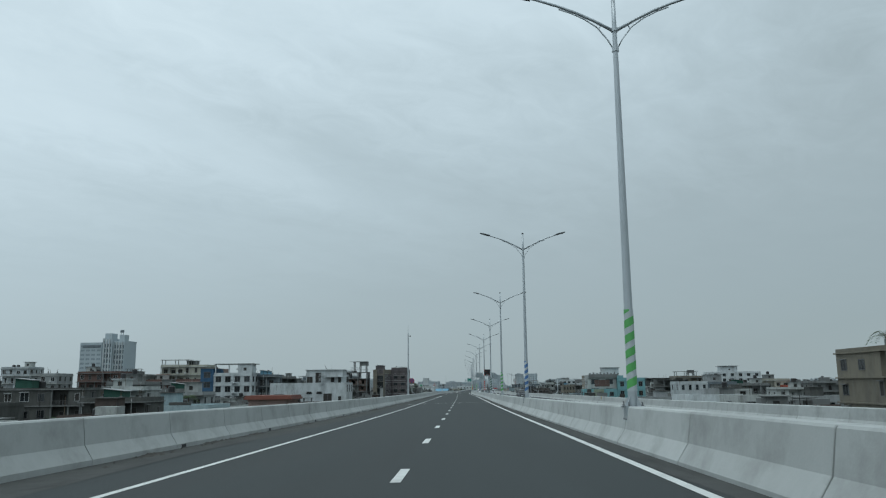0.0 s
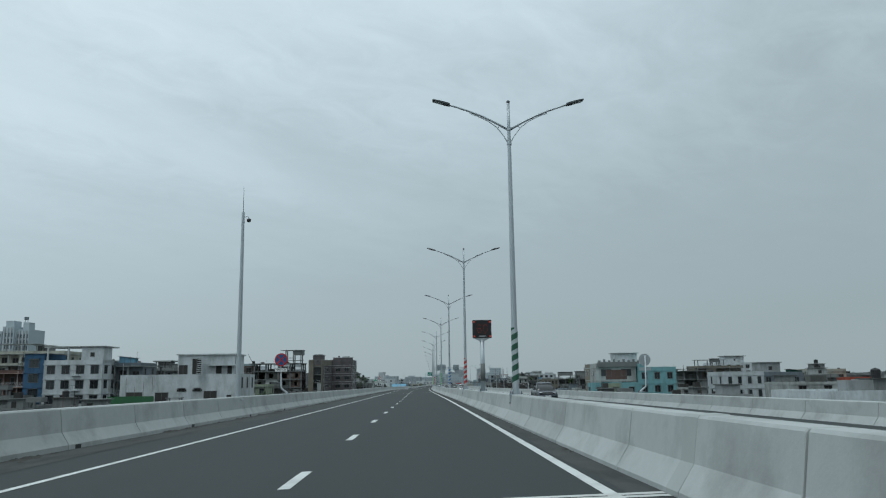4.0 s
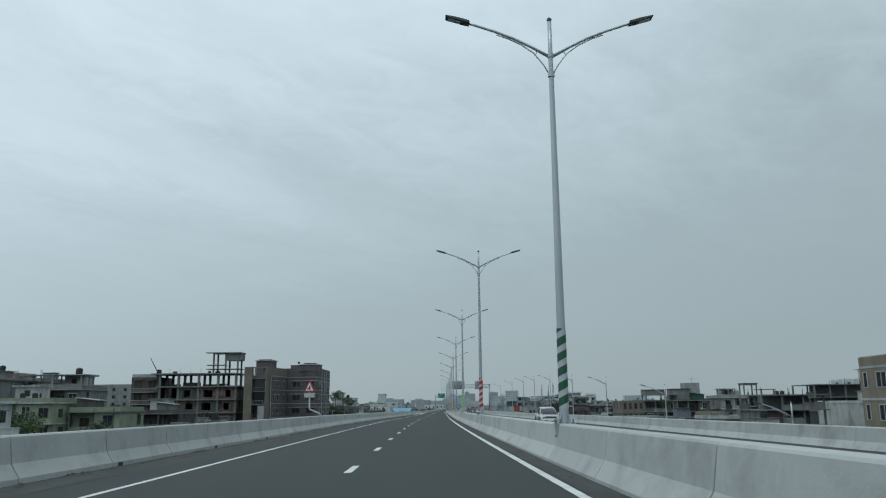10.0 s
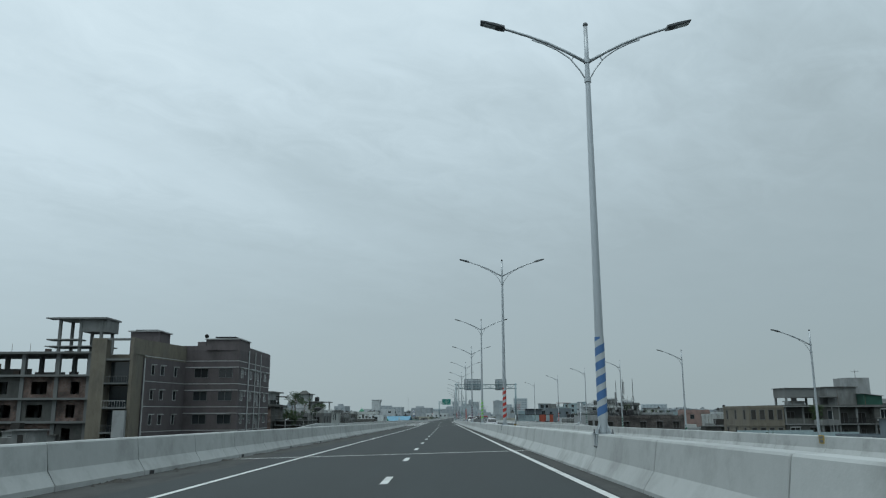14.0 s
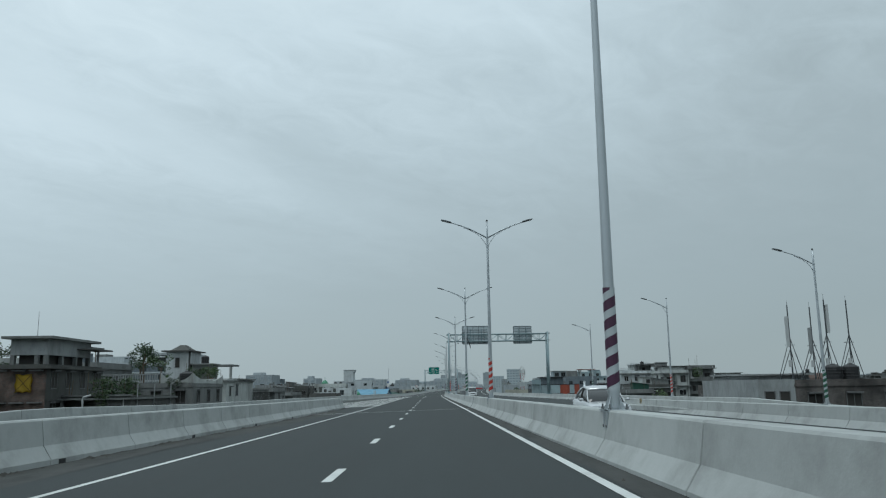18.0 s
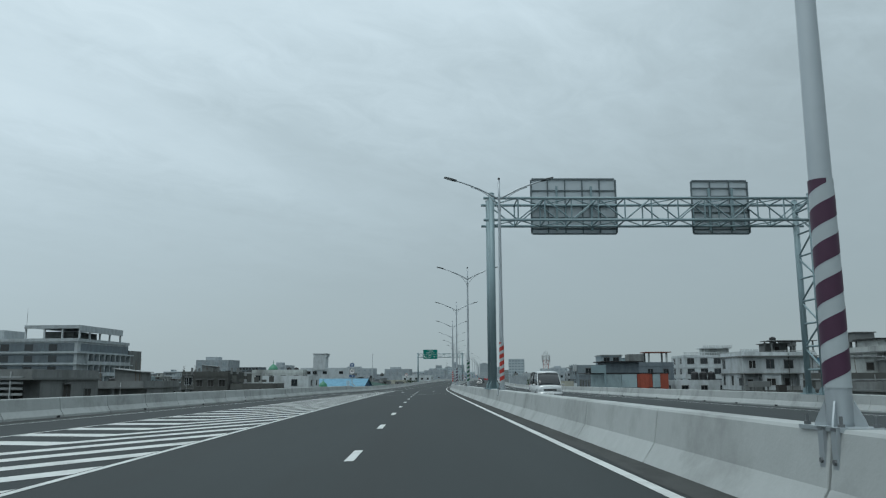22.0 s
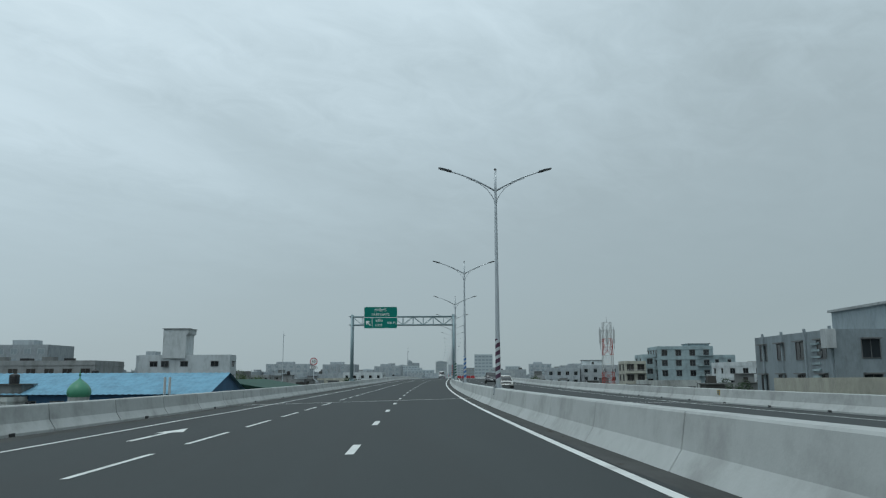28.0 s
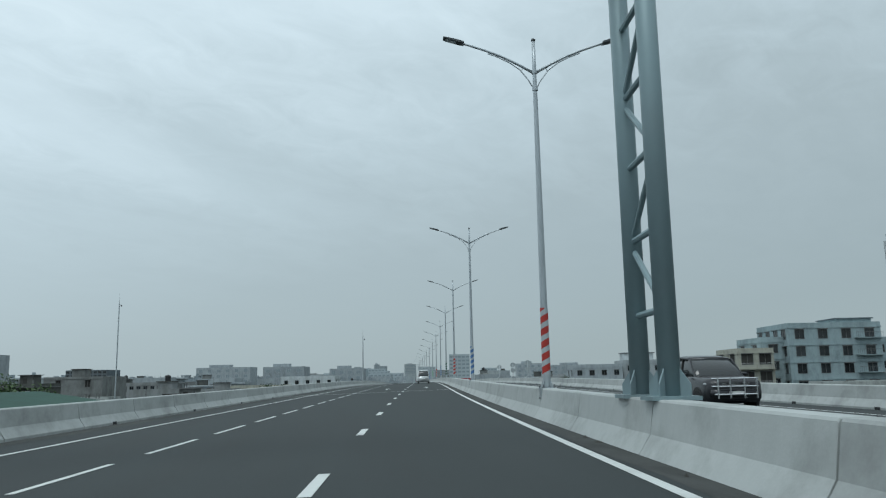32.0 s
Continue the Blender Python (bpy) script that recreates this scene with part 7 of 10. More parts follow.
def brick_flats():
    """Mauve block of two wings; the near one has a tan front with a loggia and a tan screen wall on its roof."""
    s0, l0, k = 405.0, -41.3, 0.91
    org = frame_at(s0, l0, 0.1) @ Matrix.Scale(k, 4)
    inv = org.inverted()

    def loc(a, b):
        return tuple((inv @ at(a, b, 0)).xy)

    t = thing("brick_flats", "mauve brick flats with white bands and a tan front wing", "apartment block", org)
    zb = (GROUND - road_z(s0)) / k - 0.2
    a0, a1, a2, a3 = loc(404.7, -46.8), loc(405.0, -41.3), loc(408.6, -41.15), loc(408.6, -46.8)
    c1, c2, c3, c4 = loc(420.2, -39.2), loc(419.8, -31.0), loc(439.6, -30.75), loc(439.6, -47)
    c0 = loc(420.4, -47)
    white = M_FRAME_W
    fx = a0[0]
    part("front_wing", boxes((fx, fx + 2.15, -0.3, 3.95, zb, 10.75), (-0.45, a1[0], -0.02, 3.95, zb, 10.75), (fx + 2.15, -0.45, 1.6, 3.95, zb, 10.75)), W["tan"], t, "tan plastered wing")
    for k in range(6):
        part("loggia_floor", boxes((fx + 2.15, -0.45, -0.1, 1.6, 9.75 - 3.5 * k, 10.05 - 3.5 * k)), M_CONC_OLD, t)
    part("pier", boxes((fx, fx + 2.15, -0.3, 1.2, 10.75, 13.0)), W["tan"], t, "tan pier")
    bm = bmesh.new()
    slab_pts = [(a1[0] - 0.45, 0.0), a1, a2, (a2[0] - 0.3, a2[1])]
    prism(bm, slab_pts, 10.75, 13.1)
    part("screen_wall", bm, W["tan"], t, "tan screen wall on the roof")
    bm = bmesh.new()
    prism(bm, [(a2[0] - 0.3, a2[1]), (a2[0] + 0.02, a2[1]), (c1[0] + 0.02, c1[1]), (c1[0] - 0.3, c1[1])], 10.45, 13.1)
    part("screen_wall", bm, W["tan"], t, "tan screen wall on the roof")
    bm = bmesh.new()
    prism(bm, [a3, a2, c1, c0], zb, 10.44)
    part("wall", bm, W["brickgrey"], t)
    bm = bmesh.new()
    prism(bm, [c0, c1, c2, c3, c4], zb, 12.5)
    part("wall", bm, W["brickgrey"], t)
    bm = bmesh.new()
    ring(bm, [c0, c1, c2, c3, c4], 0.2, 12.5, 13.25)
    part("parapet", bm, W["brickgrey"], t)

    def edge(a, b, places, rows, lintel):
        d = Vector((b[0] - a[0], b[1] - a[1]))
        ang = math.atan2(d.y, d.x)
        for r in range(rows):
            z = 7.9 - 3.75 * r
            for f, ww, hh, hood in places:
                m = Matrix.Translation((a[0] + d.x * f, a[1] + d.y * f, z + 1.5 - hh)) @ Matrix.Rotation(ang, 4, "Z")
                window(t, m, ww, hh, hood == 0, M_FRAME_D if ww > 1.9 else white)
                if hood:
                    part("window_hood", boxes((-hood / 2, hood / 2, -0.5, 0.02, 1.62, 1.78)), white, t, "white hood over two windows", m=Matrix.Translation((a[0] + d.x * f, a[1] + d.y * f, z)) @ Matrix.Rotation(ang, 4, "Z"))
            for zz in (z + 2.75, z + 1.72) if lintel else (z + 2.75,):
                m = Matrix.Translation((a[0], a[1], zz)) @ Matrix.Rotation(ang, 4, "Z")
                part("white_band", boxes((0, d.length, -0.05, 0.02, 0, 0.1)), white, t, m=m)

    edge(a2, c1, ((0.2, 0.8, 1.4, 0), (0.42, 1.0, 1.4, 0), (0.74, 0.8, 1.4, 0)), 4, False)
    edge(c1, c2, ((0.3, 2.2, 1.4, 0), (0.76, 2.2, 1.4, 0)), 4, True)
    edge(c2, c3, ((0.1, 1.4, 1.4, 2.6), (0.19, 0.6, 0.7, 0), (0.36, 1.4, 1.4, 2.6), (0.52, 1.0, 1.4, 2.2), (0.6, 0.8, 2.2, 0), (0.7, 0.6, 0.7, 0), (0.85, 1.6, 1.4, 2.6)), 4, False)
    part("roof_edge", boxes((c2[0] - 0.2, c2[0] + 0.12, c2[1] + 6.9, c3[1] + 0.1, 13.25, 13.37)), white, t, "white coping")
    # the top storey oversails the far end, with washing hung below it
    part("end_bay", boxes((c3[0] - 5, c3[0] - 0.05, c3[1], c3[1] + 0.75, 8.6, 13.2)), W["brickgrey"], t)
    bm = bmesh.new()
    for i in range(5):
        x = c3[0] - 0.3 - 0.42 * i
        slab(bm, [(x - 0.17, 6.9 - 0.25 * (i % 3)), (x + 0.16, 7.0 - 0.3 * (i % 2)), (x + 0.19, 8.2), (x - 0.15, 8.25)], c3[1] + 0.4, c3[1] + 0.43)
    tube(bm, (c3[0] - 2.4, c3[1] + 0.41, 8.25), (c3[0] + 0.2, c3[1] + 0.41, 8.2), 0.025, 0.025, 5)
    part("washing", bm, W["offwhite"], t, "washing hung on a line")
    for f in (0.265, 0.475, 0.66):
        bm = bmesh.new()
        x, y = c2[0] + (c3[0] - c2[0]) * f + 0.14, c2[1] + (c3[1] - c2[1]) * f
        tube(bm, (x, y, zb), (x, y, 12.75), 0.12 if f < 0.3 else 0.09, 0.12 if f < 0.3 else 0.09, 6)
        part("drain_pipe", bm, white, t, "white drain pipe")
    for y, x, top, r, m in ((a2[1], a2[0] + 0.12, 10.4, 0.11, white), (a2[1] + 11, a2[0] + 0.35, 10.4, 0.1, M_BLACK)):
        bm = bmesh.new()
        tube(bm, (x, y, zb), (x, y, top), r, r, 6)
        part("drain_pipe", bm, m, t)
    # loggia bays between the pier and the corner
    x0, x1 = a0[0] + 2.2, a1[0] - 0.45
    part("roof_frame", boxes((x0 - 0.05, x1 + 0.05, -0.02, 0.5, 12.7, 13.0), (x0 + 0.5, x0 + 0.75, 0.0, 0.3, 10.75, 12.7)), M_CONC_OLD, t)
    for k in range(5):
        z = 6.5 - 3.5 * k
        part("balcony_glazing", boxes((x0 + 0.1, x1 - 0.1, 1.5, 1.6, z + 0.05, z + 3.1), (x0 + 1.5, x0 + 1.58, 1.46, 1.5, z, z + 3.1)), M_GLASS, t, "dark balcony glazing")
        if k < 3:
            balcony(t, x0, x1, 0, z, 0.7, white if k == 1 else M_FRAME_D, M_CONC_OLD)
    part("blank_panel", boxes((x1 - 1.6, x1 + 0.1, -0.8, -0.03, zb, 2.6)), W["lightgrey"], t, "pale blank panel")
    roof_room(t, -6.4, -1.6, 14.5, 19.5, 10.44, 5.0, W["brickgrey"], 0.35, 1, white)
    roof_room(t, c2[0] - 5.6, c2[0] + 0.01, c2[1] - 0.01, c2[1] + 6.7, 12.5, 1.75, W["brickgrey"], 0.22, 0, white)
    part("stair_room", boxes((c2[0] - 9.6, c2[0] - 6.4, c2[1] + 8, c2[1] + 12, 12.5, 14.6)), W["brickgrey"], t)
    part("solar_panel", boxes((-5.9, -2.2, 15.2, 18.8, 15.7, 15.85)), M_BLACK, t, "dark solar panel")
    part("solar_panel", boxes((c2[0] - 4.4, c2[0] - 1.0, c2[1] + 0.8, c2[1] + 4.2, 14.62, 14.8)), M_BLACK, t, "dark solar panel")
    bm = bmesh.new()
    bmesh.ops.create_uvsphere(bm, u_segments=10, v_segments=6, radius=0.38, matrix=Matrix.Translation((c2[0] - 5.9, c2[1] + 0.9, 14.9)) @ Matrix.Rotation(0.6, 4, "X") @ Matrix.Diagonal((1, 0.35, 1, 1)))
    tube(bm, (c2[0] - 5.9, c2[1] + 0.9, 13.2), (c2[0] - 5.9, c2[1] + 0.9, 14.7), 0.05, 0.05, 6)
    part("satellite_dish", bm, M_BLACK, t, "dark satellite dish")


brick_flats()
t, w, d, top = building("old pink apartment house with roof plants", 508, -178, -158, 16, 16.2, "pink", rows=5, cols=4, side_cols=2, name="flats", cat="apartment block")
for i in range(5):
    if i % 2 == 0:
        water_tank(t, -6 + 3 * i, 3, 15.5, 0.7, 1.6)
t, w, d, top = building("wide grey apartment house with a roof pavilion", 553, -171, -132, 18, 13.0, "lightgrey", rows=5, cols=8, side_cols=2, glass=M_GLASS, name="flats", cat="apartment block")
for x in (-9, -4.5, 0.3):
    part("column", boxes((x - 0.3, x + 0.3, 2, 2.6, 12.3, 16.6)), W["lightgrey"], t)
part("roof_slab", boxes((-10.5, 1.6, 0.5, 9, 16.6, 17.4)), W["lightgrey"], t)
part("stair_room", boxes((-8.5, 0, 3.5, 8, 12.3, 16.6)), W["grey"], t)
t, w, d, top = building("small white flat-roofed house with an overhanging slab", 299, -55.6, -50.2, 8, 2.2, "white", rows=2, cols=2, side_cols=2, parapet=0.0, bands=False)
part("roof_slab", boxes((-w / 2 - 0.7, w / 2 + 0.7, -0.7, d + 0.5, 2.2, 2.5)), W["white"], t)
t = thing("garden_wall", "long white boundary wall", "wall", frame_at(297, -52, 0))
part("wall", boxes((-9, 8, 0, 0.25, GROUND - road_z(297), -0.5)), W["white"], t)
part("coping", boxes((-9.1, 8.1, -0.08, 0.33, -0.5, -0.38)), W["offwhite"], t)
old_house("pale green house behind trees", 331, -65.5, -57, 10, 3.4, "green", 44, 0.5, 2, "offwhite", ("stair", "black"))
old_house("pale green house with a roof hut", 335, -56.5, -48.5, 10, 2.0, "green", 45, 0.4, 2, None, ("shed", "poles"))
old_house("grey house with a sheet lean-to and a roof pavilion", 352, -80.5, -62.5, 11, 6.0, "grey", 46, 0.5, 3, "lightgrey", ("canopy", "stair", "black"))
old_house("dark stained house with low roofs", 366, -61, -50, 12, 1.6, "dark", 47, 0.5, 2, "grey", ("shed", "stair", "poles"))
old_house("grey unfinished house with bare walls", 380, -100, -84, 14, 8.6, "grey", 48, 0.6, 3, None, ("stubs", "stair", "tank"))

# --- left of the road, second stretch
t, w, d, top = building("stained old house with a brick front and a roof hut", 472.5, -42.4, -37.2, 13, 4.4, "dark", rows=2, cols=3, side_cols=4, glass=M_OPENING, win=(1.2, 1.5), parapet=0.2)
part("brick_wall", boxes((-w / 2, w / 2 + 0.02, -0.12, 0.0, -1.2, 4.2)), W["warmbrick"], t, "bare red brick wall")
part("hut_wall", boxes((-1.6, w / 2 - 0.5, 1.0, 11, 5.35, 6.95)), W["lightgrey"], t, "pale upper wall of the roof hut")
# solid dark block paints the shade inside the open hut
part("hut_core", boxes((-1.0, w / 2 - 1.1, 1.6, 10.4, 4.2, 5.4)), M_OPENING, t, "dark core painted as the hut's inner shade")
for x, y in ((-1.4, 1.2), (1.0, 1.2), (w / 2 - 0.7, 1.2), (w / 2 - 0.7, 4.4), (w / 2 - 0.7, 7.6), (w / 2 - 0.7, 10.8)):
    part("hut_post", boxes((x - 0.2, x + 0.2, y - 0.2, y + 0.2, 4.2, 5.36)), W["grey"], t)
part("hut_roof", boxes((-2.2, w / 2 + 0.3, 0.2, 11.8, 6.95, 7.2)), W["grey"], t, "dark flat roof slab")
part("lean_to_roof", boxes((w / 2 - 0.5, w / 2 + 1.4, 7.5, 12.5, 6.1, 6.25)), W["dark"], t)
part("floor_edge", boxes((-w / 2 - 0.3, w / 2 + 0.7, -0.6, 13.3, 3.95, 4.2)), W["dark"], t)
bm = bmesh.new()
tube(bm, (-1.5, 6, 7.2), (-1.5, 6, 10.2), 0.03, 0.02, 5)
part("aerial", bm, M_DARKMETAL, t)
t, w, d, top = old_house("mouldy house with a white parapet and a roof garden", 480, -54, -43.2, 12, 5.0, "dark", 71, 0.5, 2, "grey", ("poles",), parapet=0.2)
part("white_parapet", boxes((-w / 2 - 0.1, w / 2 + 0.1, -0.15, 0.1, 4.3, 5.4)), W["offwhite"], t, "weathered white parapet")
for x in (-3.5, 0, 3.2):
    bm = bmesh.new()
    tube(bm, (x, -0.6, -3), (x, -0.6, 3.4), 0.06, 0.06, 6)
    part("drain_pipe", bm, W["lightgrey"], t, "pale drain pipe")
po = thing("banner", "slack yellow banner with a dark cross on the brick wall", "banner", frame_at(472.3, -39.2, 0.45))
bm = bmesh.new()
grid = [[bm.verts.new((-0.8 + 0.2 * i + 0.05 * math.sin(j * 1.3), -0.15 - 0.05 * math.sin(i * 0.9 + j * 0.6), 1.25 + 0.2 * j - (0.13 * math.sin(math.pi * i / 8) * (j / 8) + 0.05 * math.cos(i * 1.7)))) for i in range(9)] for j in range(10)]
for j in range(9):
    for i in range(8):
        bm.faces.new((grid[j][i], grid[j][i + 1], grid[j + 1][i + 1], grid[j + 1][i]))
bmesh.ops.solidify(bm, geom=bm.faces[:], thickness=0.01)
part("sheet", bm, M_YELLOW, po, smooth=True)
for a in (47, -47):
    part("cross_line", boxes((-1.05, 1.05, -0.225, -0.215, -0.025, 0.025)), M_BLACK, po, m=Matrix.Translation((0, 0, 2.1)) @ Matrix.Rotation(radians(a), 4, "Y"))
t, w, d, top = old_house("low stained house with a flat roof and pipes", 475, -36.8, -29.8, 14, 1.2, "dark", 72, 0.5, 1, "grey", ("poles",), parapet=0.2)
for y in (1.5, 6.5, 12):
    bm = bmesh.new()
    chain(bm, [(w / 2 + 0.12, y, -4), (w / 2 + 0.12, y, 2.4), (w / 2 + 0.5, y, 2.6)], 0.07, 6)
    part("drain_pipe", bm, W["lightgrey"], t, "pale drain pipe")
part("wall_cap", boxes((-w / 2, w / 2 + 0.15, -0.15, 0.1, 1.2, 1.35)), W["grey"], t)
bm = bmesh.new()
chain(bm, [(-1.15, -0.35, -6), (-1.15, -0.35, 0.9), (-1.1, -0.35, 1.1), (-0.6, -0.3, 1.25), (-0.5, -0.1, 1.3)], 0.11, 8)
part("drain_pipe", bm, M_FRAME_W, t, "stout white drain pipe")
for x, ww in ((-2.9, 1.3), (0.6, 1.5), (2.4, 0.9)):
    # flat dark panels paint the darkness inside doorways
    part("doorway", boxes((x - ww / 2, x + ww / 2, -0.03, 0.02, -2.2, -0.2)), M_OPENING, t, "doorway panel painted as inner dark")
part("lintel", boxes((-w / 2, w / 2, -0.5, 0.0, -0.1, 0.02)), W["lightgrey"], t)
t, w, d, top = old_house("old grey house with a glazed roof room and canopy", 499, -56, -43.2, 12, 5.6, "grey", 73, 0.5, 2, None, ("poles",))
for x in (-5, -1, 3):
    for y in (1, 8):
        part("column", boxes((x - 0.12, x + 0.12, y - 0.12, y + 0.12, 4.9, 7.6)), M_CONC_OLD, t)
part("canopy", boxes((-5.6, 3.6, 0.5, 8.6, 7.6, 7.85)), M_CONC_OLD, t, "dark canopy slab")
part("glass_screen", boxes((-2.8, 5.2, 1.0, 1.1, 4.9, 6.8)), W["slate"], t)
t, w, d, top = building("white tower house with a dark hipped roof", 514.6, -39.5, -36.1, 6.4, 7.75, "white", rows=2, cols=1, side_cols=0, fh=3.4, win=(0.6, 1.4), shade=False, parapet=0.0, bands=False, glass=M_OPENING)
bm = bmesh.new()
x, y0, y1 = w / 2 + 0.6, -0.6, 7.0
lo = [bm.verts.new((*q, 7.65)) for q in ((-x, y0), (x, y0), (x, y1), (-x, y1))]
hi = [bm.verts.new((*q, 7.83)) for q in ((-x, y0), (x, y0), (x, y1), (-x, y1))]
mid = [bm.verts.new((*q, 7.9)) for q in ((-1.3, 0.6), (1.3, 0.6), (1.3, 5.4), (-1.3, 5.4))]
peak = [bm.verts.new((*q, 8.75)) for q in ((-0.35, 2.2), (0.35, 2.2), (0.35, 3.8), (-0.35, 3.8))]
bm.faces.new(lo[::-1])
for p, q in ((lo, hi), (hi, mid), (mid, peak)):
    for i in range(4):
        bm.faces.new((p[i], p[(i + 1) % 4], q[(i + 1) % 4], q[i]))
bm.faces.new(peak)
part("hipped_roof", bm, W["dark"], t, "dark hipped roof")
# dark upright tube that draws the house's dark wall corner
bm = bmesh.new()
tube(bm, (w / 2 + 0.05, 0.1, 0), (w / 2 + 0.05, 0.1, 8), 0.16, 0.16, 6)
part("drain_pipe", bm, W["dark"], t, "dark line down the wall corner")
part("roof_canopy", boxes((-0.6, 6.5, 7.2, 12.0, 5.6, 5.85)), M_CONC_OLD, t)
for x in (0.0, 3.0, 6.2):
    part("column", boxes((x - 0.18, x + 0.18, 7.4, 7.8, 3.4, 5.6)), W["offwhite"], t)
t, w, d, top = building("long weathered house with a railed roof terrace", 493, -41.0, -28.9, 14, 2.7, "grey", rows=2, cols=4, side_cols=3, glass=M_OPENING, win=(1.1, 1.4), parapet=0.3)
bm = bmesh.new()
for i in range(26):
    box(bm, -6.0 + 0.3 * i, -5.9 + 0.3 * i, 0.1, 0.2, 2.7, 3.7)
box(bm, -6.05, 1.7, 0.08, 0.22, 3.7, 3.82)
part("terrace_railing", bm, W["lightgrey"], t)
bm = bmesh.new()
slab(bm, [(2.0, 2.6), (6.0, 2.6)] + [(6.0 - 0.5 * i, 2.9 + abs(1 - i / 4) ** 2.2) for i in range(9)], 0.0, 0.15)
part("swept_parapet", bm, W["offwhite"], t, "swept white-edged parapet")
bm = bmesh.new()
slab(bm, [(0.0, 2.6), (14.0, 2.6)] + [(14.0 - i * 14 / 12, 2.9 + 0.9 * abs(1 - i / 6) ** 2.2) for i in range(13)], 0.0, 0.15)
for q in bm.verts:
    q.co = Vector((w / 2 + 0.03 - q.co.y, q.co.x, q.co.z))
part("swept_parapet", bm, W["offwhite"], t, "swept white-edged parapet")
water_tank(t, 4.0, 4.0, 2.4, 0.9, 1.8)
t, w, d, top = old_house("long low house with stained white walls", 510, -36.5, -29.1, 17, 3.4, "offwhite", 74, 0.4, 2, "grey", ("poles", "stair"), parapet=0.25)
part("roof_slab", boxes((-w / 2 - 0.3, w / 2 + 0.5, 6, 17.3, 3.3, 3.5)), W["grey"], t)
t, w, d, top = old_house("dark low house with a sheet roof and clutter", 533, -42, -30.5, 14, 1.9, "dark", 75, 0.5, 1, "grey", ("shed", "poles"), parapet=0.3)
for i, hgt in enumerate((0.7, 1.4, 0.5, 1.0)):
    part("roof_clutter", boxes((-5 + 2.6 * i, -3.4 + 2.6 * i, 1, 3, 1.4, 1.5 + hgt)), W["dark" if i % 2 else "grey"], t)
t, w, d, top = old_house("grey house with a slatted upper wall", 556, -42, -31.5, 13, 2.3, "grey", 76, 0.5, 1, None, ("shed", "black"))
for i in range(4):
    part("slat", boxes((-4.6, 4.6, -0.1, 0.0, 0.2 + 0.45 * i, 0.4 + 0.45 * i)), W["lightgrey"], t)
t, w, d, top = old_house("dark ruinous house with uneven roofs", 585, -44, -33, 13, 1.4, "grey", 77, 0.5, 1, None, ("shed", "poles"))
column_stubs(t, (-4, 0, 4), (1, 6), 1.0, 1.3, False)


def hotel():
    """Long modern block: framed balconies along the road side, grey strips on the front, a pavilion on the roof."""
    t = thing("modern_block", "long grey modern block with framed balconies and a roof pavilion", "apartment block", frame_at(738, -118.5, 0))
    zb = GROUND - road_z(738)
    part("wall", boxes((-46, 0, 0, 36, zb, 14.0)), W["paleblock"], t)
    part("far_wing", boxes((-40, 0.6, 36, 46, zb, 12.2)), W["grey"], t)
    part("roof_parapet", boxes((-46.3, 0.3, -0.3, 0.0, 14.0, 15.0), (0.0, 0.3, 0.0, 36.3, 14.0, 15.0)), W["paleblock"], t)
    part("pavilion_roof", boxes((-18.5, 0.0, 1.0, 31, 18.6, 19.0)), W["paleblock"], t)
    part("pavilion_fascia", boxes((-0.1, 0.1, 1.0, 31, 17.2, 19.3)), W["paleblock"], t, "pale deep fascia")
    part("pavilion_fascia", boxes((-18.5, -0.1, 0.8, 1.0, 18.2, 19.3)), W["paleblock"], t, "pale deep fascia")
    for x in (-18.2, -12.0, -6.0, -0.3):
        part("column", boxes((x - 0.25, x + 0.25, 1.1, 1.6, 14.0, 18.6)), W["white"], t)
    for y in (8, 15, 22, 30):
        part("column", boxes((-0.6, -0.1, y - 0.25, y + 0.25, 14.0, 18.6)), W["white"], t)
    part("stair_room", boxes((-16, -6, 8, 24, 14.0, 17.6)), W["grey"], t)
    part("roof_block", boxes((-44, -27, 4, 16, 14.0, 18.0)), W["paleblock"], t)
    part("roof_block", boxes((-41, -36, 6, 12, 18.0, 19.2)), W["grey"], t)
    for k in range(5):
        z = 10.6 - 3.6 * k
        if z < -6:
            break
        part("facing_strip", boxes((-46, -1.0, -0.06, 0.02, z + 0.3, z + 2.9)), W["slate"], t, "grey strip along a storey")
        part("floor_edge", boxes((-46.2, 0.4, -0.5, 0.0, z - 0.35, z)), W["paleblock"], t)
        part("floor_edge", boxes((0.0, 1.3, 0.0, 38, z - 0.35, z)), W["paleblock"], t)
        for x in (-40, -32, -24, -16, -8):
            part("louvre", boxes((x - 1.4, x + 1.4, -0.1, -0.06, z + 0.5, z + 2.6)), M_GLASS, t, "dark louvred vent")
        if k == 0:
            # flat grey strip paints the dark of a recessed top storey
            part("blind_strip", boxes((0.0, 0.08, 2, 36, z + 0.4, z + 2.8)), W["slate"], t, "grey strip along a storey")
            continue
        for i in range(9):
            y = 5 + 3.8 * i
            part("balcony_fin", boxes((0.0, 1.2, y - 0.2, y + 0.2, z, z + 3.25)), W["paleblock"], t)
            if i < 8:
                # flat panel whose grey paints the shade inside the balcony
                part("balcony_recess", boxes((0.0, 0.05, y + 0.3, y + 3.5, z + 0.1, z + 2.8)), W["slate"], t, "grey panel painted as balcony shade")
                part("balcony_front", boxes((1.1, 1.2, y + 0.2, y + 3.6, z, z + 0.85)), W["paleblock"], t)
    bm = bmesh.new()
    tube(bm, (-18.5, 2, 19), (-18.5, 2, 25), 0.06, 0.03, 5)
    part("lightning_rod", bm, M_DARKMETAL, t)
    FOOT.append((738, 46, -165, -118))


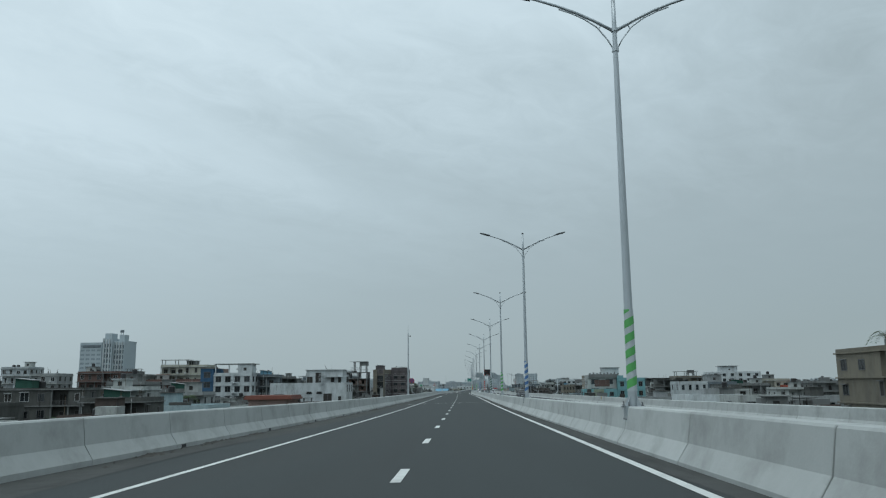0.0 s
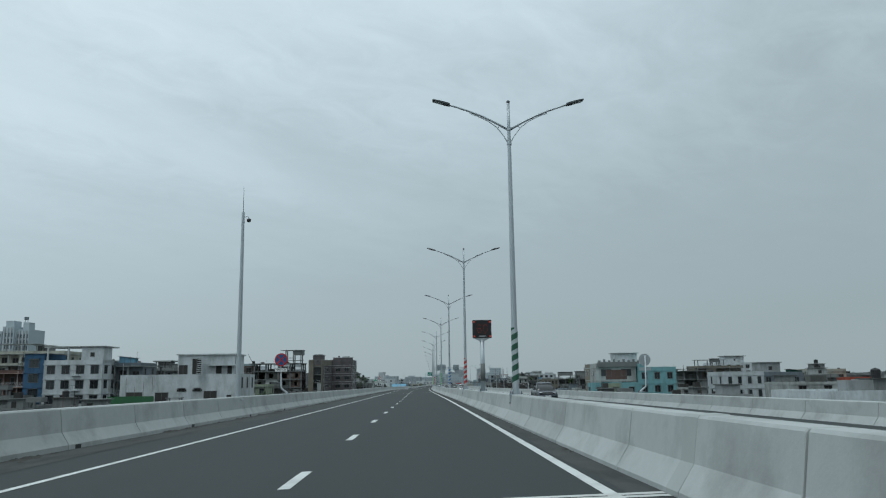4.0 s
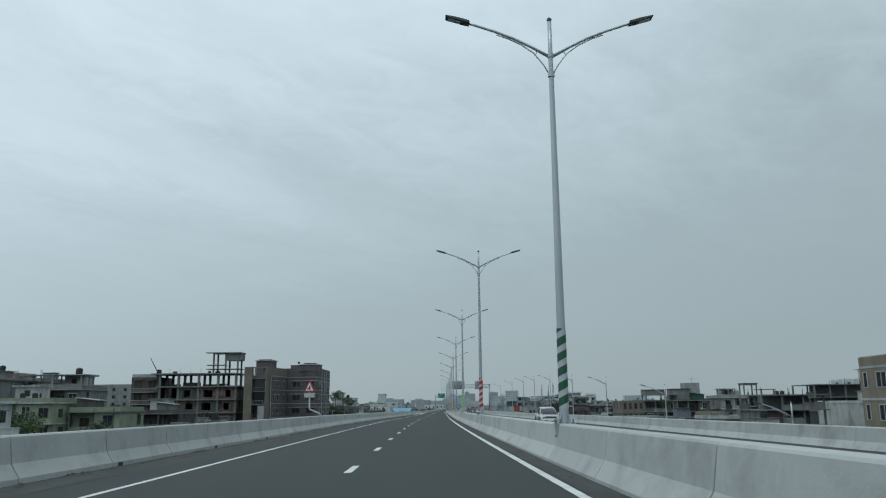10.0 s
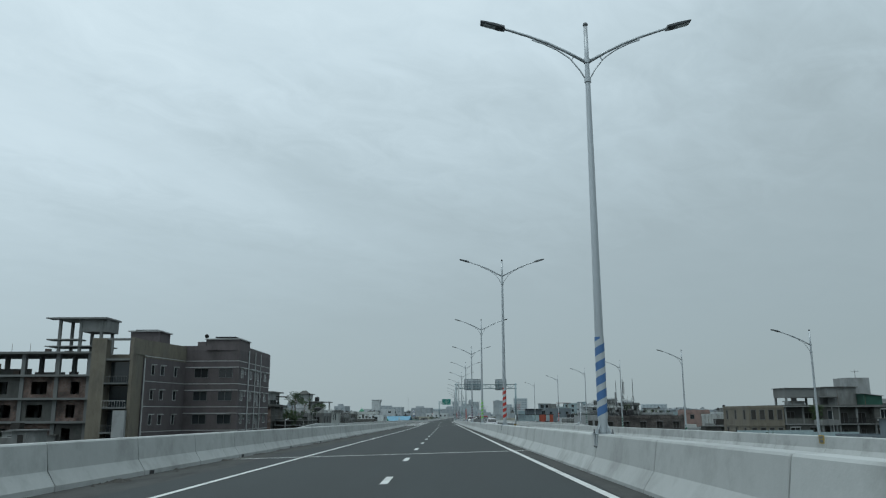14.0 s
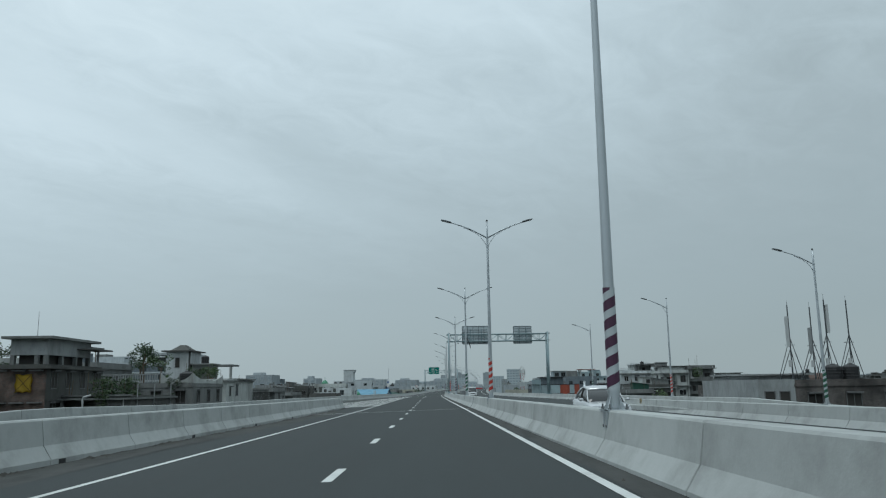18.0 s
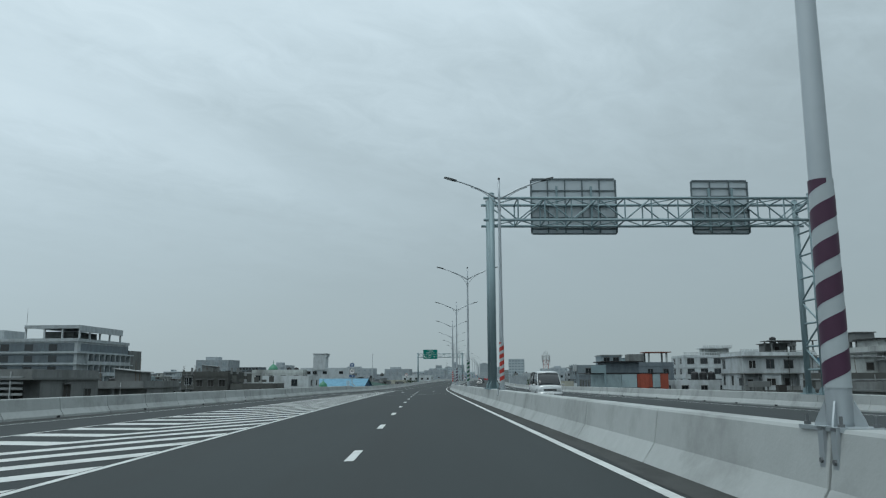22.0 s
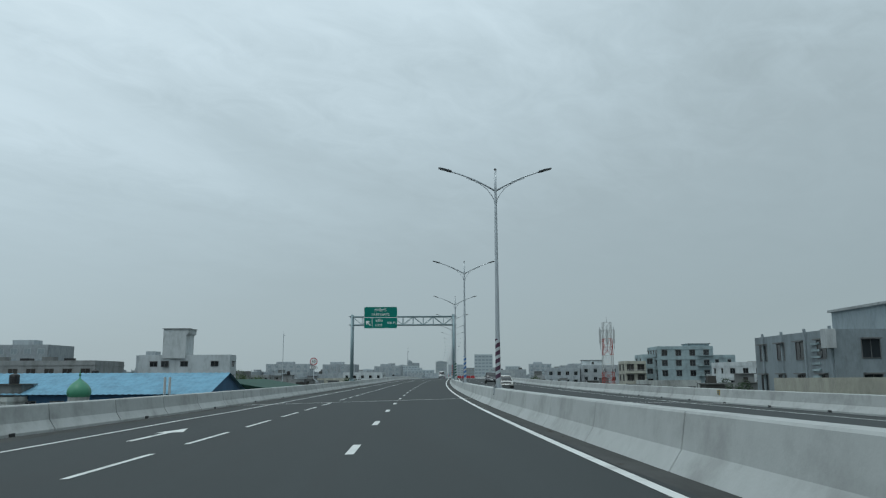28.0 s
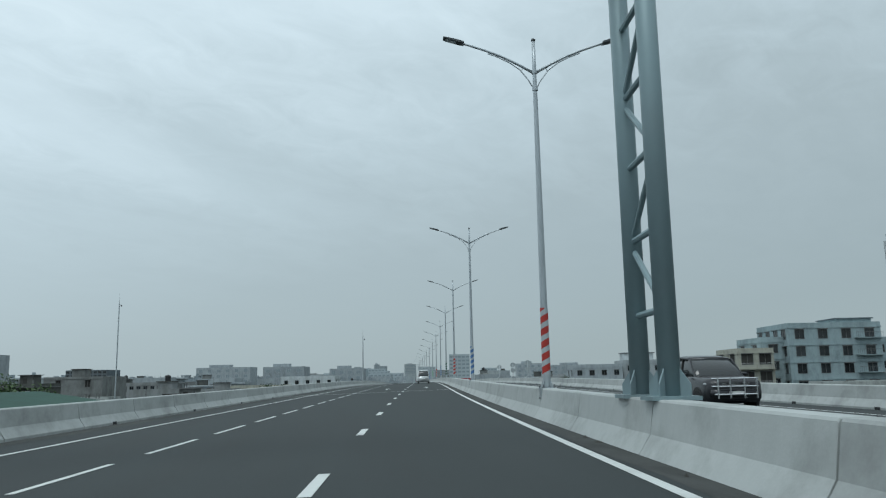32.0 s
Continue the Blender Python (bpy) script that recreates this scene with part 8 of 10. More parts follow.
hotel()
t, w, d, top = building("roofless ruin with dark mouldy walls", 650, -48, -41.2, 12, 3.4, "dark", rows=2, cols=3, side_cols=2, glass=M_OPENING)
column_stubs(t, (-4, 0, 4), (0.5, 5), 2.9, 1.3, False)
t, w, d, top = building("low dark ruin with broken upper walls", 650, -40.6, -31.6, 8, 1.0, "dark", rows=1, cols=3, side_cols=3, glass=M_OPENING)
for i, hgt in enumerate((1.2, 0.6, 1.6, 0.9, 0.4, 1.1)):
    part("broken_wall", boxes((-4.3 + 1.5 * i, -3.4 + 1.5 * i, 0.1, 0.4, 1.3, 1.4 + hgt)), W["dark"], t)
old_house("dark stained house with broken upper walls", 668, -57, -48.6, 14, 3.7, "dark", 78, 0.4, 2, None, ("stubs", "shed"))
t, w, d, top = building("low white building with one dark window", 692, -45.2, -33.4, 14, 2.75, "white", rows=1, cols=0, side_cols=2, parapet=0.35, bands=False)
window(t, Matrix.Translation((2.3, 0, 0.2)), 1.4, 1.6, False, M_FRAME_D)


def dome(s, lat, z, r, label, spire=1.0):
    t = thing("mosque_dome", label, "dome", frame_at(s, lat, z))
    bm = bmesh.new()
    n = 20
    prof = [(0.78, 0.0), (0.95, 0.2), (1.0, 0.45), (0.94, 0.75), (0.78, 1.02), (0.55, 1.25), (0.3, 1.45), (0.1, 1.6), (0.04, 1.75)]
    rings = [[bm.verts.new((r * pr * math.cos(2 * math.pi * i / n), r * pr * math.sin(2 * math.pi * i / n), r * pz)) for i in range(n)] for pr, pz in prof]
    for a, b in zip(rings, rings[1:]):
        for i in range(n):
            bm.faces.new((a[i], a[(i + 1) % n], b[(i + 1) % n], b[i]))
    part("shell", bm, M_DOME, t, smooth=True)
    bm = bmesh.new()
    tube(bm, (0, 0, -r * 1.2), (0, 0, 0.05), r * 0.86, r * 0.86, 20)
    part("drum", bm, W["offwhite"], t, "off-white drum")
    bm = bmesh.new()
    tube(bm, (0, 0, r * 1.7), (0, 0, r * 1.7 + spire), 0.07, 0.02, 8)
    bmesh.ops.create_uvsphere(bm, u_segments=8, v_segments=6, radius=0.14, matrix=Matrix.Translation((0, 0, r * 1.7 + spire * 0.35)))
    part("spire", bm, M_DOME, t)


t, w, d, top = building("weathered white mosque building", 706, -52, -38, 5, 4.4, "offwhite", rows=2, cols=4, side_cols=2, name="mosque", cat="mosque")
dome(708.5, -46.8, 3.4 + 0.4, 1.35, "green mosque dome on a pale drum")
water_tank(t, 2.5, 3, 3.7)
water_tank(t, 4.5, 3, 3.7)
t, w, d, top = building("small prayer house with a flat roof", 726, -40, -34, 7, -1.9, "offwhite", rows=1, cols=2, side_cols=2, name="prayer_house", cat="mosque")
dome(729, -37, -1.9 + 1.0, 1.25, "bulbous green dome on the prayer house", 0.9)
water_tank(t, -2.6, 3, -2.6, 0.6, 1.3)
water_tank(t, 1.6, 3, -2.6, 0.6, 1.3)


def warehouse():
    t = thing("warehouse", "blue warehouse with a pale blue sheet roof", "warehouse", frame_at(741, -40, 0))
    zb = GROUND - road_z(741)
    x0, x1, d = -17.0, 13.2, 18.0
    part("wall", boxes((x0, x1, 0, d, zb, -0.95)), W["blue"], t)
    part("plinth", boxes((x0 - 0.05, x1 + 0.05, -0.06, d + 0.06, zb, -3.2)), W["white"], t, "white lower wall")
    bm = bmesh.new()
    n = 40
    ridge, eave = 1.75, -0.9
    rows_ = [[bm.verts.new((x0 - 0.5 + (x1 - x0 + 1.0) * i / (2 * n), y, z + 0.07 * (i % 2))) for i in range(2 * n + 1)] for y, z in ((-0.7, eave), (d / 2, ridge), (d + 0.7, eave))]
    for p, q in zip(rows_, rows_[1:]):
        for i in range(2 * n):
            bm.faces.new((p[i], p[i + 1], q[i + 1], q[i]))
    part("roof_sheet", bm, W["tin"], t)
    for x in (x0, x1):
        bm = bmesh.new()
        a = [bm.verts.new(q) for q in ((x, 0, -0.95), (x, d, -0.95), (x, d / 2, ridge - 0.05))]
        b = [bm.verts.new((v.co.x + (0.15 if x < 0 else -0.15), v.co.y, v.co.z)) for v in a]
        bm.faces.new(a)
        bm.faces.new(b[::-1])
        for i in range(3):
            bm.faces.new((a[i], b[i], b[(i + 1) % 3], a[(i + 1) % 3]))
        part("gable", bm, W["blue"], t)
    for i in range(9):
        x = x0 + 1.7 + 3.4 * i
        window(t, Matrix.Translation((x, 0, -2.9)), 1.5, 1.3, False, M_FRAME_D)
        if i % 2 == 0:
            part("air_conditioner", boxes((x - 0.5, x + 0.5, -0.5, -0.06, -3.9, -3.25)), M_FRAME_W, t, "white air-conditioner box")
    for x in (8.2, 8.8):
        bm = bmesh.new()
        tube(bm, (x, -0.5, zb), (x, -0.5, 1.2), 0.16, 0.16, 10)
        part("flue", bm, M_FRAME_W, t, "white flue pipe")


warehouse()
t, w, d, top = building("white factory block with a tall blank stair tower", 820, -67, -46.3, 5, 5.8, "paleblock", rows=2, cols=3, side_cols=1, parapet=0.4, bands=False, win=(1.5, 1.0), name="factory", cat="factory")
bm = bmesh.new()
slab(bm, [(-4.9, 5.0), (0.3, 5.0), (0.3, 10.2), (0.8, 10.6), (0.8, 11.6), (-4.9, 11.6)], -0.4, 5)
part("stair_tower", bm, W["white"], t, "white blank tower with a jutting top")
part("tower_cap", boxes((-5.1, 1.1, -0.6, 5.2, 11.6, 11.75)), W["lightgrey"], t)
window(t, Matrix.Translation((-4.2, -0.4, 3.2)), 1.6, 1.3, False, M_FRAME_D)
t, w, d, top = building("long weathered factory range with roof clutter", 800, -104, -67.5, 14, 4.3, "lightgrey", rows=2, cols=10, side_cols=0, bands=True, win=(1.8, 1.2), shade=False, glass=M_OPENING, name="factory", cat="factory")
for i in range(7):
    part("roof_box", boxes((-16 + 4.5 * i, -14.5 + 4.5 * i + 0.4 * (i % 3), 2, 4, 3.6, 4.8 + 0.3 * (i % 2))), W["grey"] if i % 2 else M_BLACK, t)
t = thing("shed", "dark green sheet-metal shed with a sloping roof", "shed", frame_at(796, -35, 0))
zb = GROUND - road_z(796)
bm = bmesh.new()
slab(bm, [(-6.6, zb), (3.2, zb), (3.2, -1.3), (-6.6, 0.3)], 0, 40)
part("wall", bm, W["shed"], t)
bm = bmesh.new()
slab(bm, [(-7.0, 0.3), (3.6, -1.4), (3.6, -1.25), (-7.0, 0.47)], -0.6, 40.5)
part("roof_sheet", bm, W["shed"], t)
building("pale grey office with rows of windows", 1000, -109, -86.5, 14, 0.9, "lightgrey", rows=4, cols=10, side_cols=2, win=(1.3, 1.5), shade=False, name="office", cat="office block")
building("blue-grey office block with dark windows", 1010, -84, -72.5, 12, -0.8, "slate", rows=3, cols=5, side_cols=2, win=(1.6, 1.5), shade=False, name="office", cat="office block")
building("pale stone hall with a flat roof", 990, -66, -48, 14, -0.6, "cream", rows=2, cols=4, side_cols=2, name="office", cat="office block")
building("white villa block with a flat roof", 1040, -60, -40, 14, 2.2, "white", rows=3, cols=5, side_cols=2, name="flats", cat="apartment block")
building("dark curtain-wall office in the distance", 1500, -376, -336, 30, 15.5, "slate", rows=7, cols=9, side_cols=0, fh=3.6, win=(3.4, 2.2), shade=False, name="office", cat="office block")

# --- right of the road, first stretch
t, w, d, top = old_house("tan apartment house with deep balconies and pale panels", 92.5, 48.9, 60, 12.5, 6.0, "tan", 80, 1.0, 4, "tan", ("stubs",), parapet=0.5, name="flats", cat="apartment block")
for k in range(3):
    part("pale_panel", boxes((-3.4, -2.3, -0.45, -0.3, 3.4 - 3.1 * k, 4.6 - 3.1 * k)), W["white"], t, "pale balcony panel")


def corner_house():
    t, w, d, top = building("white house with a beige side and a raw concrete roof edge", 275.3, 43.6, 53.4, 13.3, 5.8, "offwhite", rows=3, cols=2, side_cols=0, win=(2.3, 1.6), shade=False, parapet=0.9, bands=True, frame_mat=M_FRAME_D)
    part("brown_band", boxes((-2.6, 2.6, -0.04, 0.0, 1.9, 4.2)), W["maroon"], t, "brown painted wall band")
    part("beige_side", boxes((-w / 2 - 0.06, -w / 2, 7.5, d + 0.1, GROUND - road_z(275), 5.7)), W["beige"], t, "beige painted side")
    for r in range(3):
        z = 5.0 - 3.1 * (r + 1) + 0.9
        for y, ww in ((1.2, 0.6), (3.4, 1.0), (5.6, 0.6), (9.6, 1.6), (12.4, 0.6)):
            window(t, Matrix.Translation((-w / 2 - (0.06 if y > 7 else 0), y, z)) @ Matrix.Rotation(radians(-90), 4, "Z"), ww, 1.4, False, M_FRAME_W)
    part("raw_roof_edge", boxes((-4.5, 5.6, -0.5, 0.0, 4.9, 6.1)), M_CONC_OLD, t, "raw concrete roof edge")
    for i in range(9):
        part("baluster", boxes((-4.3 + 1.2 * i, -3.8 + 1.2 * i, -0.3, 0.0, 6.1, 6.5 + 0.25 * (i % 2))), M_CONC_OLD, t)
    roof_room(t, 1.6, 7.4, 8.0, 12, 5.8, 2.6, W["white"], 0.4, 0, W["lightgrey"])
    part("white_hut", boxes((-2.6, 1.4, 6, 9, 4.9, 6.5)), W["white"], t)
    t2, w2, d2, top2 = building("turquoise house joined to its white neighbour", 274.5, 53.6, 63.0, 10, 4.8, "cyan", rows=2, cols=3, side_cols=0, win=(1.3, 1.4), bands=True)
    part("stair_head", boxes((-4.7, -2.6, 0.1, 4, 4.0, 5.6)), W["cyan"], t2)
    t3, w3, d3, top3 = building("low turquoise annex with a green part", 269.5, 41.2, 52.5, 5, 1.15, "cyan", rows=1, cols=3, side_cols=1, parapet=0.2, bands=False)
    part("green_wall", boxes((-2.2, 1.2, -0.05, 0.0, -6, 1.0)), W["green"], t3, "pale green wall part")


corner_house()
t, w, d, top = building("large white house with a roof tower", 500, 153, 183, 18, 10.9, "white", rows=4, cols=6, side_cols=2, win=(1.8, 1.6), name="flats", cat="apartment block")
roof_room(t, -8.5, 1.5, 2, 10, 10.2, 4.2, W["white"], 0.9, 1, M_BLACK)
building("white house with tall windows", 272, 74, 83.5, 12, 3.4, "white", rows=2, cols=4, side_cols=2, win=(0.9, 1.7), shade=False)
t, w, d, top = building("blue-grey house beside the white one", 274, 83.7, 94, 12, 3.2, "slate", rows=2, cols=3, side_cols=0, win=(1.3, 1.5), shade=False)
roof_room(t, -4, 1, 3, 8, 2.5, 3.0, W["lightgrey"])
old_house("grey house with deep eaves", 290, 98, 111, 11, 2.6, "grey", 81, 0.6, 2, None, ("shed", "stair"))
old_house("yellowish house with railed balconies", 330, 121, 133.5, 11, 4.6, "cream", 82, 0.5, 2, "offwhite", ("stair",))
old_house("brown-grey house with a broad roof slab", 340, 90, 105, 11, 6.2, "tan", 83, 0.5, 3, None, ("canopy", "tank"))
t, w, d, top = building("orange-painted house with a flat roof", 320, 129.5, 138, 10, 1.9, "orange", rows=2, cols=3, side_cols=2)


def open_frame(label, s, lat0, lat1, d, levels, infill=0.4, seed=1, tone=None):
    """An unfinished house: slabs on columns, some bays closed with brick or plaster, a clutter of rods on top."""
    rng = random.Random(seed)
    w = lat1 - lat0
    t = thing("unfinished_house", label, "house", frame_at(s, (lat0 + lat1) / 2, 0), "unfinished houses")
    zb = GROUND - road_z(s)
    nx, ny = max(2, int(round(w / 4.0))), max(2, int(round(d / 4.5)))
    xs = [-w / 2 + 0.3 + (w - 0.6) * i / nx for i in range(nx + 1)]
    ys = [0.3 + (d - 0.6) * i / ny for i in range(ny + 1)]
    part("lower_storeys", boxes((-w / 2, w / 2, 0, d, zb, levels[0] - 0.2)), W[tone or "dark"], t)
    side_x = -w / 2 if lat0 > 0 else w / 2
    for k, z in enumerate(levels):
        cut = rng.uniform(0.0, 0.35) * w if k == len(levels) - 1 else 0.0
        part("floor_slab", boxes((-w / 2 - 0.5 + cut, w / 2 + 0.4, -0.6, d + 0.3, z - 0.2, z)), M_CONC_OLD, t)
        if k + 1 == len(levels):
            break
        hgt = levels[k + 1] - z - 0.2
        for x in xs:
            for y in (ys[0], ys[-1]):
                part("column", boxes((x - 0.16, x + 0.16, y - 0.16, y + 0.16, z, z + hgt)), M_CONC_OLD, t)
        part("inner_wall", boxes((-w / 2 + 1.5, w / 2 - 1.0, d * 0.45, d * 0.45 + 0.2, z, z + hgt)), W["grey"], t)
        for i in range(nx):
            if rng.random() < infill:
                part("infill_wall", boxes((xs[i] + 0.17, xs[i + 1] - 0.17, 0.2, 0.4, z, z + hgt * rng.choice((0.35, 0.5, 1.0)))), W[rng.choice(("dark", "brickred", "grey", "grey"))], t)
        for i in range(ny):
            if rng.random() < infill + 0.2:
                part("infill_wall", boxes((side_x - 0.1, side_x + 0.1, ys[i] + 0.17, ys[i + 1] - 0.17, z, z + hgt * rng.choice((0.4, 1.0)))), W[rng.choice(("dark", "grey", "brickred"))], t)
    for x in xs:
        if rng.random() < 0.7:
            bm = bmesh.new()
            tube(bm, (x, ys[0], levels[-1]), (x + rng.uniform(-0.1, 0.1), ys[0], levels[-1] + rng.uniform(0.6, 1.8)), 0.06, 0.04, 5)
            part("rebar", bm, M_BARK, t, "rusty reinforcing bars")
    FOOT.append((s, d, lat0, lat1))
    return t


t, w, d, top = building("brown-grey house with a row of tall openings", 442, 54.0, 60.2, 13, 3.27, "tan", rows=2, cols=4, side_cols=3, win=(0.8, 1.7), shade=False, glass=M_OPENING, parapet=0.2)
t, w, d, top = old_house("dark open-fronted house with roof tanks and an aerial", 442, 60.4, 79.4, 13, 3.4, "dark", 61, 0.6, 2, "grey", ("poles", "shed"), parapet=0.2)
stilt_tank(t, -8.8, -2.7, 1.0, 6.0, 3.2, 1.5, 1.6)
part("roof_canopy", boxes((-3.6, 1.0, 0.6, 7.0, 4.7, 4.9)), M_CONC_OLD, t)
for x in (-3.0, 0.4):
    part("column", boxes((x - 0.15, x + 0.15, 0.8, 1.1, 3.2, 4.7)), M_CONC_OLD, t)
part("stair_room", boxes((-0.2, 5.0, 3, 9, 3.2, 6.5)), W["grey"], t)
part("room_roof", boxes((-0.5, 5.3, 2.7, 9.3, 6.5, 6.65)), W["dark"], t)
part("stair_room", boxes((4.0, 8.2, 4, 9, 5.0, 8.3)), W["lightgrey"], t)
part("rear_block", boxes((3.0, 9.3, 5, 12, 3.2, 5.0)), W["dark"], t)
bm = bmesh.new()
tube(bm, (6.2, 5, 8.3), (6.2, 5, 9.8), 0.04, 0.03, 5)
tube(bm, (5.5, 5, 9.5), (6.9, 5, 9.5), 0.03, 0.03, 5)
part("aerial", bm, M_BLACK, t)
t, w, d, top = old_house("pale grey house with verandas and a roof canopy", 444, 83.4, 91.2, 13, 4.6, "lightgrey", 62, 0.4, 2, "offwhite", ("canopy", "stair"))
part("white_hut", boxes((2.4, 3.8, 5, 8, 3.9, 6.0)), W["white"], t)
t, w, d, top = old_house("pale house with open balconies and roof columns", 444, 91.4, 104, 13, 4.7, "grey", 63, 0.65, 2, "offwhite", ("stubs", "poles"), parapet=0.2)
stilt_tank(t, -6.6, -2.4, 2, 6, 4.5, 3.0, 0.5)
part("roof_canopy", boxes((-2.0, 2.4, 1, 6, 6.1, 6.3)), M_CONC_OLD, t)
for x in (-1.6, 2.0):
    part("column", boxes((x - 0.15, x + 0.15, 1.2, 1.5, 4.5, 6.1)), M_CONC_OLD, t)
water_tank(t, 3.6, 3, 4.5)
water_tank(t, 5.2, 3, 4.5)
open_frame("grey concrete shell with bare columns on its roof", 333, 79, 92, 12, [-1.2, 1.9, 4.6], 0.5, 12)
open_frame("dark concrete shell among the houses", 356, 60, 72, 11, [-2.2, 0.6, 3.3], 0.5, 14)
open_frame("half-built brick house with open upper floor", 395, 88, 103, 12, [0.2, 3.3, 6.2], 0.5, 17)
open_frame("half-built grey house with rods on its roof", 300, -88, -74, 12, [1.4, 4.6, 7.4], 0.5, 21)
open_frame("dark unfinished house behind the trees", 342, -84, -72, 12, [0.6, 3.8, 6.8], 0.5, 23)
building("low ochre-walled house with a flat roof", 425, 72.5, 86, 9, 0.1, "beige", rows=1, cols=4, side_cols=1, glass=M_OPENING)
t, w, d, top = building("dark brick building with unplastered walls", 462, 31.8, 48.5, 7.5, 1.7, "oldbrick", rows=2, cols=5, side_cols=3, win=(1.2, 1.3), glass=M_OPENING, parapet=0.3, bands=True, band_mat=M_CONC_OLD)
part("plastered_end", boxes((-w / 2 - 3.2, -w / 2 - 0.01, 0, 14, GROUND - road_z(462), 1.75)), W["lightgrey"], t, "grey plastered end")
for x in (-3.3, -1.7):
    water_tank(t, x, 3.2, 1.4, 0.72, 1.7)
for x in (-10.6, -9.3):
    window(t, Matrix.Translation((x, 0, -0.9)), 0.9, 1.6, False, M_FRAME_D, M_OPENING)


def antenna_mast(s, lat, z0, h, panel, label):
    """Roof mast with crossing stays; panel gives side, foot and head of its antenna."""
    t = thing("antenna_mast", label, "antenna", frame_at(s, lat, z0), "roof antennas")
    bm = bmesh.new()
    tube(bm, (0, 0, 0), (0, 0, h - 0.5), 0.075, 0.06, 8)
    tube(bm, (0, 0, h - 0.5), (0, 0, h), 0.02, 0.01, 6)
    part("pole", bm, M_DARKMETAL, t)
    for x, y, f in ((-1.35, 0.3, 0.55), (1.35, 0.2, 0.55), (-0.9, 0.9, 0.42), (0.95, 0.9, 0.42)):
        bm = bmesh.new()
        tube(bm, (0, 0, h * f), (x, y, 0), 0.035, 0.035, 6)
        part("stay", bm, M_DARKMETAL, t)
    bm = bmesh.new()
    tube(bm, (-0.45, 0.1, h * 0.46), (0.45, 0.1, h * 0.46), 0.03, 0.03, 6)
    part("cross_bar", bm, M_DARKMETAL, t)
    if panel:
        side, z0, z1, m = panel
        x = 0.2 * side
        part("panel_antenna", boxes((x - 0.13, x + 0.13, -0.12, 0.06, h * z0, h * z1)), m, t, "panel antenna")
    part("junction_box", boxes((-0.34, -0.06, -0.16, -0.06, h * 0.2, h * 0.28)), M_FRAME_W, t, "pale junction box")
    return t


for s, la, h, panel in ((467, 34.0, 7.8, (-1, 0.44, 0.8, M_FRAME_W)), (467, 36.1, 7.6, (-1, 0.36, 0.68, W["lightgrey"])), (467, 37.5, 8.3, (1, 0.56, 0.88, M_FRAME_W)), (467, 39.6, 8.2, None)):
    antenna_mast(s, la, 1.35, h, panel, "dark steel roof mast with crossing stays on the brick building")
building("faded pink house with a flat roof", 558, 78, 85.6, 9, 3.6, "pink", rows=2, cols=2, side_cols=1)
t, w, d, top = building("grey plastered house with a barred window", 470.2, 29.3, 37, 4.3, 2.2, "lightgrey", rows=1, cols=2, side_cols=0, parapet=0.2, win=(1.6, 1.6), shade=False, frame_mat=M_FRAME_D, glass=M_OPENING, bands=True)
part("roof_slab", boxes((-w / 2 - 0.4, w / 2 + 0.4, -0.4, d, 2.2, 2.36)), W["lightgrey"], t)
t, w, d, top = building("small dark brick house with a flat roof", 508, 42, 50, 9, 1.4, "oldbrick", rows=1, cols=2, side_cols=2, glass=M_OPENING)

# --- right of the road, second stretch
t, w, d, top = old_house("old plastered house with a sheltered roof and stains", 591, 57.9, 64.2, 12, 5.4, "offwhite", 64, 0.5, 3, None, ("tank",))
roof_room(t, -2.6, 2.8, 2, 7, 4.7, 1.6, W["offwhite"], 0.4, 0, M_BLACK)
t, w, d, top = old_house("dark concrete block with stained walls", 592, 64.4, 71.2, 12, 6.5, "grey", 65, 0.35, 3, None, ("poles",))
t, w, d, top = old_house("terraced old house with roof plants", 595, 71.5, 84, 12, 3.0, "lightgrey", 66, 0.6, 2, None, ("poles", "black"))
roof_room(t, -3, 2, 3, 8, 2.3, 2.2, W["offwhite"])
old_house("dark stained low house with railed verandas", 580, 48, 57.5, 12, 1.9, "dark", 67, 0.6, 2, "lightgrey", ("shed", "poles", "stair"))
old_house("white house with a broad roof slab and balconies", 637, 57, 70.5, 12, 6.3, "white", 68, 0.5, 3, "grey", ("stair", "canopy", "tank"))
old_house("weathered white house with railed balconies", 655, 72, 84, 12, 4.6, "offwhite", 69, 0.5, 3, None, ("shed", "black"))
old_house("grey house with a low shed roof", 560, 40, 47, 12, 0.9, "grey", 70, 0.5, 1, None, ("shed", "poles"))
t, w, d, top = building("white four-storey house with a balustraded roof", 735, 71.8, 95.6, 16, 8.3, "white", rows=3, cols=6, side_cols=2, win=(2.0, 1.6), shade=False, parapet=0.4, name="flats", cat="apartment block")
for a, b, hh in ((-5.6, 2.8, 2.9), (5.5, 11.6, 1.7)):
    part("stair_room", boxes((a + 0.6, b - 0.6, 2, 8, 7.9, 7.9 + hh - 0.5)), W["offwhite"], t)
    part("roof_slab", boxes((a, b, 1, 9, 7.9 + hh - 0.5, 7.9 + hh - 0.2)), W["white"], t)
    bm = bmesh.new()
    n = int((b - a) / 0.5)
    for i in range(n + 1):
        part("baluster", boxes((a + (b - a) * i / n - 0.1, a + (b - a) * i / n + 0.1, 1.0, 1.2, 7.9 + hh - 0.2, 7.9 + hh + 0.45)), W["white"], t)
bm = bmesh.new()
for i in range(48):
    box(bm, -11.7 + 0.5 * i, -11.55 + 0.5 * i, 0.02, 0.2, 8.3, 9.0)
box(bm, -11.9, 11.9, 0.0, 0.22, 9.0, 9.12)
part("balustrade", bm, W["white"], t)


